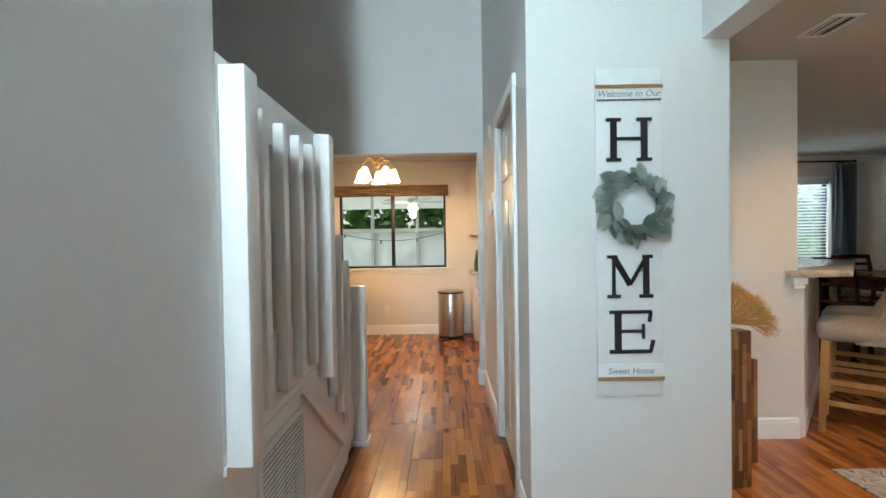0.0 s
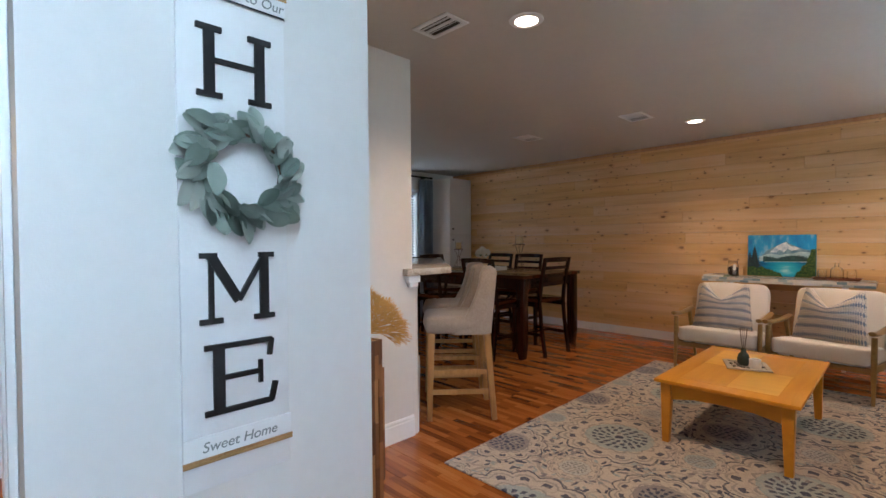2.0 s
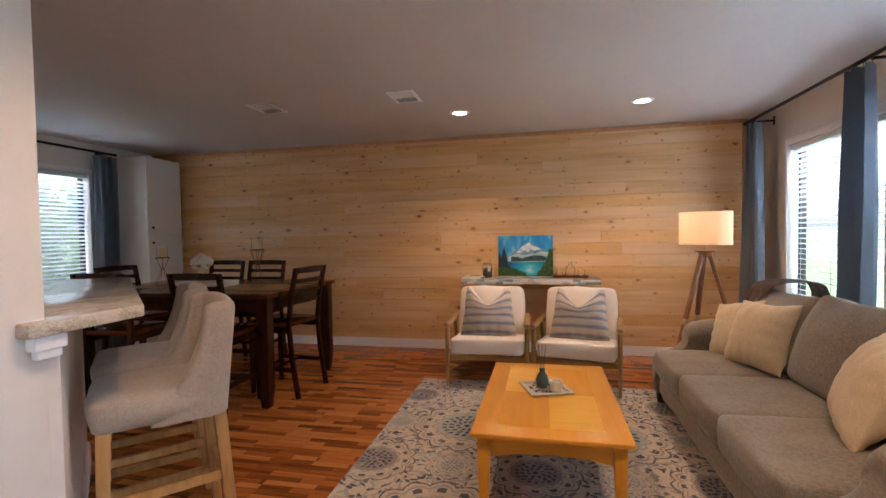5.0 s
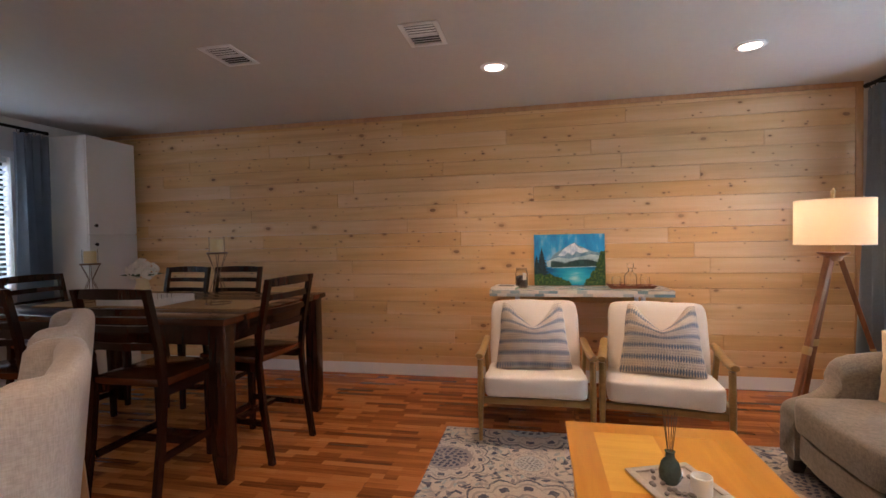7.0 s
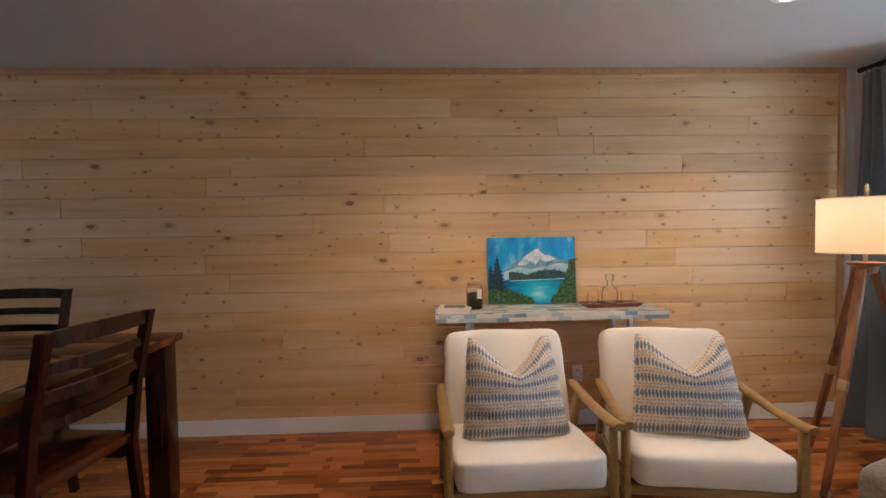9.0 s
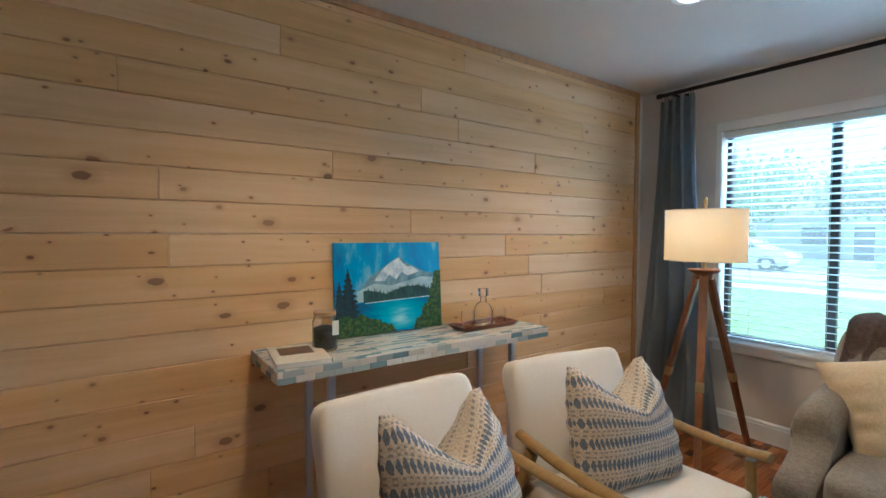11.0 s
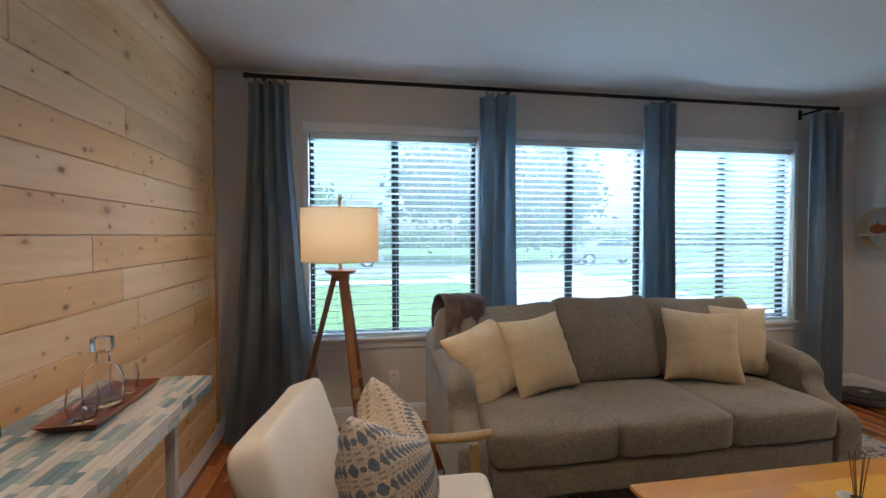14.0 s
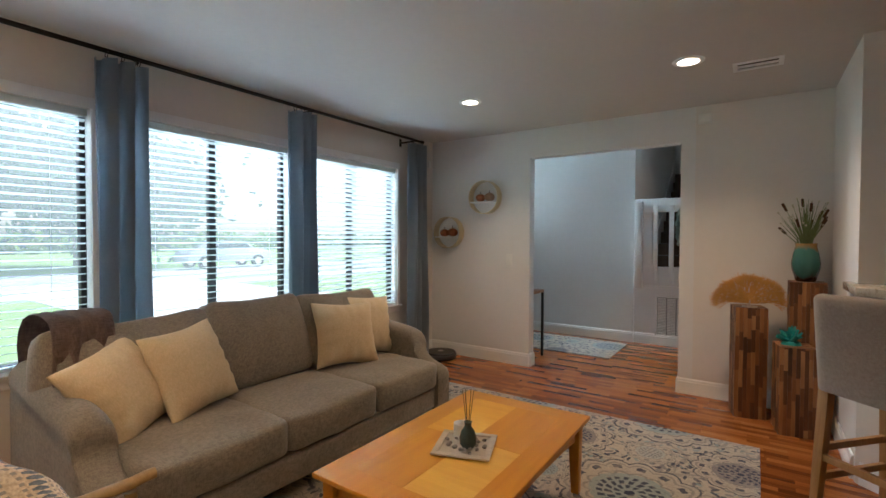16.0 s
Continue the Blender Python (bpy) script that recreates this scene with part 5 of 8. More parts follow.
def rug_colour():
    """Faded medallions of several sizes between scrolls and small navy sprigs, on a worn cream ground."""
    w = RUG
    v = w.coords("Object")
    warp = w.add("ShaderNodeTexNoise", Scale=5.0, Detail=2.0)
    w.l.new(v, warp.inputs["Vector"])
    dis = w.n.new("ShaderNodeVectorMath")
    dis.operation = "MULTIPLY_ADD"
    w.l.new(warp.outputs["Color"], dis.inputs[0])
    dis.inputs[1].default_value = (0.10, 0.10, 0)
    w.l.new(v, dis.inputs[2])
    fine = w.add("ShaderNodeTexNoise", Scale=48.0, Detail=2.0)
    w.l.new(v, fine.inputs["Vector"])
    sep = w.n.new("ShaderNodeSeparateXYZ")
    w.l.new(v, sep.inputs[0])
    cream, navy, slate, pale, teal = (0.49, 0.435, 0.365), (0.040, 0.050, 0.095), (0.215, 0.20, 0.21), (0.42, 0.43, 0.41), (0.30, 0.36, 0.37)

    def both(*masks):
        out = masks[0]
        for m in masks[1:]:
            out = w.math("MULTIPLY", out, m)
        return out

    def stretched(scale, turn, kind="F1", randomness=1.0):
        mp = w.n.new("ShaderNodeMapping")
        mp.vector_type = "TEXTURE"
        mp.inputs["Rotation"].default_value = (0, 0, radians(turn))
        mp.inputs["Scale"].default_value = scale
        w.l.new(dis.outputs[0], mp.inputs[0])
        vn = w.add("ShaderNodeTexVoronoi", Scale=1.0, Randomness=randomness)
        vn.voronoi_dimensions, vn.feature = "2D", kind
        w.l.new(mp.outputs[0], vn.inputs["Vector"])
        return vn

    col = w.mix(0.0, cream, cream)
    # scrolls: thin faded rings that cross one another
    for size, turn, tone, share in ((0.34, 20, slate, 0.55), (0.23, 60, slate, 0.45)):
        vn = stretched((size, size, 1), turn, randomness=0.8)
        ring_ = w.math("LESS_THAN", w.math("ABSOLUTE", w.math("SUBTRACT", vn.outputs["Distance"], 0.42)), 0.030)
        col = w.mix(w.math("MULTIPLY", ring_, share), col, tone)
    # sprigs: small pointed leaves in three directions
    for turn, keep in ((28, 0.40), (-34, 0.45), (85, 0.55)):
        vn = stretched((0.036, 0.084, 1), turn)
        sc = w.n.new("ShaderNodeSeparateColor")
        w.l.new(vn.outputs["Color"], sc.inputs[0])
        leaf = both(w.math("LESS_THAN", w.math("ADD", vn.outputs["Distance"], w.math("MULTIPLY", w.math("SUBTRACT", fine.outputs[0], 0.5), 0.35)), 0.27), w.math("GREATER_THAN", sc.outputs[0], keep))
        col = w.mix(w.math("MULTIPLY", leaf, 0.9), col, w.ramp(sc.outputs[1], ((0.45, navy), (0.62, slate), (0.95, teal))))

    def medallion(dx, dy, px, py, petals, size, core_tone, disc_tone):
        nonlocal col
        x = w.math("MULTIPLY", w.math("SUBTRACT", w.math("FRACT", w.math("DIVIDE", w.math("ADD", sep.outputs[0], dx), px)), 0.5), px)
        y = w.math("MULTIPLY", w.math("SUBTRACT", w.math("FRACT", w.math("DIVIDE", w.math("ADD", sep.outputs[1], dy), py)), 0.5), py)
        r = w.math("SQRT", w.math("ADD", w.math("MULTIPLY", x, x), w.math("MULTIPLY", y, y)))
        th = w.math("ARCTAN2", y, x)
        lobes = w.math("ABSOLUTE", w.math("COSINE", w.math("MULTIPLY", th, petals / 2)))
        q = w.math("DIVIDE", r, size)
        q = w.math("ADD", q, w.math("MULTIPLY", w.math("SUBTRACT", fine.outputs[0], 0.5), 0.07))
        q = w.math("ADD", q, w.math("MULTIPLY", w.math("SUBTRACT", warp.outputs[0], 0.5), 0.10))
        qs = w.math("DIVIDE", q, w.math("MULTIPLY_ADD", lobes, 0.13, 0.90))

        def ring(at_, width):
            return w.math("LESS_THAN", w.math("ABSOLUTE", w.math("SUBTRACT", qs, at_)), width)

        col = w.mix(w.math("MULTIPLY", w.math("LESS_THAN", qs, 1.0), 0.92), col, cream)
        col = w.mix(w.math("MULTIPLY", ring(0.97, 0.020), 0.85), col, core_tone)
        col = w.mix(w.math("MULTIPLY", ring(0.86, 0.022), 0.6), col, slate)
        beads = both(ring(0.75, 0.05), w.math("GREATER_THAN", w.math("COSINE", w.math("MULTIPLY", th, petals * 1.0)), 0.35))
        col = w.mix(w.math("MULTIPLY", beads, 0.9), col, core_tone)
        col = w.mix(w.math("MULTIPLY", w.math("LESS_THAN", q, 0.56), 0.85), col, disc_tone)
        col = w.mix(w.math("MULTIPLY", w.math("LESS_THAN", w.math("ABSOLUTE", w.math("SUBTRACT", qs, 0.60)), 0.02), 0.7), col, slate)
        for a_, wid, num in ((0.41, 0.012, petals + 6), (0.29, 0.018, petals), (0.17, 0.015, petals - 4)):
            dots = both(w.math("LESS_THAN", w.math("ABSOLUTE", w.math("SUBTRACT", q, a_)), wid + 0.03), w.math("GREATER_THAN", w.math("COSINE", w.math("MULTIPLY_ADD", q, 14.0, w.math("MULTIPLY", th, float(num)))), -0.1))
            col = w.mix(w.math("MULTIPLY", dots, 0.92), col, core_tone)
        col = w.mix(w.math("LESS_THAN", q, 0.06), col, core_tone)

    medallion(0.32, 0.25, 1.10, 0.94, 14, 0.37, navy, teal)
    medallion(0.87, 0.72, 1.10, 0.94, 12, 0.25, navy, slate)
    medallion(0.32, 0.72, 1.10, 0.94, 10, 0.145, slate, teal)
    medallion(0.87, 0.25, 1.10, 0.94, 10, 0.15, slate, pale)
    # lace of small rings and specks over the whole field
    for size, turn, at_, wide, share in ((0.060, 12, 0.40, 0.075, 0.16), (0.034, 50, 0.0, 0.20, 0.26)):
        vn = stretched((size, size, 1), turn)
        sc = w.n.new("ShaderNodeSeparateColor")
        w.l.new(vn.outputs["Color"], sc.inputs[0])
        lace = both(w.math("LESS_THAN", w.math("ABSOLUTE", w.math("SUBTRACT", vn.outputs["Distance"], at_)), wide), w.math("GREATER_THAN", sc.outputs[0], 0.55))
        col = w.mix(w.math("MULTIPLY", lace, share), col, w.ramp(sc.outputs[1], ((0.3, navy), (0.5, slate), (0.8, teal), (0.95, cream))))
    pile = w.add("ShaderNodeTexNoise", Scale=260.0, Detail=2.0)
    w.l.new(v, pile.inputs["Vector"])
    col = w.mix(0.5, col, w.ramp(pile.outputs[0], ((0.3, (0.35, 0.35, 0.35)), (0.7, (0.72, 0.72, 0.72)))), "OVERLAY")
    wear = w.add("ShaderNodeTexNoise", Scale=14.0, Detail=4.0)
    w.l.new(v, wear.inputs["Vector"])
    col = w.mix(w.math("MULTIPLY", w.math("GREATER_THAN", wear.outputs[0], 0.60), 0.3), col, cream)
    w.bump(pile.outputs[0], 0.4, 0.003)
    return w.base(col)


RUG = rug_colour()
bpy.data.objects["foyer_rug"].data.materials[0] = RUG
solid("area_rug", new_box((2.52, 0.20, 0.0005), (5.62, 2.66, 0.0105), 0.004), RUG, "large cream rug with faded blue medallions on the floor", "rug", smooth=None)

# floor lamp
lamp = thing("floor_lamp", "walnut tripod floor lamp with a glowing white drum shade", "lamp", at(5.93, 0.20, 0))
feet = ((-0.14, 0.33), (0.32, 0.02), (-0.16, -0.30))
for fx, fy in feet:
    n = Vector((fx, fy, 0)).normalized()
    bm = bmesh.new()
    top, low = Vector((0.03 * n.x, 0.03 * n.y, 1.13)), Vector((fx, fy, 0.0))
    bar(bm, top, low, 0.045, 0.03, 0.030, 0.022, bevel=0.003, up=n)
    leg = part("leg", bm, WALNUT, lamp)
    p = top.lerp(low, 0.52)
    bm = bmesh.new()
    bar(bm, top.lerp(low, 0.50), top.lerp(low, 0.545), 0.043, 0.031, up=n, bevel=0.002)
    part("brass_clasp", bm, BRASS, leg, "brass clasp")
    bm = bmesh.new()
    bar(bm, top.lerp(low, 0.965), top.lerp(low, 0.995), 0.034, 0.026, up=n)
    part("brass_foot", bm, BRASS, leg, "brass foot")
part("hub", lathe(bmesh.new(), ((0.045, 1.10), (0.05, 1.11), (0.05, 1.13), (0.08, 1.145), (0.085, 1.155), (0.0, 1.157)), 20), WALNUT, lamp)
part("stem", tube(bmesh.new(), [(0, 0, 1.157), (0, 0, 1.52)], 0.009, 10), BRASS, lamp)
SHADE_CLOTH = Nodes("linen_lamp_shade", 0.9)
_nt = SHADE_CLOTH.n
_tl, _df, _mx = _nt.new("ShaderNodeBsdfTranslucent"), _nt.new("ShaderNodeBsdfDiffuse"), _nt.new("ShaderNodeMixShader")
_tl.inputs[0].default_value, _df.inputs[0].default_value, _mx.inputs[0].default_value = (0.93, 0.74, 0.46, 1), (0.74, 0.66, 0.54, 1), 0.5
SHADE_CLOTH.l.new(_df.outputs[0], _mx.inputs[1])
SHADE_CLOTH.l.new(_tl.outputs[0], _mx.inputs[2])
SHADE_CLOTH.l.new(_mx.outputs[0], _nt["Material Output"].inputs[0])
SHADE_CLOTH = SHADE_CLOTH.m
bm = bmesh.new()
rings = [[bm.verts.new((0.205 * math.cos(2 * math.pi * k / 48), 0.205 * math.sin(2 * math.pi * k / 48), z)) for k in range(48)] for z in (1.205, 1.485)]
for k in range(48):
    bm.faces.new((rings[0][k], rings[0][(k + 1) % 48], rings[1][(k + 1) % 48], rings[1][k]))
part("shade", bm, SHADE_CLOTH, lamp, "white linen drum shade, lit", smooth=60)
for z in (1.205, 1.485):
    part("shade_hoop", tube(bmesh.new(), [(0.205 * math.cos(a), 0.205 * math.sin(a), z) for a in [2 * math.pi * k / 48 for k in range(49)]], 0.003, 6, False), CREAM, lamp)
bm = bmesh.new()
for k in range(3):
    a = 2 * math.pi * k / 3
    tube(bm, [(0, 0, 1.475), (0.204 * math.cos(a), 0.204 * math.sin(a), 1.475)], 0.0025, 6)
part("spider", bm, BRASS, lamp)
part("finial", lathe(bmesh.new(), ((0.006, 1.52), (0.012, 1.53), (0.009, 1.55), (0.004, 1.56)), 12), BRASS, lamp)

# console table with a mosaic top
MOSAIC = Nodes("glass_mosaic", 0.15)
_ge = MOSAIC.n.new("ShaderNodeNewGeometry")
_rm = MOSAIC.ramp(_ge.outputs["Random Per Island"], ((0.0, (0.66, 0.63, 0.56)), (0.30, (0.60, 0.56, 0.48)), (0.52, (0.42, 0.47, 0.46)), (0.70, (0.30, 0.38, 0.40)), (0.84, (0.19, 0.28, 0.32)), (0.92, (0.64, 0.62, 0.58))))
_rm.node.color_ramp.interpolation = "CONSTANT"
MOSAIC = MOSAIC.base(_rm)
GROUT = material("pale_grout", (0.62, 0.60, 0.55), 0.8, var=0.08)
LEGWHITE = material("silver_painted_leg", (0.62, 0.62, 0.63), 0.35, 0.3, var=0.04)
CX0, CX1, CY0, CY1, CZ = 6.345, 6.73, 1.015, 2.43, 0.853
con = thing("mosaic_console", "console table topped with blue-grey glass mosaic against the pine wall", "console table")
part("top_slab", new_box((CX0 + 0.003, CY0 + 0.003, CZ - 0.05), (CX1, CY1 - 0.003, CZ - 0.0025), 0.001), GROUT, con)
mr = random.Random(21)
bm = bmesh.new()
nrow = int((CX1 - CX0) / 0.0198)
for r in range(nrow):
    y = CY0 - mr.random() * 0.08
    while y < CY1:
        long = mr.choice((0.05, 0.075, 0.1, 0.1))
        a, b = max(y, CY0 + 0.002), min(y + long, CY1 - 0.002)
        y += long
        if b - a > 0.008:
            x = CX0 + 0.004 + 0.0198 * r
            box(bm, (x + 0.0008, a + 0.0008, CZ - 0.0024), (x + 0.0190, b - 0.0008, CZ + mr.uniform(-0.0004, 0.0003)))
part("mosaic_tiles", bm, MOSAIC, con, "blue-grey and cream glass mosaic strips", smooth=None)["kind"] = "stuff"
bm = bmesh.new()
for r in range(2):
    y = CY0 - r * 0.03
    while y < CY1:
        a, b = max(y, CY0), min(y + 0.075, CY1)
        y += 0.075
        if b - a > 0.008:
            box(bm, (CX0 - 0.0005, a + 0.0008, CZ - 0.05 + 0.0245 * r), (CX0 + 0.0028, b - 0.0008, CZ - 0.0265 + 0.0245 * r))
for r in range(2):
    for yy, s in ((CY0, 1), (CY1, -1)):
        x = CX0 + 0.004 - r * 0.03
        while x < CX1:
            a, b = max(x, CX0 + 0.004), min(x + 0.075, CX1)
            x += 0.075
            if b - a > 0.008:
                lo, hi = sorted((yy - s * 0.0005, yy + s * 0.0028))
                box(bm, (a + 0.0008, lo, CZ - 0.05 + 0.0245 * r), (b - 0.0008, hi, CZ - 0.0265 + 0.0245 * r))
part("edge_tiles", bm, MOSAIC, con, "blue-grey glass mosaic edge", smooth=None)["kind"] = "stuff"
for y in (CY0 + 0.22, CY1 - 0.22):
    for x in (CX0 + 0.05, CX1 - 0.08):
        part("leg", new_box((x - 0.014, y - 0.014, 0), (x + 0.014, y + 0.014, CZ - 0.0505), 0.002), LEGWHITE, con)
    part("foot_rail", new_box((CX0 + 0.064, y - 0.012, 0.03), (CX1 - 0.094, y + 0.012, 0.055), 0.002), LEGWHITE, con)

# painting: canvas leaning on the pine wall
def flat_shape(outline, z, m, parent, name, mat):
    bm = bmesh.new()
    bm.faces.new([bm.verts.new((x, y, z)) for x, y in outline])
    bmesh.ops.triangulate(bm, faces=bm.faces[:])
    return part(name, bm, mat, parent, smooth=None)


def paint(name, stops, scale=(3, 3, 3), rough=0.45):
    w = Nodes(name, rough)
    n = w.add("ShaderNodeTexNoise", Scale=1.0, Detail=5.0, Roughness=0.65)
    w.l.new(w.coords("Object", scale), n.inputs["Vector"])
    fine = w.add("ShaderNodeTexNoise", Scale=120.0, Detail=2.0)
    w.l.new(w.coords("Object"), fine.inputs["Vector"])
    w.bump(fine.outputs[0], 0.15, 0.001)
    return w.base(w.ramp(n.outputs[0], stops))


PW, PH = 0.595, 0.445
pic = thing("painting", "unframed canvas of a snowy mountain above a blue lake", "painting", Matrix.Translation((6.705, 1.771, CZ + 0.004)) @ Matrix(((0, 0, -1, 0), (-1, 0, 0, 0), (0, 1, 0, 0), (0, 0, 0, 1))) @ pose(0, 0, 0, -4, 0, 0))
SKYP = paint("painted_sky", ((0.3, (0.004, 0.15, 0.52)), (0.52, (0.02, 0.33, 0.68)), (0.72, (0.42, 0.62, 0.72))), (9, 3, 3))
part("canvas", new_box((-PW / 2, 0, -0.0), (PW / 2, PH, 0.022), 0.002), SKYP, pic)
SNOW = paint("painted_snow", ((0.35, (0.33, 0.46, 0.60)), (0.52, (0.70, 0.77, 0.83)), (0.66, (0.88, 0.90, 0.91))), (26, 16, 3))
ROCK = paint("painted_ridge", ((0.35, (0.08, 0.19, 0.30)), (0.65, (0.28, 0.43, 0.54))), (22, 14, 3))
MIST = paint("painted_mist", ((0.3, (0.20, 0.36, 0.42)), (0.7, (0.58, 0.71, 0.75))), (8, 12, 3))
FOREST = paint("painted_forest", ((0.35, (0.01, 0.035, 0.04)), (0.65, (0.04, 0.11, 0.10))), (60, 12, 3))
def lake_paint():
    """Blue water, paler round the mountain's reflection."""
    w = Nodes("painted_lake", 0.4)
    n = w.add("ShaderNodeTexNoise", Scale=1.0, Detail=4.0)
    w.l.new(w.coords("Object", (5, 26, 3)), n.inputs["Vector"])
    sp = w.n.new("ShaderNodeSeparateXYZ")
    w.l.new(w.coords("Object"), sp.inputs[0])
    dx, dy = w.math("MULTIPLY", w.math("SUBTRACT", sp.outputs[0], 0.05), 6.5), w.math("MULTIPLY", w.math("SUBTRACT", sp.outputs[1], 0.07), 9.0)
    r = w.math("SQRT", w.math("ADD", w.math("MULTIPLY", dx, dx), w.math("MULTIPLY", dy, dy)))
    f = w.math("ADD", w.math("SUBTRACT", 1.0, w.math("MULTIPLY", r, 0.7)), w.math("MULTIPLY", w.math("SUBTRACT", n.outputs[0], 0.5), 0.9))
    return w.base(w.ramp(f, ((0.0, (0.0, 0.10, 0.26)), (0.4, (0.005, 0.30, 0.50)), (0.75, (0.06, 0.48, 0.62)), (1.0, (0.45, 0.70, 0.72)))))


LAKE = lake_paint()
FIR = paint("painted_fir", ((0.35, (0.004, 0.015, 0.03)), (0.65, (0.015, 0.05, 0.07))), (50, 50, 3))
BUSH = paint("painted_bush", ((0.35, (0.01, 0.03, 0.015)), (0.5, (0.03, 0.09, 0.02)), (0.68, (0.14, 0.17, 0.03))), (55, 55, 3))
Z0 = 0.0224
X = lambda u: (u - 0.5) * PW
Y = lambda v: v * PH
flat_shape([(X(a), Y(b)) for a, b in ((0.18, 0.44), (0.30, 0.62), (0.42, 0.72), (0.52, 0.80), (0.58, 0.84), (0.64, 0.77), (0.70, 0.74), (0.82, 0.66), (0.97, 0.62), (0.99, 0.44))], Z0, None, pic, "ridge", ROCK)
flat_shape([(X(a), Y(b)) for a, b in ((0.34, 0.58), (0.42, 0.705), (0.50, 0.78), (0.58, 0.83), (0.62, 0.76), (0.66, 0.72), (0.70, 0.73), (0.78, 0.66), (0.66, 0.62), (0.60, 0.67), (0.55, 0.58), (0.48, 0.64), (0.44, 0.57))], Z0 + 0.0002, None, pic, "snowfield", SNOW)
flat_shape([(X(a), Y(b)) for a, b in ((0.18, 0.36), (0.18, 0.47), (0.34, 0.55), (0.5, 0.52), (0.66, 0.56), (0.8, 0.60), (0.98, 0.58), (0.98, 0.36))], Z0 + 0.0004, None, pic, "mist", MIST)
trees = [(0.24, 0.34)]
fr = random.Random(4)
for k in range(110):
    u = 0.24 + 0.74 * k / 109
    trees.append((u, 0.40 + 0.06 * abs(math.sin(u * 7)) + 0.05 * u + (0.05 if k % 2 else 0) * fr.uniform(0.1, 1)))
trees += [(0.98, 0.34)]
flat_shape([(X(a), Y(b)) for a, b in trees], Z0 + 0.0006, None, pic, "forest_line", FOREST)
flat_shape([(X(a), Y(b)) for a, b in ((0.0, 0.02), (0.0, 0.36), (0.3, 0.345), (0.6, 0.355), (1.0, 0.37), (1.0, 0.02))], Z0 + 0.0008, None, pic, "lake", LAKE)
flat_shape([(X(a), Y(b)) for a, b in ((0.25, 0.345), (0.5, 0.358), (0.98, 0.372), (0.98, 0.362), (0.5, 0.348), (0.25, 0.338))], Z0 + 0.0010, None, pic, "shoreline", SNOW)
for cx, top, wid in ((0.11, 0.74, 0.15), (0.035, 0.60, 0.12)):
    pts = []
    for k in range(23):
        f = k / 22
        pts.append((X(cx - wid * (1 - f) * (fr.uniform(0.85, 1.1) if k % 2 else 0.5)), Y(0.12 + (top - 0.12) * f)))
    pts = [(max(-PW / 2, x), y) for x, y in pts]
    right = [(X(cx + wid * (1 - k / 22) * (fr.uniform(0.85, 1.1) if k % 2 else 0.5)), Y(0.12 + (top - 0.12) * k / 22)) for k in range(21, -1, -1)]
    flat_shape(pts + right, Z0 + 0.0012 + 0.0002 * (cx < 0.1), None, pic, "fir_tree", FIR)
for pts in (((0.0, 0.0), (0.0, 0.20), (0.08, 0.24), (0.14, 0.19), (0.22, 0.24), (0.30, 0.17), (0.38, 0.16), (0.44, 0.10), (0.50, 0.08), (0.53, 0.0)),
            ((0.70, 0.0), (0.72, 0.10), (0.78, 0.15), (0.80, 0.24), (0.86, 0.30), (0.88, 0.44), (0.92, 0.52), (0.94, 0.66), (1.0, 0.68), (1.0, 0.0))):
    soft = []
    for (a0, b0), (a1, b1) in zip(pts, pts[1:]):
        for q in range(6):
            e = 0.012 if 0 < a0 < 1 and q else 0.0
            soft.append((min(1.0, max(0.0, a0 + (a1 - a0) * q / 6 + fr.uniform(-e, e))), max(0.0, b0 + (b1 - b0) * q / 6 + fr.uniform(-e, e) * 1.5)))
    flat_shape([(X(a), Y(b)) for a, b in soft + [pts[-1]]], Z0 + 0.0016, None, pic, "bush", BUSH)

CLEAR = material("clear_glass", (1, 1, 1), 0.02, var=0, transmission=1.0, ior=1.35)
JARFILL = material("dark_pebbles_in_jar", (0.08, 0.06, 0.05), 0.6, var=0.6, scale=60, bump=0.8, bump_scale=60)
CORK = material("cork_lid", (0.42, 0.27, 0.14), 0.8, var=0.2, scale=40)
PAPER = material("paper_white", (0.75, 0.73, 0.68), 0.7, var=0.04)
jar = thing("glass_jar", "glass jar of dark pebbles with a cork lid and paper tag", "jar", at(6.55, 2.175, CZ + 0.0006))
part("body", lathe(bmesh.new(), ((0.045, 0), (0.052, 0.006), (0.052, 0.125), (0.044, 0.14), (0.044, 0.15), (0.041, 0.15), (0.041, 0.139), (0.049, 0.123), (0.049, 0.01)), 28), CLEAR, jar)
part("filling", lathe(bmesh.new(), ((0.044, 0.011), (0.0475, 0.02), (0.0475, 0.095), (0.02, 0.105)), 20), JARFILL, jar)
part("lid", lathe(bmesh.new(), ((0.046, 0.1505), (0.047, 0.155), (0.047, 0.165), (0.044, 0.168)), 24), CORK, jar)
part("tag", new_box((-0.054, -0.040, 0.07), (-0.0525, -0.012, 0.13)), PAPER, jar, "white paper tag")
part("string", tube(bmesh.new(), [(0.046 * math.cos(a), 0.046 * math.sin(a), 0.143) for a in [k * 2 * math.pi / 20 for k in range(21)]], 0.0015, 6, False), TWINE, jar)
COVER = material("book_cover", (0.62, 0.58, 0.48), 0.4, var=0.15, scale=12)
GREEN = material("green_spine", (0.12, 0.18, 0.09), 0.5, var=0.1)
book = thing("book", "thin paperback lying at the end of the console table", "book", at(6.50, 2.305, CZ + 0.0006, 82))
part("page_block", new_box((-0.10, -0.135, 0.002), (0.10, 0.135, 0.016)), PAPER, book)
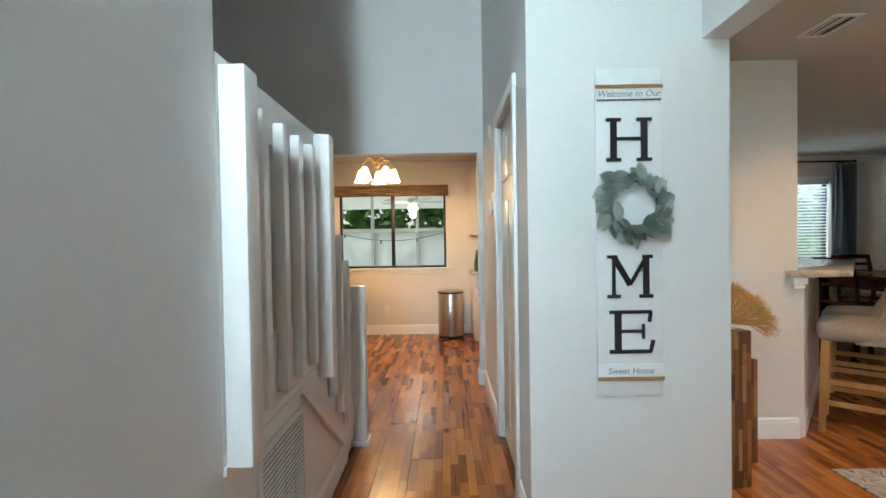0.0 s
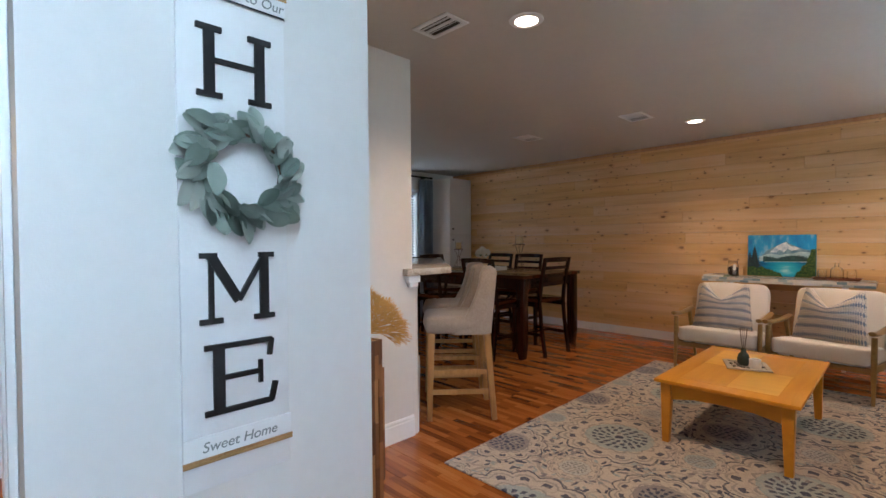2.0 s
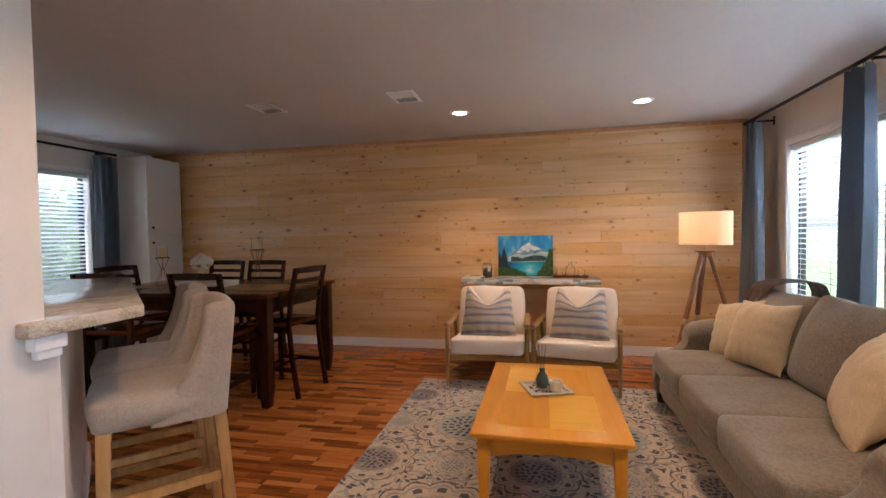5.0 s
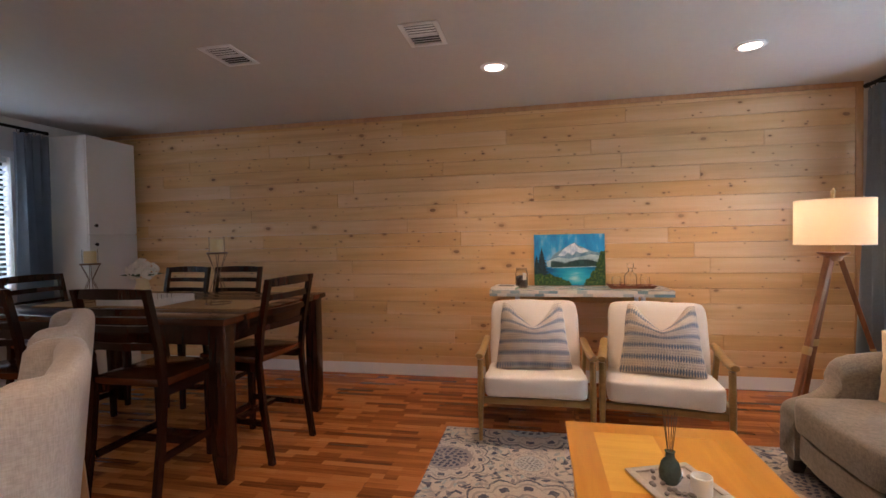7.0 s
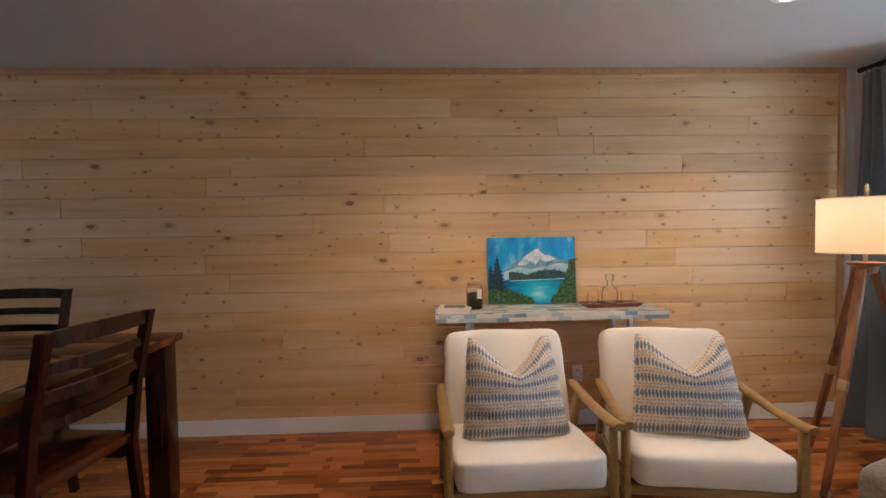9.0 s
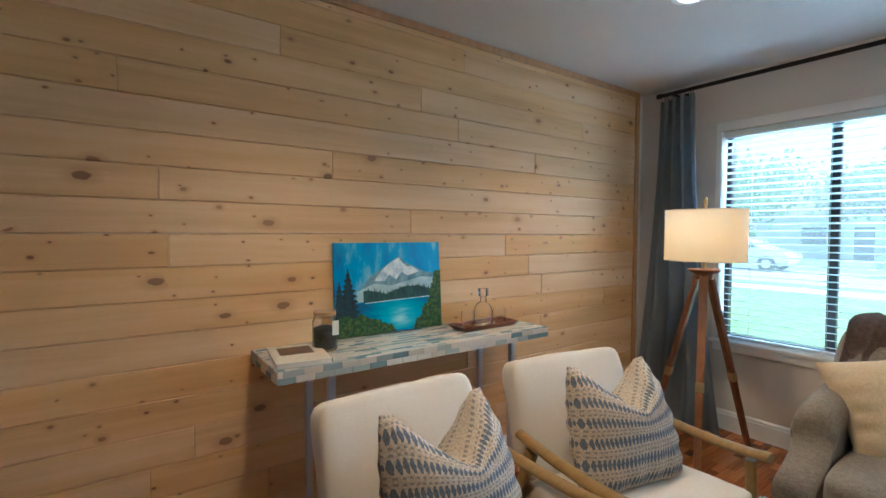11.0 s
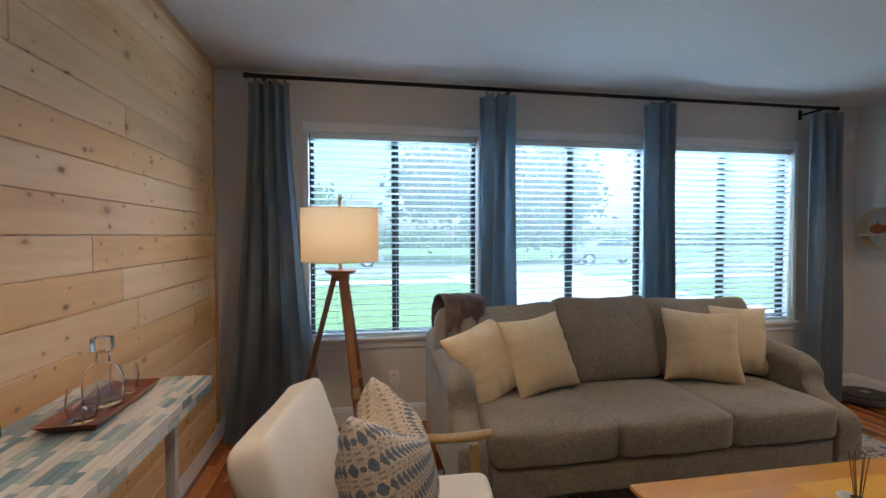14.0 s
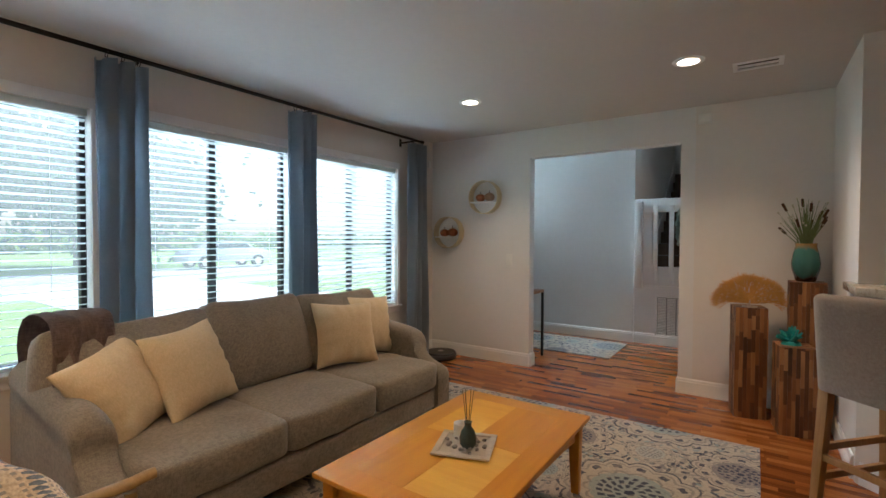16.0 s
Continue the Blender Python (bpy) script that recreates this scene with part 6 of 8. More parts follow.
part("cover", box(new_box((-0.103, -0.138, 0.0165), (0.103, 0.138, 0.018)), (-0.103, -0.138, 0.0), (0.103, 0.138, 0.0018)), COVER, book)
part("cover_picture", new_box((-0.06, -0.10, 0.0181), (0.07, 0.02, 0.0186)), material("brown_print", (0.10, 0.06, 0.04), 0.4, var=0.4, scale=30), book)
part("spine", new_box((-0.1045, -0.138, 0.0), (-0.1032, 0.138, 0.018)), GREEN, book)
stray = thing("serving_tray", "small reddish wooden tray holding a decanter and glasses", "tray", at(6.54, 1.30, CZ + 0.0006))
REDWOOD = wood("reddish_tray_wood", (0.14, 0.035, 0.015), (0.28, 0.085, 0.03), 0.3, (30, 3, 30), coat=0.3)
bm = bmesh.new()
lo_r = [(-0.055, -0.16), (0.055, -0.16), (0.055, 0.16), (-0.055, 0.16)]
hi_r = [(-0.072, -0.19), (0.072, -0.19), (0.072, 0.19), (-0.072, 0.19)]
v0, v1 = [bm.verts.new((x, y, 0)) for x, y in lo_r], [bm.verts.new((x, y, 0.025)) for x, y in hi_r]
v2, v3 = [bm.verts.new((x * 0.93, y * 0.97, 0.025)) for x, y in hi_r], [bm.verts.new((x * 0.97, y * 0.98, 0.008)) for x, y in lo_r]
bm.faces.new(v0), bm.faces.new(v3)
for a, b in ((v0, v1), (v1, v2), (v2, v3)):
    for k in range(4):
        bm.faces.new((a[k], a[(k + 1) % 4], b[(k + 1) % 4], b[k]))
part("tray_body", bm, REDWOOD, stray, smooth=None)
dec = thing("decanter", "square clear glass decanter with a block stopper", "decanter", at(6.545, 1.30, CZ + 0.0092))
part("bottle", lathe(bmesh.new(), ((0.045, 0), (0.05, 0.004), (0.05, 0.08), (0.042, 0.105), (0.018, 0.125), (0.016, 0.15), (0.022, 0.155), (0.018, 0.155), (0.012, 0.15), (0.013, 0.127), (0.037, 0.103), (0.045, 0.08), (0.045, 0.015)), 24), CLEAR, dec)
part("stopper", new_box((-0.022, -0.022, 0.156), (0.022, 0.022, 0.196), 0.004), CLEAR, dec)
for dy in (0.11, -0.11):
    g = thing("whisky_glass", "short clear tumbler on the wooden tray", "glass", at(6.54, 1.30 + dy, CZ + 0.0092), "whisky glasses")
    part("tumbler", lathe(bmesh.new(), ((0.028, 0), (0.03, 0.003), (0.037, 0.045), (0.033, 0.085), (0.031, 0.085), (0.035, 0.045), (0.027, 0.012)), 24), CLEAR, g)

# ---- curtains, ceiling fittings, wall shelves ----
def curtain(cx, top_w, bottom_w, y, z0, z1, label, folds=5, skew=0.0, group="front curtains", deep=0.062):
    c = thing("curtain", label, "curtain", group=group)
    bm = bmesh.new()
    nx, nz = folds * 10, 16
    rows = []
    for j in range(nz + 1):
        f = j / nz
        row = []
        wide = top_w + (bottom_w - top_w) * (1 - f) ** 1.6
        for i in range(nx + 1):
            u = i / nx
            ph = 2 * math.pi * folds * u
            amp = (deep + 0.010 * math.sin(3.1 * u + cx)) * (1.05 - 0.15 * f)
            drift = 0.9 * math.sin(1.7 * (1 - f) + 2.3 * u + cx) * (1 - f)
            x = cx + skew * (1 - f) ** 1.6 + (u - 0.5) * wide + 0.010 * math.sin(ph * 2 + 2 * f) * f
            yy = y + amp * math.sin(ph + drift) + 0.010 * math.sin(2 * ph + 1.3 * cx) * f + 0.010 * math.sin(5 * f + 7 * u)
            row.append(bm.verts.new((x, yy, z0 + (z1 - z0) * f)))
        rows.append(row)
    for a, b in zip(rows, rows[1:]):
        for k in range(nx):
            bm.faces.new((a[k], a[k + 1], b[k + 1], b[k]))
    bmesh.ops.solidify(bm, geom=bm.faces[:], thickness=0.003)
    part("cloth", bm, BLUE_CLOTH, c, smooth=80)
    for k in range(folds):
        x = cx - top_w / 2 + top_w * (k + 0.5) / folds
        part("clip_ring", tube(bmesh.new(), [(x, y + 0.019 * math.cos(a), z1 + 0.02 + 0.019 * math.sin(a)) for a in [q * math.pi / 6 for q in range(13)]], 0.0022, 6, False), BLACK_METAL, c)
        part("clip", new_box((x - 0.005, y - 0.006, z1 - 0.015), (x + 0.005, y + 0.006, z1 + 0.004), 0.001), STEEL, c)
    return c


CY = -0.335
BLUE_LABEL = "slate-blue curtain panel hanging from a dark rod beside a window"
curtain(6.375, 0.24, 0.66, CY, 0.012, 2.305, BLUE_LABEL, 4, -0.012, deep=0.042)
curtain(4.88, 0.24, 0.31, CY, 0.012, 2.305, BLUE_LABEL, 3)
curtain(3.64, 0.21, 0.28, CY, 0.012, 2.305, BLUE_LABEL, 3)
curtain(2.17, 0.23, 0.29, CY, 0.012, 2.305, BLUE_LABEL, 3)
rod = thing("curtain_rod", "dark bronze curtain rod across the three front windows", "curtain rod")
part("rod", tube(bmesh.new(), [(2.10, CY, 2.345), (6.50, CY, 2.345)], 0.0135, 14), BLACK_METAL, rod)
for x, s in ((2.10, -1), (6.50, 1)):
    part("finial", lathe(bmesh.new(), ((0.017, 0), (0.018, 0.03), (0.012, 0.034)), 16), BLACK_METAL, rod).matrix_basis = pose(x, CY, 2.345, 0, 90 * s, 0)
for x in (6.42, 4.80, 3.55, 2.2):
    bm = bmesh.new()
    box(bm, (x - 0.008, S_Y + 0.001, 2.33), (x + 0.008, CY - 0.014, 2.345))
    box(bm, (x - 0.015, S_Y + 0.001, 2.30), (x + 0.015, S_Y + 0.007, 2.38))
    part("bracket", bm, BLACK_METAL, rod)

DY = 6.50
curtain(5.92, 0.26, 0.30, DY, 0.012, 2.29, "slate-blue curtain panel beside the dining window", 4, group="dining curtains", deep=0.045)
rod2 = thing("curtain_rod", "dark bronze curtain rod above the dining window", "curtain rod")
part("rod", tube(bmesh.new(), [(4.0, DY, 2.33), (6.04, DY, 2.33)], 0.0135, 14), BLACK_METAL, rod2)
part("finial", lathe(bmesh.new(), ((0.017, 0), (0.018, 0.03), (0.012, 0.034)), 16), BLACK_METAL, rod2).matrix_basis = pose(6.04, DY, 2.33, 0, 90, 0)
for x in (5.95, 4.2):
    part("bracket", box(new_box((x - 0.008, DY + 0.014, 2.32), (x + 0.008, N_Y - 0.001, 2.335)), (x - 0.015, N_Y - 0.007, 2.29), (x + 0.015, N_Y - 0.001, 2.37)), BLACK_METAL, rod2)

LENS = material("glowing_downlight_lens", (0.9, 0.85, 0.75), 0.5, var=0, emit=(1.0, 0.80, 0.56), emit_strength=9.0)
for lx, ly in DOWNLIGHTS:
    d = thing("downlight", "lit recessed ceiling downlight with a white rim", "downlight", at(lx, ly, 0), "recessed downlights")
    part("rim", lathe(bmesh.new(), ((0.062, 2.4395), (0.062, 2.432), (0.088, 2.434), (0.092, 2.4395)), 32), TRIM, d)
    part("lens", lathe(bmesh.new(), ((0.0605, 2.4395), (0.0605, 2.436), (0.0, 2.435)), 32), LENS, d, "warm glowing lens")
# near-black sheet behind the slats, painted as the shade in the vent
SLOT_SHADE = material("vent_slot_shade", (0.05, 0.05, 0.05), 0.8, var=0.1)


def register(x, y, sx, sy, turn, label):
    v = thing("ceiling_vent", label, "vent", at(x, y, H, turn), "ceiling vents")
    hx, hy = sx / 2, sy / 2
    bm = bmesh.new()
    box(bm, (-hx, -hy, -0.008), (hx, -hy + 0.028, -0.0005), 0.002)
    box(bm, (-hx, hy - 0.028, -0.008), (hx, hy, -0.0005), 0.002)
    box(bm, (-hx, -hy + 0.028, -0.008), (-hx + 0.028, hy - 0.028, -0.0005), 0.002)
    box(bm, (hx - 0.028, -hy + 0.028, -0.008), (hx, hy - 0.028, -0.0005), 0.002)
    part("frame", bm, TRIM, v)
    part("backing", new_box((-hx + 0.028, -hy + 0.028, -0.0020), (hx - 0.028, hy - 0.028, -0.0005)), SLOT_SHADE, v)
    n = int((sx - 0.056) / 0.030)
    s = None
    for k in range(n):
        s = part("slat", new_box((-0.0045, -hy + 0.029, -0.0007), (0.0045, hy - 0.029, 0.0007)), TRIM, v, smooth=None) if k == 0 else new("slat", s.data)
        s.parent = v
        s.matrix_basis = pose(-hx + 0.043 + 0.030 * k, 0, -0.0075, 0, 48 if k < n / 2 else -48, 0)
    part("divider", new_box((-0.005, -hy + 0.029, -0.010), (0.005, hy - 0.029, -0.003)), TRIM, v)


register(2.47, 2.61, 0.17, 0.27, 0, "white louvred ceiling register in the living room")
register(5.12, 2.65, 0.30, 0.22, 0, "white louvred ceiling register in the living room")
register(5.12, 3.88, 0.30, 0.22, 0, "white louvred ceiling register above the dining table")

GOLD = material("brushed_gold_metal", (0.66, 0.55, 0.34), 0.4, 0.6, var=0.06)
RUST = material("rust_orange_ceramic", (0.30, 0.09, 0.025), 0.5, var=0.2, scale=20)
TAN = material("tan_ceramic", (0.35, 0.22, 0.14), 0.5, var=0.2, scale=20)
for y, z, r in ((0.192, 1.768, 0.178), (-0.275, 1.392, 0.176)):
    sh = thing("round_shelf", "round gold metal wall shelf with a white board and small pumpkins", "shelf", at(W_X, y, z), "round wall shelves")
    bm = bmesh.new()
    n = 48
    rr = [[bm.verts.new((x, q * math.cos(2 * math.pi * k / n), q * math.sin(2 * math.pi * k / n))) for k in range(n)] for x, q in ((0.001, r), (0.10, r), (0.10, r - 0.005), (0.001, r - 0.005))]
    for j in range(4):
        a, b = rr[j], rr[(j + 1) % 4]
        for k in range(n):
            bm.faces.new((a[k], a[(k + 1) % n], b[(k + 1) % n], b[k]))
    part("hoop", bm, GOLD, sh, smooth=50)
    w = math.sqrt((r - 0.006) ** 2 - 0.05 ** 2) - 0.001
    part("board", new_box((0.002, -w, -0.058), (0.098, w, -0.045), 0.002), SIGN_WHITE, sh)
    for dy, s, mt in ((-0.055, 1.45, RUST), (0.055, 1.6, TAN if y > 0 else RUST)):
        pk = thing("pumpkin", "small ceramic pumpkin standing on the round shelf", "ornament", at(W_X + 0.05, y + dy, z - 0.0448), "small pumpkins")
        bm = bmesh.new()
        bmesh.ops.create_uvsphere(bm, u_segments=32, v_segments=14, radius=0.034 * s)
        for v in bm.verts:
            a = math.atan2(v.co.y, v.co.x)
            q = 1 + 0.09 * math.cos(8 * a)
            v.co = (v.co.x * q, v.co.y * q, v.co.z * 0.85 + 0.034 * s * 0.85)
        part("fruit", bm, mt, pk)
        part("stalk", tube(bmesh.new(), [(0, 0, 0.052 * s), (0.004, 0, 0.075 * s)], 0.004, 8), TWIG, pk)

vac = thing("robot_vacuum", "round black robot vacuum on the floor under the curtain", "vacuum", at(1.86, -0.24, 0.0008))
part("body", lathe(bmesh.new(), ((0.16, 0.01), (0.168, 0.02), (0.168, 0.07), (0.16, 0.082), (0.0, 0.085)), 40), BLACK_PLASTIC, vac)
part("bumper", lathe(bmesh.new(), ((0.169, 0.025), (0.174, 0.03), (0.174, 0.06), (0.169, 0.065)), 40), material("grey_plastic", (0.08, 0.08, 0.085), 0.4, var=0.1), vac)
part("button", lathe(bmesh.new(), ((0.03, 0.0855), (0.03, 0.089), (0.0, 0.089)), 20), STEEL, vac)

# pedestals of wood staves, with vase, sea fan and coral
STAVE = wood("mixed_reclaimed_wood", (0.07, 0.028, 0.012), (0.34, 0.17, 0.07), 0.45, (25, 25, 4), contrast=1.0)
STAVE_JOIN = Nodes("mixed_reclaimed_staves", 0.45)
_g = STAVE_JOIN.n.new("ShaderNodeNewGeometry")
_n = STAVE_JOIN.add("ShaderNodeTexNoise", Scale=1.0, Detail=4.0)
STAVE_JOIN.l.new(STAVE_JOIN.coords("Object", (60, 60, 5)), _n.inputs["Vector"])
_f = STAVE_JOIN.math("ADD", STAVE_JOIN.math("MULTIPLY", _g.outputs["Random Per Island"], 0.7), STAVE_JOIN.math("MULTIPLY", _n.outputs[0], 0.4))
STAVE_JOIN.bump(_n.outputs[0], 0.3, 0.002)
STAVE_JOIN = STAVE_JOIN.base(STAVE_JOIN.ramp(_f, ((0.15, (0.045, 0.018, 0.008)), (0.45, (0.15, 0.057, 0.019)), (0.75, (0.30, 0.13, 0.042)), (1.0, (0.46, 0.26, 0.10)))))


def pedestal(x, y, half, h, turn, seed):
    p = thing("pedestal", "square pedestal of stacked reclaimed wood staves", "pedestal", at(x, y, 0, turn), "wooden pedestals")
    part("core", new_box((-half + 0.006, -half + 0.006, 0), (half - 0.006, half - 0.006, h - 0.012)), STAVE, p)
    r = random.Random(seed)
    nn = round(2 * half / 0.024)
    sw_ = 2 * half / nn
    for side in range(4):
        bm = bmesh.new()
        for i in range(nn):
            z = -r.random() * 0.2
            while z < h:
                long = r.uniform(0.10, 0.30)
                a, b = max(z, 0.0), min(z + long, h)
                z += long
                if b - a < 0.01:
                    continue
                o = half + r.uniform(-0.002, 0.003)
                box(bm, (-half + sw_ * i + 0.0004, -o, a + 0.0004), (-half + sw_ * (i + 1) - 0.0004, -half + 0.0055, b - 0.0004))
        f = part("stave_face", bm, STAVE_JOIN, p, smooth=None)
        f["kind"] = "stuff"
        f.matrix_basis = pose(0, 0, 0, 0, 0, 90 * side)
    bm = bmesh.new()
    for i in range(nn):
        box(bm, (-half + sw_ * i + 0.0004, -half + 0.001, h - 0.0118), (-half + sw_ * (i + 1) - 0.0004, half - 0.001, h + r.uniform(-0.001, 0.001)))
    part("top_staves", bm, STAVE_JOIN, p, smooth=None)["kind"] = "stuff"


pedestal(1.85, 2.580, 0.102, 0.82, 12, 1)
pedestal(2.06, 2.848, 0.104, 0.60, 10, 2)
pedestal(1.765, 2.93, 0.105, 1.02, 1, 3)
GLAZE = Nodes("teal_drip_glaze", 0.15)
_s = GLAZE.n.new("ShaderNodeSeparateXYZ")
GLAZE.l.new(GLAZE.coords("Object"), _s.inputs[0])
_n = GLAZE.add("ShaderNodeTexNoise", Scale=18.0, Detail=3.0)
GLAZE.l.new(GLAZE.coords("Object", (1, 1, 0.3)), _n.inputs["Vector"])
_h = GLAZE.math("ADD", GLAZE.math("DIVIDE", _s.outputs[2], 0.32), GLAZE.math("MULTIPLY", GLAZE.math("SUBTRACT", _n.outputs[0], 0.5), 0.35))
GLAZE.b.inputs["Coat Weight"].default_value = 0.5
GLAZE = GLAZE.base(GLAZE.ramp(_h, ((0.10, (0.03, 0.012, 0.008)), (0.2, (0.015, 0.06, 0.05)), (0.5, (0.035, 0.135, 0.11)), (0.78, (0.07, 0.20, 0.16)), (0.90, (0.32, 0.20, 0.07)), (1.0, (0.36, 0.22, 0.08)))))
vase = thing("vase", "tall teal glazed vase with cattails and grasses on a pedestal", "vase", at(1.765, 2.92, 1.0215) @ Matrix.Scale(0.88, 4))
part("body", lathe(bmesh.new(), ((0.06, 0), (0.07, 0.01), (0.095, 0.10), (0.10, 0.15), (0.088, 0.23), (0.072, 0.29), (0.076, 0.315), (0.07, 0.315), (0.064, 0.28)), 36), GLAZE, vase)
STEMGREEN = material("dried_green_stem", (0.15, 0.20, 0.08), 0.8, var=0.3, scale=30)
CATTAIL = material("brown_cattail", (0.09, 0.045, 0.025), 0.9, var=0.2)
PALEBUD = material("pale_buds", (0.55, 0.52, 0.40), 0.8, var=0.2)
vr = random.Random(17)
for k in range(84):
    a, sp, hgt = vr.uniform(0, 6.28), vr.uniform(0.02, 0.20), vr.uniform(0.42, 0.68)
    tip = Vector((min(sp * math.cos(a), 0.2), min(sp * math.sin(a), 0.13), hgt))
    if tip.x < -0.11:
        tip.x = -0.11
    pts = [(0.02 * math.cos(a), 0.02 * math.sin(a), 0.2), (tip.x * 0.35, tip.y * 0.35, 0.2 + 0.5 * (hgt - 0.2)), tuple(tip)]
    part("stem", tube(bmesh.new(), pts, (0.003, 0.0035, 0.0012), 5), STEMGREEN, vase)
    if k % 7 == 0:
        d = (Vector(pts[2]) - Vector(pts[1])).normalized()
        part("cattail", tube(bmesh.new(), [tip - d * 0.05, tip - d * 0.045, tip + d * 0.02, tip + d * 0.025], (0.004, 0.010, 0.010, 0.004), 10), CATTAIL, vase)
    elif k % 3 == 0:
        bm = bmesh.new()
        bmesh.ops.create_icosphere(bm, subdivisions=1, radius=0.009, matrix=Matrix.Translation(tip))
        part("bud", bm, PALEBUD, vase)
fanmat = material("golden_sea_fan", (0.66, 0.36, 0.09), 0.8, var=0.2, scale=20)
fan_ = thing("sea_fan", "golden dried sea fan on a small stand on a pedestal", "ornament", at(1.89, 2.585, 0.8215, 112))
part("stand", lathe(bmesh.new(), ((0.05, 0), (0.05, 0.006), (0.006, 0.012), (0.006, 0.05)), 20), STEEL, fan_)
bm = bmesh.new()
fr = random.Random(9)


def grow(p, way, length, rad, depth):
    q = p + way * length
    tube(bm, [p, p.lerp(q, 0.5) + Vector((0, fr.uniform(-0.004, 0.004), 0)), q], (rad, rad * 0.9, rad * 0.75), 5)
    if depth == 0:
        return
    for s in (-1, 0.1, 1):
        a = s * fr.uniform(0.16, 0.40)
        w = Vector((way.x * math.cos(a) + way.z * math.sin(a), fr.uniform(-0.25, 0.25), way.z * math.cos(a) - way.x * math.sin(a))).normalized()
        grow(q, w, length * fr.uniform(0.80, 1.0), rad * 0.74, depth - 1)


for k in range(13):
    a = radians(-84 + 168 * k / 12)
    grow(Vector((0, 0, 0.045)), Vector((math.sin(a), 0, math.cos(a))), 0.053, 0.0052, 4)
for k in range(90):
    a, long = radians(fr.uniform(-86, 86)), fr.uniform(0.11, 0.205)
    way, bend = Vector((math.sin(a), fr.uniform(-0.10, 0.10), math.cos(a))), fr.uniform(-0.012, 0.012)
    tube(bm, [Vector((0, 0, 0.03)), Vector((bend * math.cos(a), 0, 0.03 - bend * math.sin(a))) + way * long * 0.55, Vector((0, 0, 0.03)) + way * long], (0.0030, 0.0026, 0.0014), 5)
part("fan", bm, fanmat, fan_, "branching golden fan").scale = (1.12, 1.0, 0.88)
tealmat = material("turquoise_resin_coral", (0.03, 0.30, 0.30), 0.35, var=0.2, scale=20)
coral = thing("coral_ornament", "turquoise branching coral ornament on the lowest pedestal", "ornament", at(2.05, 2.83, 0.6012))
bm = bmesh.new()
for k in range(26):
    a, el = fr.uniform(0, 6.28), fr.uniform(0.25, 1.4)
    w = Vector((math.cos(a) * math.cos(el), math.sin(a) * math.cos(el), math.sin(el)))
    l = fr.uniform(0.06, 0.11)
    tube(bm, [Vector((0, 0, 0.02)), w * l * 0.6 + Vector((0, 0, 0.02)), w * l + Vector((0, 0, 0.03))], (0.014, 0.011, 0.006), 7)
    w2 = (w + Vector((fr.uniform(-1, 1), fr.uniform(-1, 1), 0.4)) * 0.6).normalized()
    tube(bm, [w * l * 0.6 + Vector((0, 0, 0.02)), w * l * 0.6 + w2 * 0.04 + Vector((0, 0, 0.02))], (0.008, 0.005), 6)
lathe(bm, ((0.06, 0.0), (0.05, 0.02), (0.01, 0.03)), 16)
part("coral", bm, tealmat, coral)

# ---- breakfast bar and dining room ----
D = Vector((0.669, 0.743, 0))          # along the bar
BN = Vector((0.743, -0.669, 0))        # from the bar towards its stools
P0 = Vector((2.70, 3.10, 0))
BAR_L = 1.55
P1 = P0 + D * BAR_L
back = -BN * 0.115
hwall = prism(bmesh.new(), [tuple(p[:2]) for p in (Vector((2.661, 3.0845, 0)), P0 + Vector((0, -0.0155, 0)), P1, P1 + back, P0 + back * 0.9 + Vector((-0.02, 0.03, 0)), Vector((2.661, 3.2, 0)))], -0.01, 1.045)
solid("wall_bar", hwall, WALL, "off-white half-height wall under the breakfast bar", "wall", kind="structure", smooth=None)
run_board("baseboard", (P0 + D * 0.01)[:2], P1[:2], BASE_PROFILE, TRIM, BN[:2], "white moulded wooden baseboard along the bar wall", "baseboard")
corb = thing("corbel", "small white moulded corbel under the bar counter", "corbel")
part("block", box(new_box((2.60, 3.045, 1.0), (2.70, 3.0835, 1.0445), 0.006), (2.615, 3.055, 0.972), (2.69, 3.0835, 0.9998), 0.006), TRIM, corb)
STONE = Nodes("veined_beige_granite", 0.15)
_v = STONE.add("ShaderNodeTexNoise", Scale=1.0, Detail=8.0, Roughness=0.7, Distortion=2.0)
STONE.l.new(STONE.coords("Object", (5, 9, 5)), _v.inputs["Vector"])
_q = STONE.add("ShaderNodeTexVoronoi", Scale=160.0)
STONE.l.new(STONE.coords("Object"), _q.inputs["Vector"])
_f = STONE.math("ADD", _v.outputs[0], STONE.math("MULTIPLY", STONE.math("SUBTRACT", _q.outputs["Distance"], 0.4), 0.16))
STONE = STONE.base(STONE.ramp(_f, ((0.30, (0.16, 0.11, 0.08)), (0.45, (0.42, 0.36, 0.28)), (0.58, (0.60, 0.55, 0.46)), (0.72, (0.46, 0.42, 0.36)))))
counter_bm = bmesh.new()
prism(counter_bm, [(2.575, 3.03), (2.97, 3.03), (4.02, 4.20), (3.75, 4.62), (3.35, 4.45), (2.52, 3.50), (2.50, 3.2005), (2.662, 3.2005), (2.662, 3.083), (2.575, 3.083)], 1.0455, 1.09, 0.006)
solid("bar_counter", counter_bm, STONE, "beige granite breakfast-bar counter with a rough edge on a half wall", "counter", smooth=30)


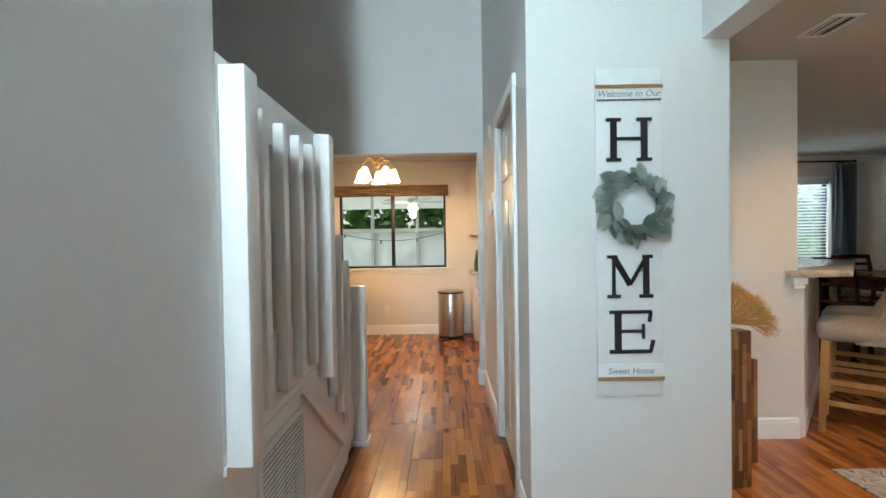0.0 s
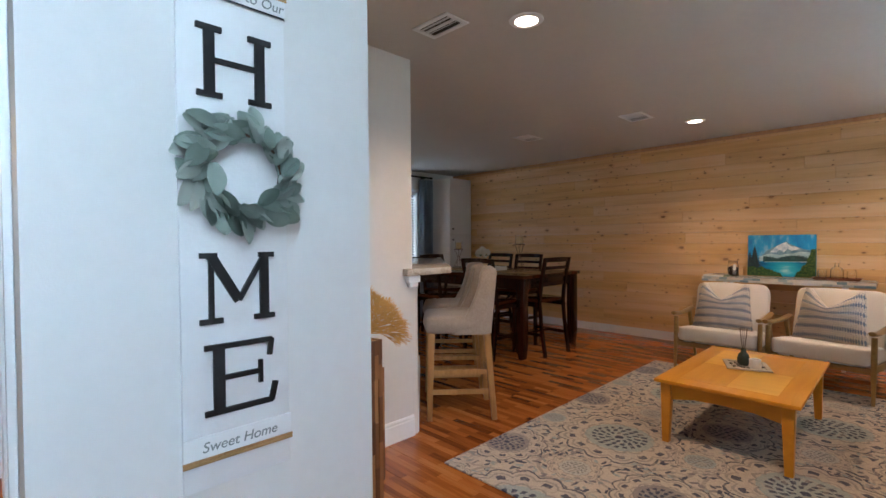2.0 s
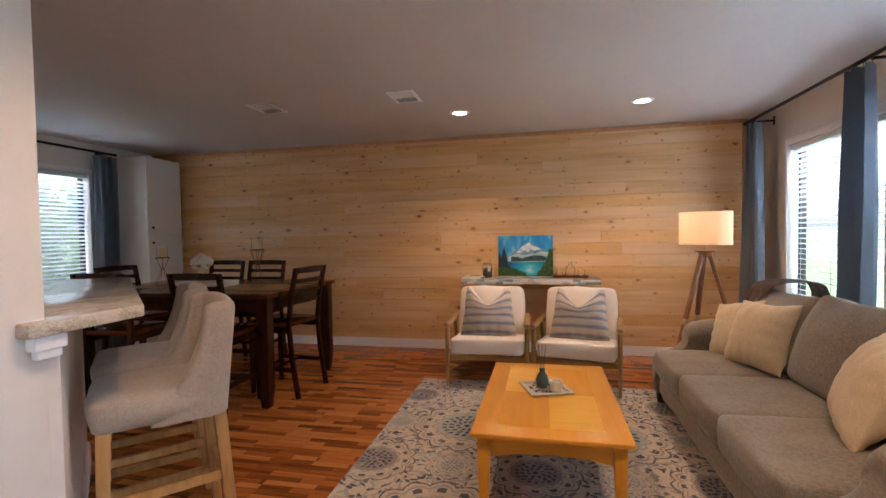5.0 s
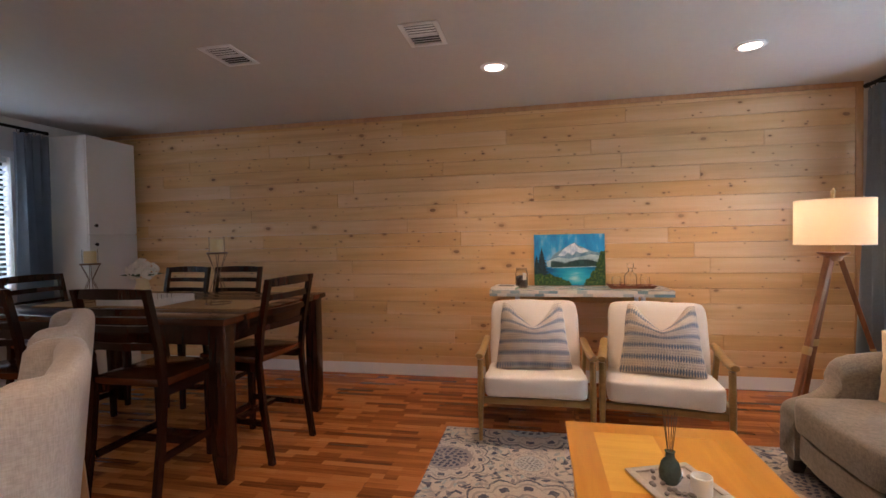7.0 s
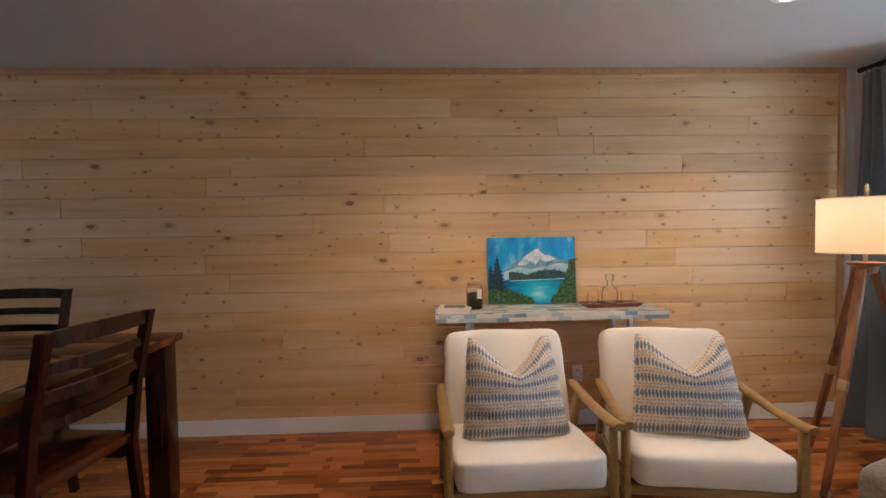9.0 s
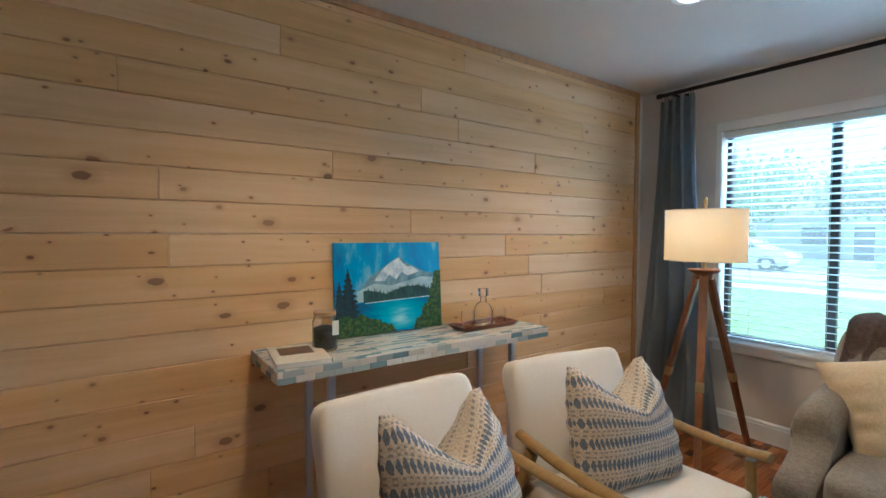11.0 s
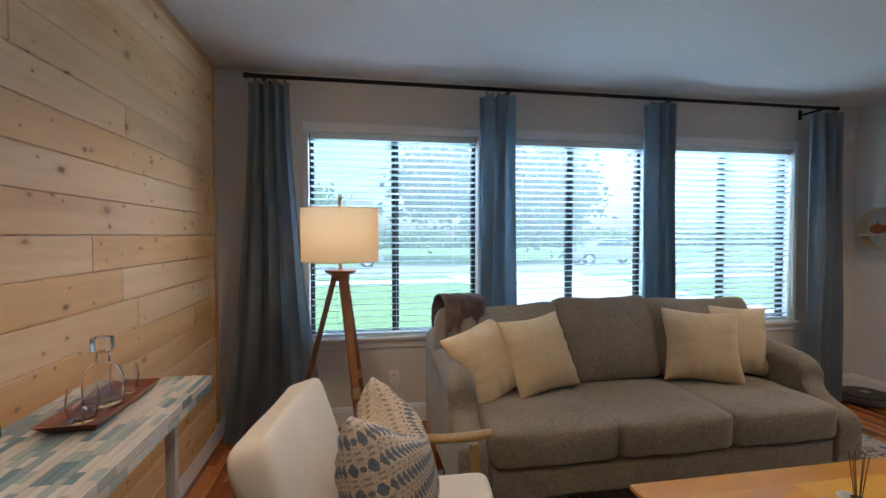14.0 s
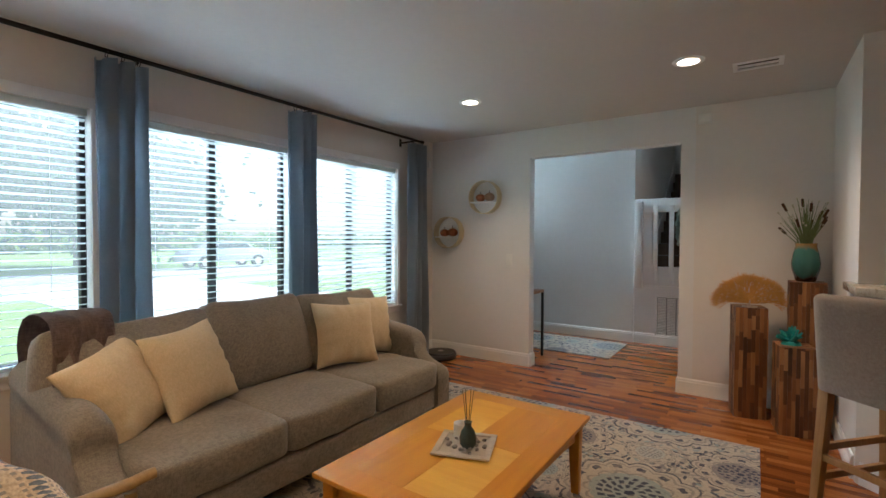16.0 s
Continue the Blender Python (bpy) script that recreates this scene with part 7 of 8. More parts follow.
def bar_stool(m):
    """Counter stool; faces -x in its own frame."""
    s = thing("bar_stool", "beige linen bar stool with a wing back and light oak legs", "bar stool", m, "bar stools")
    part("seat", cushion(bmesh.new(), (0.44, 0.46, 0.125), Matrix.Translation((-0.01, 0, 0.675)), 0.5, 12, crown=0.14, power=12.0), STOOL_LINEN, s, smooth=70)
    bm = bmesh.new()
    # wing back: a thick shell whose wings sweep forward and down onto the seat
    def outline(z, wing, d, thick):
        """Plan of the shell at one height, d inside its outer face."""
        rear = 0.232 + 0.045 * max(0.0, z - 0.62) / 0.45
        half = []
        for k in range(6):
            e = 0.010 if k == 0 else 0.0
            half.append((rear - wing + (wing - 0.075) * k / 5, 0.248 - d - e * thick))
        for k in range(1, 7):
            a = radians(90 - 15 * k)
            half.append((rear - 0.075 + (0.075 - d) * math.cos(a), 0.173 + (0.075 - d) * math.sin(a)))
        half += [(rear - d + 0.010 * (1 - (0.173 - 0.043 * k) / 0.173), 0.173 - 0.043 * k) for k in range(1, 5)]
        return half + [(x, -y) for x, y in reversed(half[:-1])] if abs(half[-1][1]) < 0.003 else half + [(x, -y) for x, y in reversed(half)]

    levels = [(0.612 + 0.043 * j, 0.0) for j in range(10)]
    levels += [(1.030 + 0.036 * math.sin(radians(f)), 0.030 * (1 - math.cos(radians(f)))) for f in (15, 35, 55, 75, 90)]
    outer, inner = [], []
    for z, inset in levels:
        s_ = min(1.0, max(0.0, (z - 0.60) / 0.43))
        wing = 0.125 + 0.165 * (1 - s_) ** 2.0 - inset * 1.6
        oc = [bm.verts.new((x, y, z + 0.010 * s_ * (1 - (y / 0.248) ** 2))) for x, y in outline(z, wing, inset, 1)]
        ic = [bm.verts.new((x, y, z + 0.010 * s_ * (1 - (y / 0.248) ** 2))) for x, y in outline(z, wing, 0.066 - inset, -1)]
        outer.append(oc)
        inner.append(ic)
    last = len(levels) - 1
    for j in range(last):
        for i in range(len(outer[0]) - 1):
            bm.faces.new((outer[j][i], outer[j][i + 1], outer[j + 1][i + 1], outer[j + 1][i]))
            bm.faces.new((inner[j][i], inner[j + 1][i], inner[j + 1][i + 1], inner[j][i + 1]))
        for i in (0, len(outer[0]) - 1):
            bm.faces.new((outer[j][i], outer[j + 1][i], inner[j + 1][i], inner[j][i]))
    for j in (0, last):
        for i in range(len(outer[0]) - 1):
            bm.faces.new((outer[j][i], outer[j][i + 1], inner[j][i + 1], inner[j][i]))
    bmesh.ops.recalc_face_normals(bm, faces=bm.faces[:])
    part("backrest", bm, STOOL_LINEN, s, smooth=60)
    for k in range(3):
        for z in (0.78, 0.92):
            part("tuft_button", lathe(bmesh.new(), ((0.010, 0.0), (0.008, 0.005), (0.0, 0.006)), 12), STOOL_LINEN, s).matrix_basis = pose(0.240 + 0.045 * (z - 0.62) / 0.45 - 0.066, -0.12 + 0.12 * k, z, 0, -90, 0)
    for sx in (-1, 1):
        for sy in (-1, 1):
            bm = bmesh.new()
            bar(bm, (0.195 * sx, 0.195 * sy, 0.622), (0.215 * sx + (0.03 if sx > 0 else 0), 0.205 * sy, 0), 0.048, 0.048, 0.036, 0.036, bevel=0.003)
            part("leg", bm, OAK, s)
    for z, a, b in ((0.22, (-0.21, -0.20), (-0.21, 0.20)), (0.30, (0.225, -0.20), (0.225, 0.20)), (0.34, (-0.205, -0.198), (0.215, -0.198)), (0.34, (-0.205, 0.198), (0.215, 0.198)), (0.20, (-0.21, -0.2), (0.225, -0.2)), (0.20, (-0.21, 0.2), (0.225, 0.2))):
        bm = bmesh.new()
        w = Vector((b[0] - a[0], b[1] - a[1], 0)).normalized() * 0.021
        bar(bm, (a[0] + w.x, a[1] + w.y, z), (b[0] - w.x, b[1] - w.y, z), 0.02, 0.032)
        part("stretcher", bm, OAK, s)
    return s


turn = math.degrees(math.atan2(BN.y, BN.x))
c1 = Vector((3.185, 3.185, 0))
stool = bar_stool(at(c1.x, c1.y, 0.0005, turn))
c2 = c1 + D * 0.62
copy_thing(stool, at(c2.x, c2.y, 0.0005, turn - 2))

# dining table
TX0, TX1, TY0, TY1, TZ = 4.66, 5.83, 3.63, 5.50, 0.893
dt = thing("dining_table", "dark espresso counter-height dining table with a burnished top", "dining table", at((TX0 + TX1) / 2, (TY0 + TY1) / 2, 0))
hx, hy = (TX1 - TX0) / 2, (TY1 - TY0) / 2
nb = 6
for k in range(nb):
    x0 = -hx + 2 * hx * k / nb
    part("top_board", new_box((x0 + 0.0006, -hy, TZ - 0.035), (x0 + 2 * hx / nb - 0.0006, hy, TZ), 0.004), DARKTOP, dt)
for sx in (-1, 1):
    for sy in (-1, 1):
        cx, cy = sx * (hx - 0.07), sy * (hy - 0.07)
        bm = bmesh.new()
        bar(bm, (cx, cy, TZ - 0.0355), (cx, cy, 0.16), 0.092, 0.092, bevel=0.004)
        bar(bm, (cx, cy, 0.1605), (cx, cy, 0.0), 0.092, 0.092, 0.062, 0.062, bevel=0.003)
        part("leg", bm, DARKWOOD, dt)
for s in (-1, 1):
    part("apron", new_box((-hx + 0.13, s * (hy - 0.07) - 0.012, TZ - 0.15), (hx - 0.13, s * (hy - 0.07) + 0.012, TZ - 0.0355), 0.002), DARKWOOD, dt)
    part("apron", new_box((s * (hx - 0.07) - 0.012, -hy + 0.13, TZ - 0.15), (s * (hx - 0.07) + 0.012, hy - 0.13, TZ - 0.0355), 0.002), DARKWOOD, dt)


def dining_chair(m):
    """Counter-height ladder-back chair; faces +x in its own frame."""
    c = thing("dining_chair", "dark espresso ladder-back counter chair at the dining table", "dining chair", m, "dining chairs")
    bm = bmesh.new()
    box(bm, (-0.21, -0.215, 0.585), (0.225, 0.215, 0.622), 0.008)
    part("seat", bm, DARKTOP, c)
    for s in (-1, 1):
        bm = bmesh.new()
        bar(bm, (0.185, s * 0.185, 0.5845), (0.19, s * 0.187, 0.0), 0.045, 0.045, 0.032, 0.032, bevel=0.003)
        part("front_leg", bm, DARKWOOD, c)
        bm = bmesh.new()
        pts = ((-0.275, 0.0), (-0.225, 0.32), (-0.20, 0.58), (-0.225, 0.80), (-0.285, 1.075))
        prev = None
        for x, z in pts:
            ring_ = [bm.verts.new((x + dx, s * 0.205 + dy, z)) for dx, dy in ((-0.017, -0.0145), (0.017, -0.0145), (0.017, 0.0145), (-0.017, 0.0145))]
            if prev:
                for k in range(4):
                    bm.faces.new((prev[k], prev[(k + 1) % 4], ring_[(k + 1) % 4], ring_[k]))
            else:
                bm.faces.new(ring_)
            prev = ring_
        bm.faces.new(prev)
        part("rear_post", bm, DARKWOOD, c, smooth=30)
    for z, h, x in ((1.052, 0.046, -0.28), (0.965, 0.034, -0.261), (0.88, 0.034, -0.243), (0.79, 0.034, -0.224)):
        bm = bmesh.new()
        n = 8
        rings_ = []
        for k in range(n + 1):
            u = -1 + 2 * k / n
            bow = -0.022 * (1 - u * u)
            rings_.append([bm.verts.new((x + bow + dx, 0.188 * u, z + dz + (0.006 * (1 - u * u) if dz > 0 and z > 1 else 0))) for dx, dz in ((-0.009, -h / 2), (0.009, -h / 2), (0.009, h / 2), (-0.009, h / 2))])
        for a, b in zip(rings_, rings_[1:]):
            for k in range(4):
                bm.faces.new((a[k], a[(k + 1) % 4], b[(k + 1) % 4], b[k]))
        bm.faces.new(rings_[0])
        bm.faces.new(rings_[-1])
        part("back_slat", bm, DARKWOOD, c, smooth=30)
    for y in (-0.19, 0.19):
        part("seat_rail", new_box((-0.18, y - 0.01, 0.53), (0.16, y + 0.01, 0.5845)), DARKWOOD, c)
        part("stretcher", new_box((-0.215, y - 0.009, 0.21), (0.17, y + 0.009, 0.245)), DARKWOOD, c)
    part("seat_rail", new_box((0.175, -0.16, 0.53), (0.195, 0.16, 0.5845)), DARKWOOD, c)
    part("stretcher", new_box((-0.02, -0.18, 0.215), (0.02, 0.18, 0.24)), DARKWOOD, c)
    part("foot_rest", new_box((0.175, -0.165, 0.16), (0.197, 0.165, 0.20), 0.003), DARKWOOD, c)
    return c


dch = dining_chair(at(4.70, 4.06, 0, 0))
for x, y, a in ((4.68, 4.92, 4), (5.83, 4.57, 180), (5.83, 5.08, 178), (5.18, 3.81, 84), (5.24, 5.36, -90)):
    copy_thing(dch, at(x, y, 0, a))

RUNNER = woven("tan_jute_runner", (0.40, 0.25, 0.10), (0.27, 0.16, 0.06), 300, 1.0, 0.0)
solid("table_runner", new_box((4.98, 3.72, TZ + 0.0005), (5.36, 5.30, TZ + 0.0035), 0.001), RUNNER, "tan jute runner along the dining table", "table runner", smooth=None)
RZ = TZ + 0.004
WAX = material("ivory_candle_wax", (0.76, 0.58, 0.28), 0.6, var=0.05)
BRONZE = material("bronze_wire", (0.16, 0.09, 0.05), 0.35, 0.9, var=0.1)
for x, y, up in ((5.17, 4.05, 0.085), (5.20, 5.07, 0.02)):
    ch = thing("candle_stand", "bronze wire hourglass candle stand with an ivory pillar candle", "candle", at(x, y, RZ), "candle stands")
    for r, z in ((0.075, 0.002), (0.06, 0.235 + up)):
        part("hoop", tube(bmesh.new(), [(r * math.cos(a), r * math.sin(a), z + 0.002) for a in [k * 2 * math.pi / 24 for k in range(25)]], 0.0025, 6, False), BRONZE, ch)
    for k in range(6):
        a = k * math.pi / 3
        part("wire", tube(bmesh.new(), [(0.075 * math.cos(a), 0.075 * math.sin(a), 0.003), (0.012 * math.cos(a + 0.4), 0.012 * math.sin(a + 0.4), 0.14 + up * 0.6), (0.06 * math.cos(a + 0.8), 0.06 * math.sin(a + 0.8), 0.236 + up)], 0.0022, 6), BRONZE, ch)
    part("plate", lathe(bmesh.new(), ((0.06, 0.238), (0.062, 0.242), (0.06, 0.246)), 24), BRONZE, ch).location = (0, 0, up)
    part("candle", lathe(bmesh.new(), ((0.036, 0.2465), (0.037, 0.25), (0.037, 0.325), (0.033, 0.33), (0.01, 0.326)), 24), WAX, ch, "ivory pillar candle").location = (0, 0, up)
    part("glass_sleeve", lathe(bmesh.new(), ((0.046, 0.2465), (0.046, 0.345), (0.0445, 0.345), (0.0445, 0.247)), 28), CLEAR, ch).location = (0, 0, up)
PETAL = material("cream_petal", (0.80, 0.76, 0.66), 0.8, var=0.1, scale=40)
WHITEWOOD = material("whitewashed_tray", (0.66, 0.63, 0.58), 0.55, var=0.1, scale=14)
tt = thing("table_tray", "whitewashed rectangular tray on the dining table", "tray", at(5.18, 4.60, RZ))
part("bottom", new_box((-0.15, -0.24, 0), (0.15, 0.24, 0.008)), WHITEWOOD, tt)
for lo, hi in (((-0.15, -0.24), (-0.138, 0.24)), ((0.138, -0.24), (0.15, 0.24)), ((-0.138, -0.24), (0.138, -0.228)), ((-0.138, 0.228), (0.138, 0.24))):
    part("side", new_box((*lo, 0.0082), (*hi, 0.045), 0.002), WHITEWOOD, tt)
fl = thing("flower_vase", "gold vase of cream hydrangeas on the table tray", "flowers", at(5.19, 4.64, RZ + 0.0085))
part("vase", lathe(bmesh.new(), ((0.035, 0), (0.048, 0.02), (0.05, 0.075), (0.036, 0.13), (0.042, 0.155), (0.036, 0.155)), 24), GOLD, fl)
br = random.Random(14)
for k in range(7):
    a = k * 0.9
    cpos = Vector((0.055 * math.cos(a), 0.055 * math.sin(a), 0.21 + 0.02 * math.sin(k * 2.1))) if k else Vector((0, 0, 0.245))
    bm = bmesh.new()
    for q in range(60):
        d = Vector((br.gauss(0, 1), br.gauss(0, 1), br.gauss(0, 1))).normalized()
        p = cpos + d * 0.042
        t1 = d.orthogonal().normalized()
        t2 = d.cross(t1)
        s = br.uniform(0.009, 0.014)
        vs = [bm.verts.new(p + t1 * s * math.cos(z * math.pi / 2 + q) + t2 * s * math.sin(z * math.pi / 2 + q) + d * br.uniform(-0.003, 0.006)) for z in range(4)]
        vs.append(bm.verts.new(p - d * 0.012))
        for z in range(4):
            bm.faces.new((vs[z], vs[(z + 1) % 4], vs[4]))
        bm.faces.new(vs[:4])
    part("flower_head", bm, PETAL, fl, smooth=None)
for k in range(6):
    a = k * 1.05 + 0.3
    bm = bmesh.new()
    c = [bm.verts.new((r * math.cos(a + da), r * math.sin(a + da), z)) for r, da, z in ((0.03, 0, 0.165), (0.075, -0.3, 0.19), (0.125, 0, 0.18), (0.075, 0.3, 0.19))]
    bm.faces.new(c)
    bmesh.ops.solidify(bm, geom=bm.faces[:], thickness=0.001)
    part("leaf", bm, material("green_leaf", (0.05, 0.11, 0.035), 0.6, var=0.2) if k == 0 else bpy.data.materials["green_leaf"], fl)
for dy in (-0.12, -0.17):
    g = thing("glass_votive", "small clear glass votive standing in the tray", "glass", at(5.17 + 0.4 * (dy + 0.15), 4.60 + dy, RZ + 0.0085), "votives")
    part("cup", lathe(bmesh.new(), ((0.026, 0), (0.03, 0.003), (0.031, 0.055), (0.029, 0.055), (0.027, 0.012)), 20), CLEAR, g)

# tall white cabinet in the corner
CABWHITE = material("white_cabinet_laminate", (0.70, 0.68, 0.64), 0.4, var=0.02)
cab = thing("tall_cabinet", "tall white two-door storage cabinet in the dining corner", "cabinet", at(6.15, 6.165, 0))
part("carcass", new_box((0, 0.02, 0), (0.53, 0.46, 2.32), 0.003), CABWHITE, cab)
for z0, z1, zk in ((0.03, 1.381, 1.29), (1.391, 2.315, 1.47)):
    d = part("door", new_box((0.003, 0, z0), (0.527, 0.0195, z1), 0.003), CABWHITE, cab)
    part("knob", lathe(bmesh.new(), ((0.007, 0), (0.007, 0.012), (0.017, 0.018), (0.015, 0.026), (0.0, 0.028)), 14), BLACK_METAL, d).matrix_basis = pose(0.06, -0.0002, zk, 90, 0, 0)

# ---- outdoors, seen through the blinds ----
GRASS = material("lawn_grass", (0.17, 0.27, 0.07), 0.9, var=0.4, scale=1.2, bump=0.5, bump_scale=60)
ASPHALT = material("pale_asphalt", (0.30, 0.30, 0.29), 0.9, var=0.15, scale=3)
CONCRETE = material("pale_concrete", (0.55, 0.54, 0.51), 0.9, var=0.1, scale=2)
BARK = material("grey_bark", (0.12, 0.09, 0.07), 0.9, var=0.3, scale=8, bump=0.8, bump_scale=20)
FOLIAGE = Nodes("tree_leaves", 0.7)
_g = FOLIAGE.n.new("ShaderNodeNewGeometry")
_leafy = FOLIAGE.ramp(_g.outputs["Random Per Island"], ((0.0, (0.07, 0.14, 0.035)), (0.5, (0.12, 0.21, 0.055)), (1.0, (0.17, 0.27, 0.08))))
_lt, _lm = FOLIAGE.n.new("ShaderNodeBsdfTranslucent"), FOLIAGE.n.new("ShaderNodeMixShader")
FOLIAGE.b.inputs["Specular IOR Level"].default_value, _lm.inputs[0].default_value = 0.15, 0.45
FOLIAGE.l.new(_leafy, _lt.inputs[0])
FOLIAGE.l.new(FOLIAGE.b.outputs[0], _lm.inputs[1])
FOLIAGE.l.new(_lt.outputs[0], _lm.inputs[2])
FOLIAGE.l.new(_lm.outputs[0], FOLIAGE.n["Material Output"].inputs[0])
FOLIAGE = FOLIAGE.base(_leafy)
tagged(link("ground", new_box((-700, -700, -0.6), (700, 700, -0.26)), GRASS), "green lawn around the house", "ground", kind="structure")
tagged(link("road", new_box((-120, -22, -0.259), (120, -15, -0.245)), ASPHALT), "pale asphalt street in front of the house", "road", kind="structure")
tagged(link("driveway", new_box((-3.0, -15.001, -0.259), (2.4, -0.75, -0.24)), CONCRETE), "pale concrete driveway", "pavement", kind="structure")
tagged(link("pavement", new_box((-120, -13.6, -0.259), (120, -12.4, -0.235)), CONCRETE), "pale concrete sidewalk", "pavement", kind="structure")


def tree(x, y, h, spread, seed, leaves=None, count=3600, size=0.2):
    r = random.Random(seed)
    t = thing("tree", "leafy broad-crowned tree standing on the lawn", "tree", at(x, y, -0.27), "garden trees")
    bm = bmesh.new()
    tube(bm, [(0, 0, 0), (0.1, 0.05, h * 0.25), (0.05, 0.1, h * 0.5), (0.1, 0, h * 0.8)], (0.3, 0.22, 0.15, 0.05), 10)
    tips = []
    for k in range(9):
        a, z = r.uniform(0, 6.28), h * r.uniform(0.3, 0.6)
        tip = Vector((spread * 0.75 * math.cos(a), spread * 0.75 * math.sin(a), z + h * r.uniform(0.12, 0.32)))
        tube(bm, [(0.07, 0.06, z), tip * 0.5 + Vector((0, 0, z * 0.5 + 0.2)), tip], (0.10, 0.06, 0.02), 6)
        tips.append(tip)
    part("trunk", bm, BARK, t)
    verts, faces = [], []
    for k in range(count):
        c = tips[k % len(tips)] if r.random() < 0.75 else Vector((0, 0, h * 0.8))
        d = Vector((r.gauss(0, 1), r.gauss(0, 1), r.gauss(0, 0.7)))
        p = c + d * spread * 0.26
        u = Vector((r.gauss(0, 1), r.gauss(0, 1), r.gauss(0, 1))).normalized()
        v = u.orthogonal().normalized()
        s = r.uniform(0.65, 1.35) * size
        i = len(verts)
        verts += [p - u * s, p + v * s * 0.5, p + u * s, p - v * s * 0.5]
        faces.append((i, i + 1, i + 2, i + 3))
    mesh = bpy.data.meshes.new("crown")
    mesh.from_pydata(verts, [], faces)
    mesh.materials.append(leaves or FOLIAGE)
    cr = new("crown", mesh)
    cr.parent = t
    cr["kind"] = "stuff"


for i, (x, y, h, s) in enumerate(((11.5, -36, 6.0, 3.4), (20, -33, 7, 4.0), (33, -36, 9, 5), (5.6, 12.5, 7, 3.0), (8.6, 15, 8, 3.6), (1.5, 15.5, 8, 3.8), (-2.5, 15.0, 8, 3.8), (-6, 16.5, 9, 4.2))):
    tree(x, y, h, s, 40 + i)

OAK_LEAVES = Nodes("dark_oak_leaves", 0.8)
OAK_LEAVES.b.inputs["Specular IOR Level"].default_value = 0.15
_g = OAK_LEAVES.n.new("ShaderNodeNewGeometry")
OAK_LEAVES = OAK_LEAVES.base(OAK_LEAVES.ramp(_g.outputs["Random Per Island"], ((0.0, (0.025, 0.065, 0.04)), (1.0, (0.075, 0.14, 0.07)))))
tree(-3.6, -28, 6.6, 5.4, 71, OAK_LEAVES, 9000, 0.36)


def hedge(name, x0, x1, yc, high, count, size, label):
    hv, hf = [], []
    hr = random.Random(77 + count)
    for k in range(count):
        x, y = hr.uniform(x0, x1), yc + hr.uniform(-1.5, 1.5)
        z = hr.uniform(0, high) * (0.75 + 0.25 * math.sin(x * 0.9) * math.sin(x * 0.37))
        u = Vector((hr.gauss(0, 1), hr.gauss(0, 1), hr.gauss(0, 1))).normalized()
        v = u.orthogonal().normalized()
        s = hr.uniform(0.4, 1.0) * size
        i = len(hv)
        p = Vector((x, y, z - 0.25))
        hv += [p - u * s, p + v * s * 0.6, p + u * s, p - v * s * 0.6]
        hf.append((i, i + 1, i + 2, i + 3))
    hm = bpy.data.meshes.new(name)
    hm.from_pydata(hv, [], hf)
    hm.materials.append(FOLIAGE)
    tagged(new(name, hm), label, "hedge", kind="stuff")


hedge("far_hedge", -70, 70, -52, 2.6, 8000, 0.6, "distant line of leafy shrubs across the street")
hedge("garden_hedge", -9, 11, 12.6, 3.6, 9000, 0.22, "dense leafy shrubs behind the house")

SIDING = material("pale_house_siding", (0.55, 0.53, 0.48), 0.8, var=0.06, scale=2)
ROOFM = material("grey_roof_shingles", (0.16, 0.15, 0.14), 0.9, var=0.2, scale=6)
DARKGLASS = material("dark_window_glass", (0.03, 0.04, 0.05), 0.1, var=0.1)
house = thing("house", "single-storey pale house with a grey roof across the street", "house", at(12, -40, -0.26))
part("wall", new_box((-7, -4, 0), (7, 4, 2.8)), SIDING, house, smooth=None)
part("roof", prism(bmesh.new(), ((-4.6, 2.8), (4.6, 2.8), (0, 5.0)), -7.4, 7.4), ROOFM, house, smooth=None).matrix_basis = Matrix(((0, 0, 1, 0), (1, 0, 0, 0), (0, 1, 0, 0.001), (0, 0, 0, 1)))
for x in (-5, -2, 3.5):
    part("window", new_box((x - 0.7, 3.99, 0.9), (x + 0.7, 4.03, 2.1), 0.01), DARKGLASS, house)
part("door", new_box((0.4, 3.99, 0), (1.4, 4.03, 2.1), 0.01), ROOFM, house)


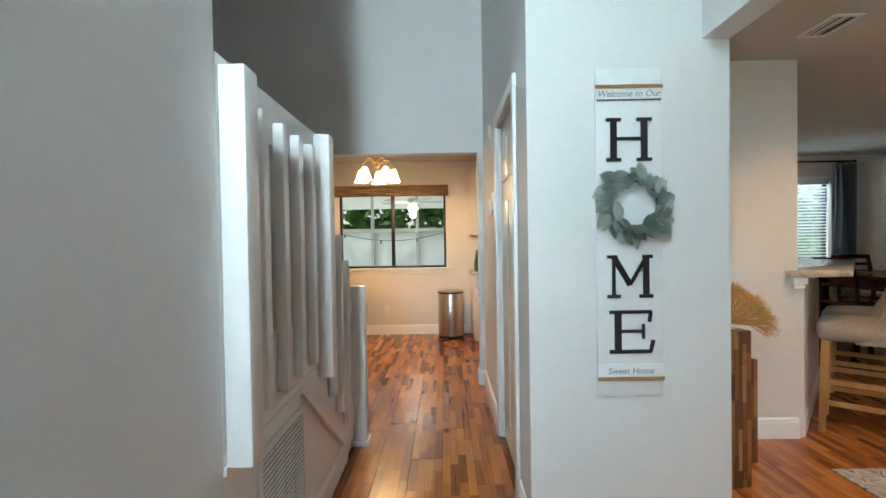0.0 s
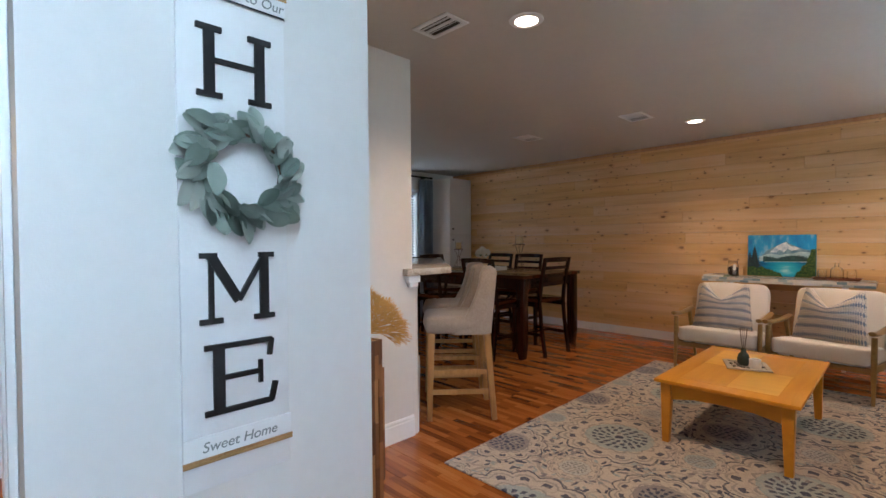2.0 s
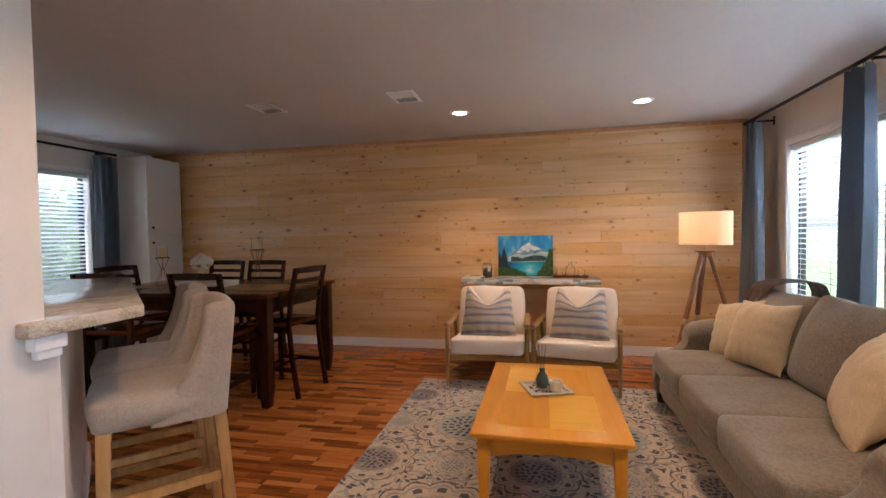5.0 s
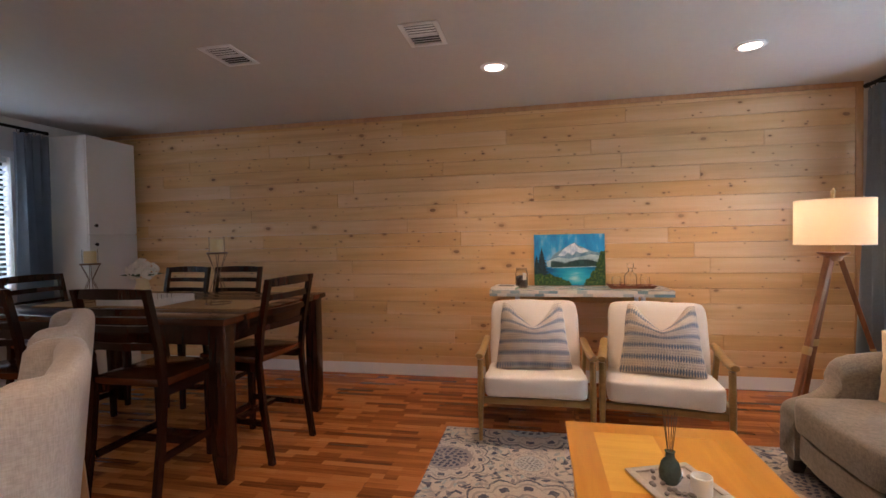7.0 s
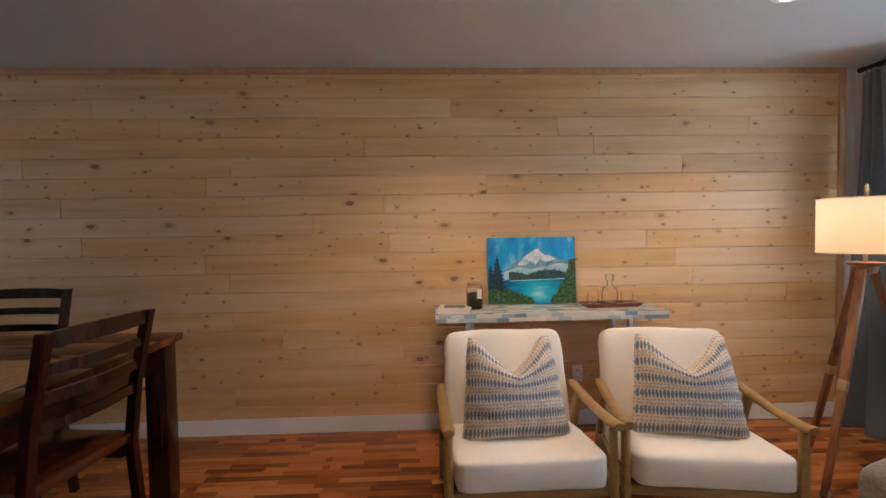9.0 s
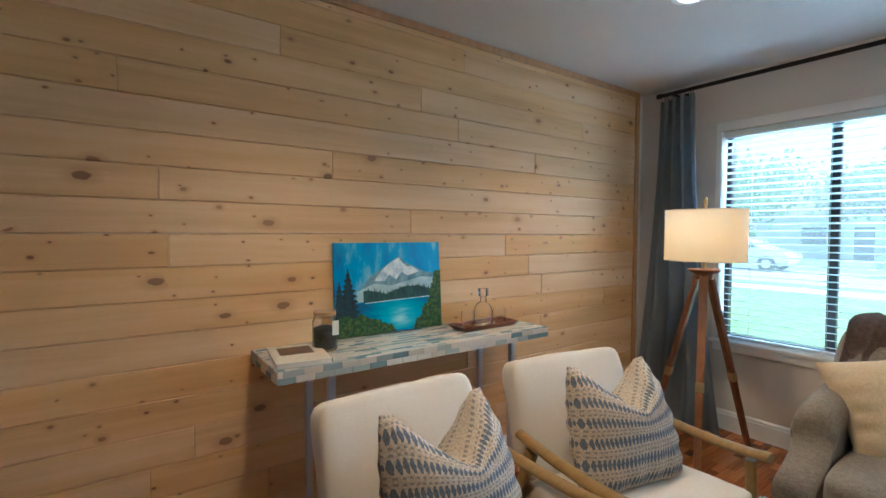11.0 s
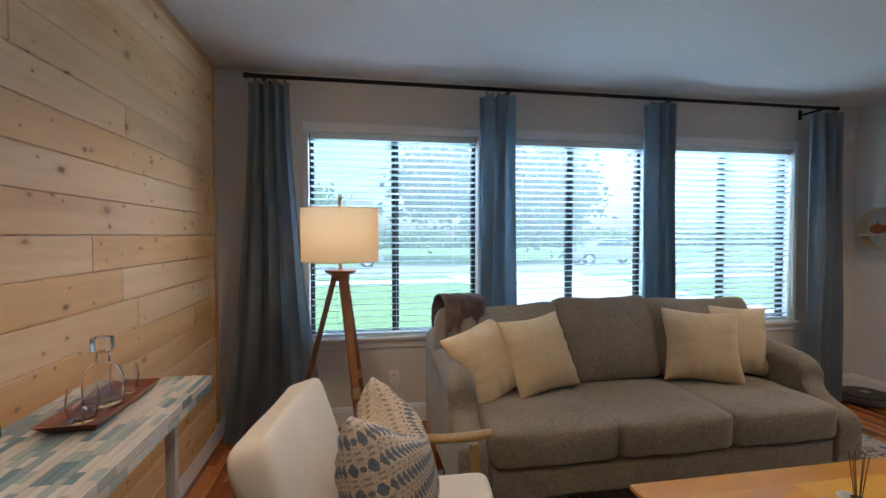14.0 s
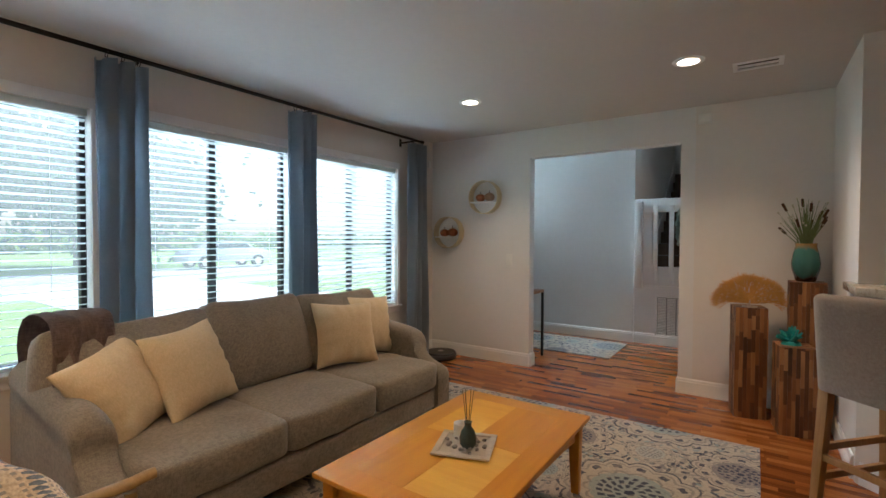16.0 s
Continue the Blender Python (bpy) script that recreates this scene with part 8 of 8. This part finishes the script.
def car(x, y, turn, colour):
    c = thing("car", "parked saloon car beside the street", "car", at(x, y, -0.243, turn), "parked cars")
    paint_ = material("car_paint", colour, 0.25, 0.2, var=0.03, coat=0.6)
    side = [(-2.2, 0.35), (-2.25, 0.75), (-1.95, 0.92), (-1.3, 0.98), (-0.75, 1.38), (0.65, 1.40), (1.25, 1.02), (2.05, 0.86), (2.25, 0.6), (2.2, 0.32)]
    b = part("body", prism(bmesh.new(), side, -0.85, 0.85, 0.06), paint_, c)
    b.matrix_basis = Matrix(((1, 0, 0, 0), (0, 0, 1, 0), (0, 1, 0, 0), (0, 0, 0, 1)))
    for s in (-1, 1):
        g = part("side_window", prism(bmesh.new(), [(-1.1, 1.0), (-0.7, 1.32), (0.6, 1.33), (1.05, 1.03)], 0, 0.012), DARKGLASS, c)
        g.matrix_basis = Matrix(((1, 0, 0, 0), (0, 0, 1, 0.845 if s > 0 else -0.857), (0, 1, 0, 0), (0, 0, 0, 1)))
        for x_ in (-1.4, 1.4):
            w = part("wheel", lathe(bmesh.new(), ((0.2, -0.1), (0.33, -0.1), (0.34, 0), (0.33, 0.1), (0.2, 0.1)), 24), BLACK_PLASTIC, c)
            w.matrix_basis = pose(x_, s * 0.80, 0.34, 90, 0, 0)
            part("rim", lathe(bmesh.new(), ((0.195, -0.105), (0.19, 0.105)), 20), STEEL, w)


car(6.9, -20.3, 3, (0.32, 0.38, 0.44))
car(-7.5, -20.5, -2, (0.5, 0.5, 0.52))
car(14.0, -20.6, 180, (0.45, 0.46, 0.48))

# ---- floor boards, wall planks: many alike pieces ----
floor = bpy.data.objects["floor"]
board_bm = bmesh.new()
box(board_bm, (-0.0945, -0.6245, -0.012), (0.0945, 0.6245, 0.0), 0.0012, 1)
board_mesh = bpy.data.meshes.new("floor_board")
board_bm.to_mesh(board_bm and board_mesh)
board_bm.free()
board_mesh.materials.append(FLOOR)
rng = random.Random(5)


def floor_boards(x0, x1, y0, y1):
    nx = int((x1 - x0) / 0.19) + 1
    for i in range(nx):
        y = y0 - rng.random() * 1.2
        while y < y1:
            cx, cy = x0 + 0.095 + 0.19 * i, y + 0.625
            lo, hi = max(y + 0.0005, y0), min(y + 1.2495, y1)
            y += 1.25
            if hi - lo < 0.05:
                continue
            ob = new("floor_board", board_mesh)
            ob.parent = floor
            ob.location = (cx, (lo + hi) / 2, 0)
            ob.scale = (1, (hi - lo) / 1.249, 1)


floor_boards(W_X - 0.12, E_X, S_Y, N_Y)
floor_boards(-0.6, W_X - 0.12, S_Y, N_Y)
floor_boards(-2.5, -0.602, 4.4, N_Y)

east = bpy.data.objects["wall_east"]
ROW = 0.1283
prng = random.Random(11)
for r in range(20):
    z0, z1 = 0.0607 + ROW * (r - 1), min(0.0607 + ROW * r, 2.40)
    if z1 - z0 < 0.02:
        continue
    y = S_Y + 0.15 - prng.random() * 1.6
    while y < N_Y:
        long = prng.uniform(1.3, 3.2)
        lo, hi = max(y, S_Y + 0.15), min(y + long, N_Y)
        y += long
        if hi - lo < 0.04:
            continue
        w, h = hi - lo - 0.0006, z1 - z0 - 0.0016
        out = prng.uniform(0.0, 0.0012)
        bm = new_box((-0.014 - out, -w / 2, -h / 2), (0.0195, w / 2, h / 2), 0.0036, 1)
        ob = part("plank", bm, PINE, east, smooth=None)
        ob.location = (E_X, (lo + hi) / 2, (z0 + z1) / 2)
# trim that frames the planks
part("corner_trim", new_box((E_X - 0.022, S_Y + 0.10, 0.134), (E_X + 0.0195, S_Y + 0.148, 2.42), 0.003), PINE_TRIM, east)
part("top_trim", new_box((E_X - 0.022, S_Y + 0.10, 2.402), (E_X + 0.0195, N_Y, 2.438), 0.003), PINE_TRIM, east)
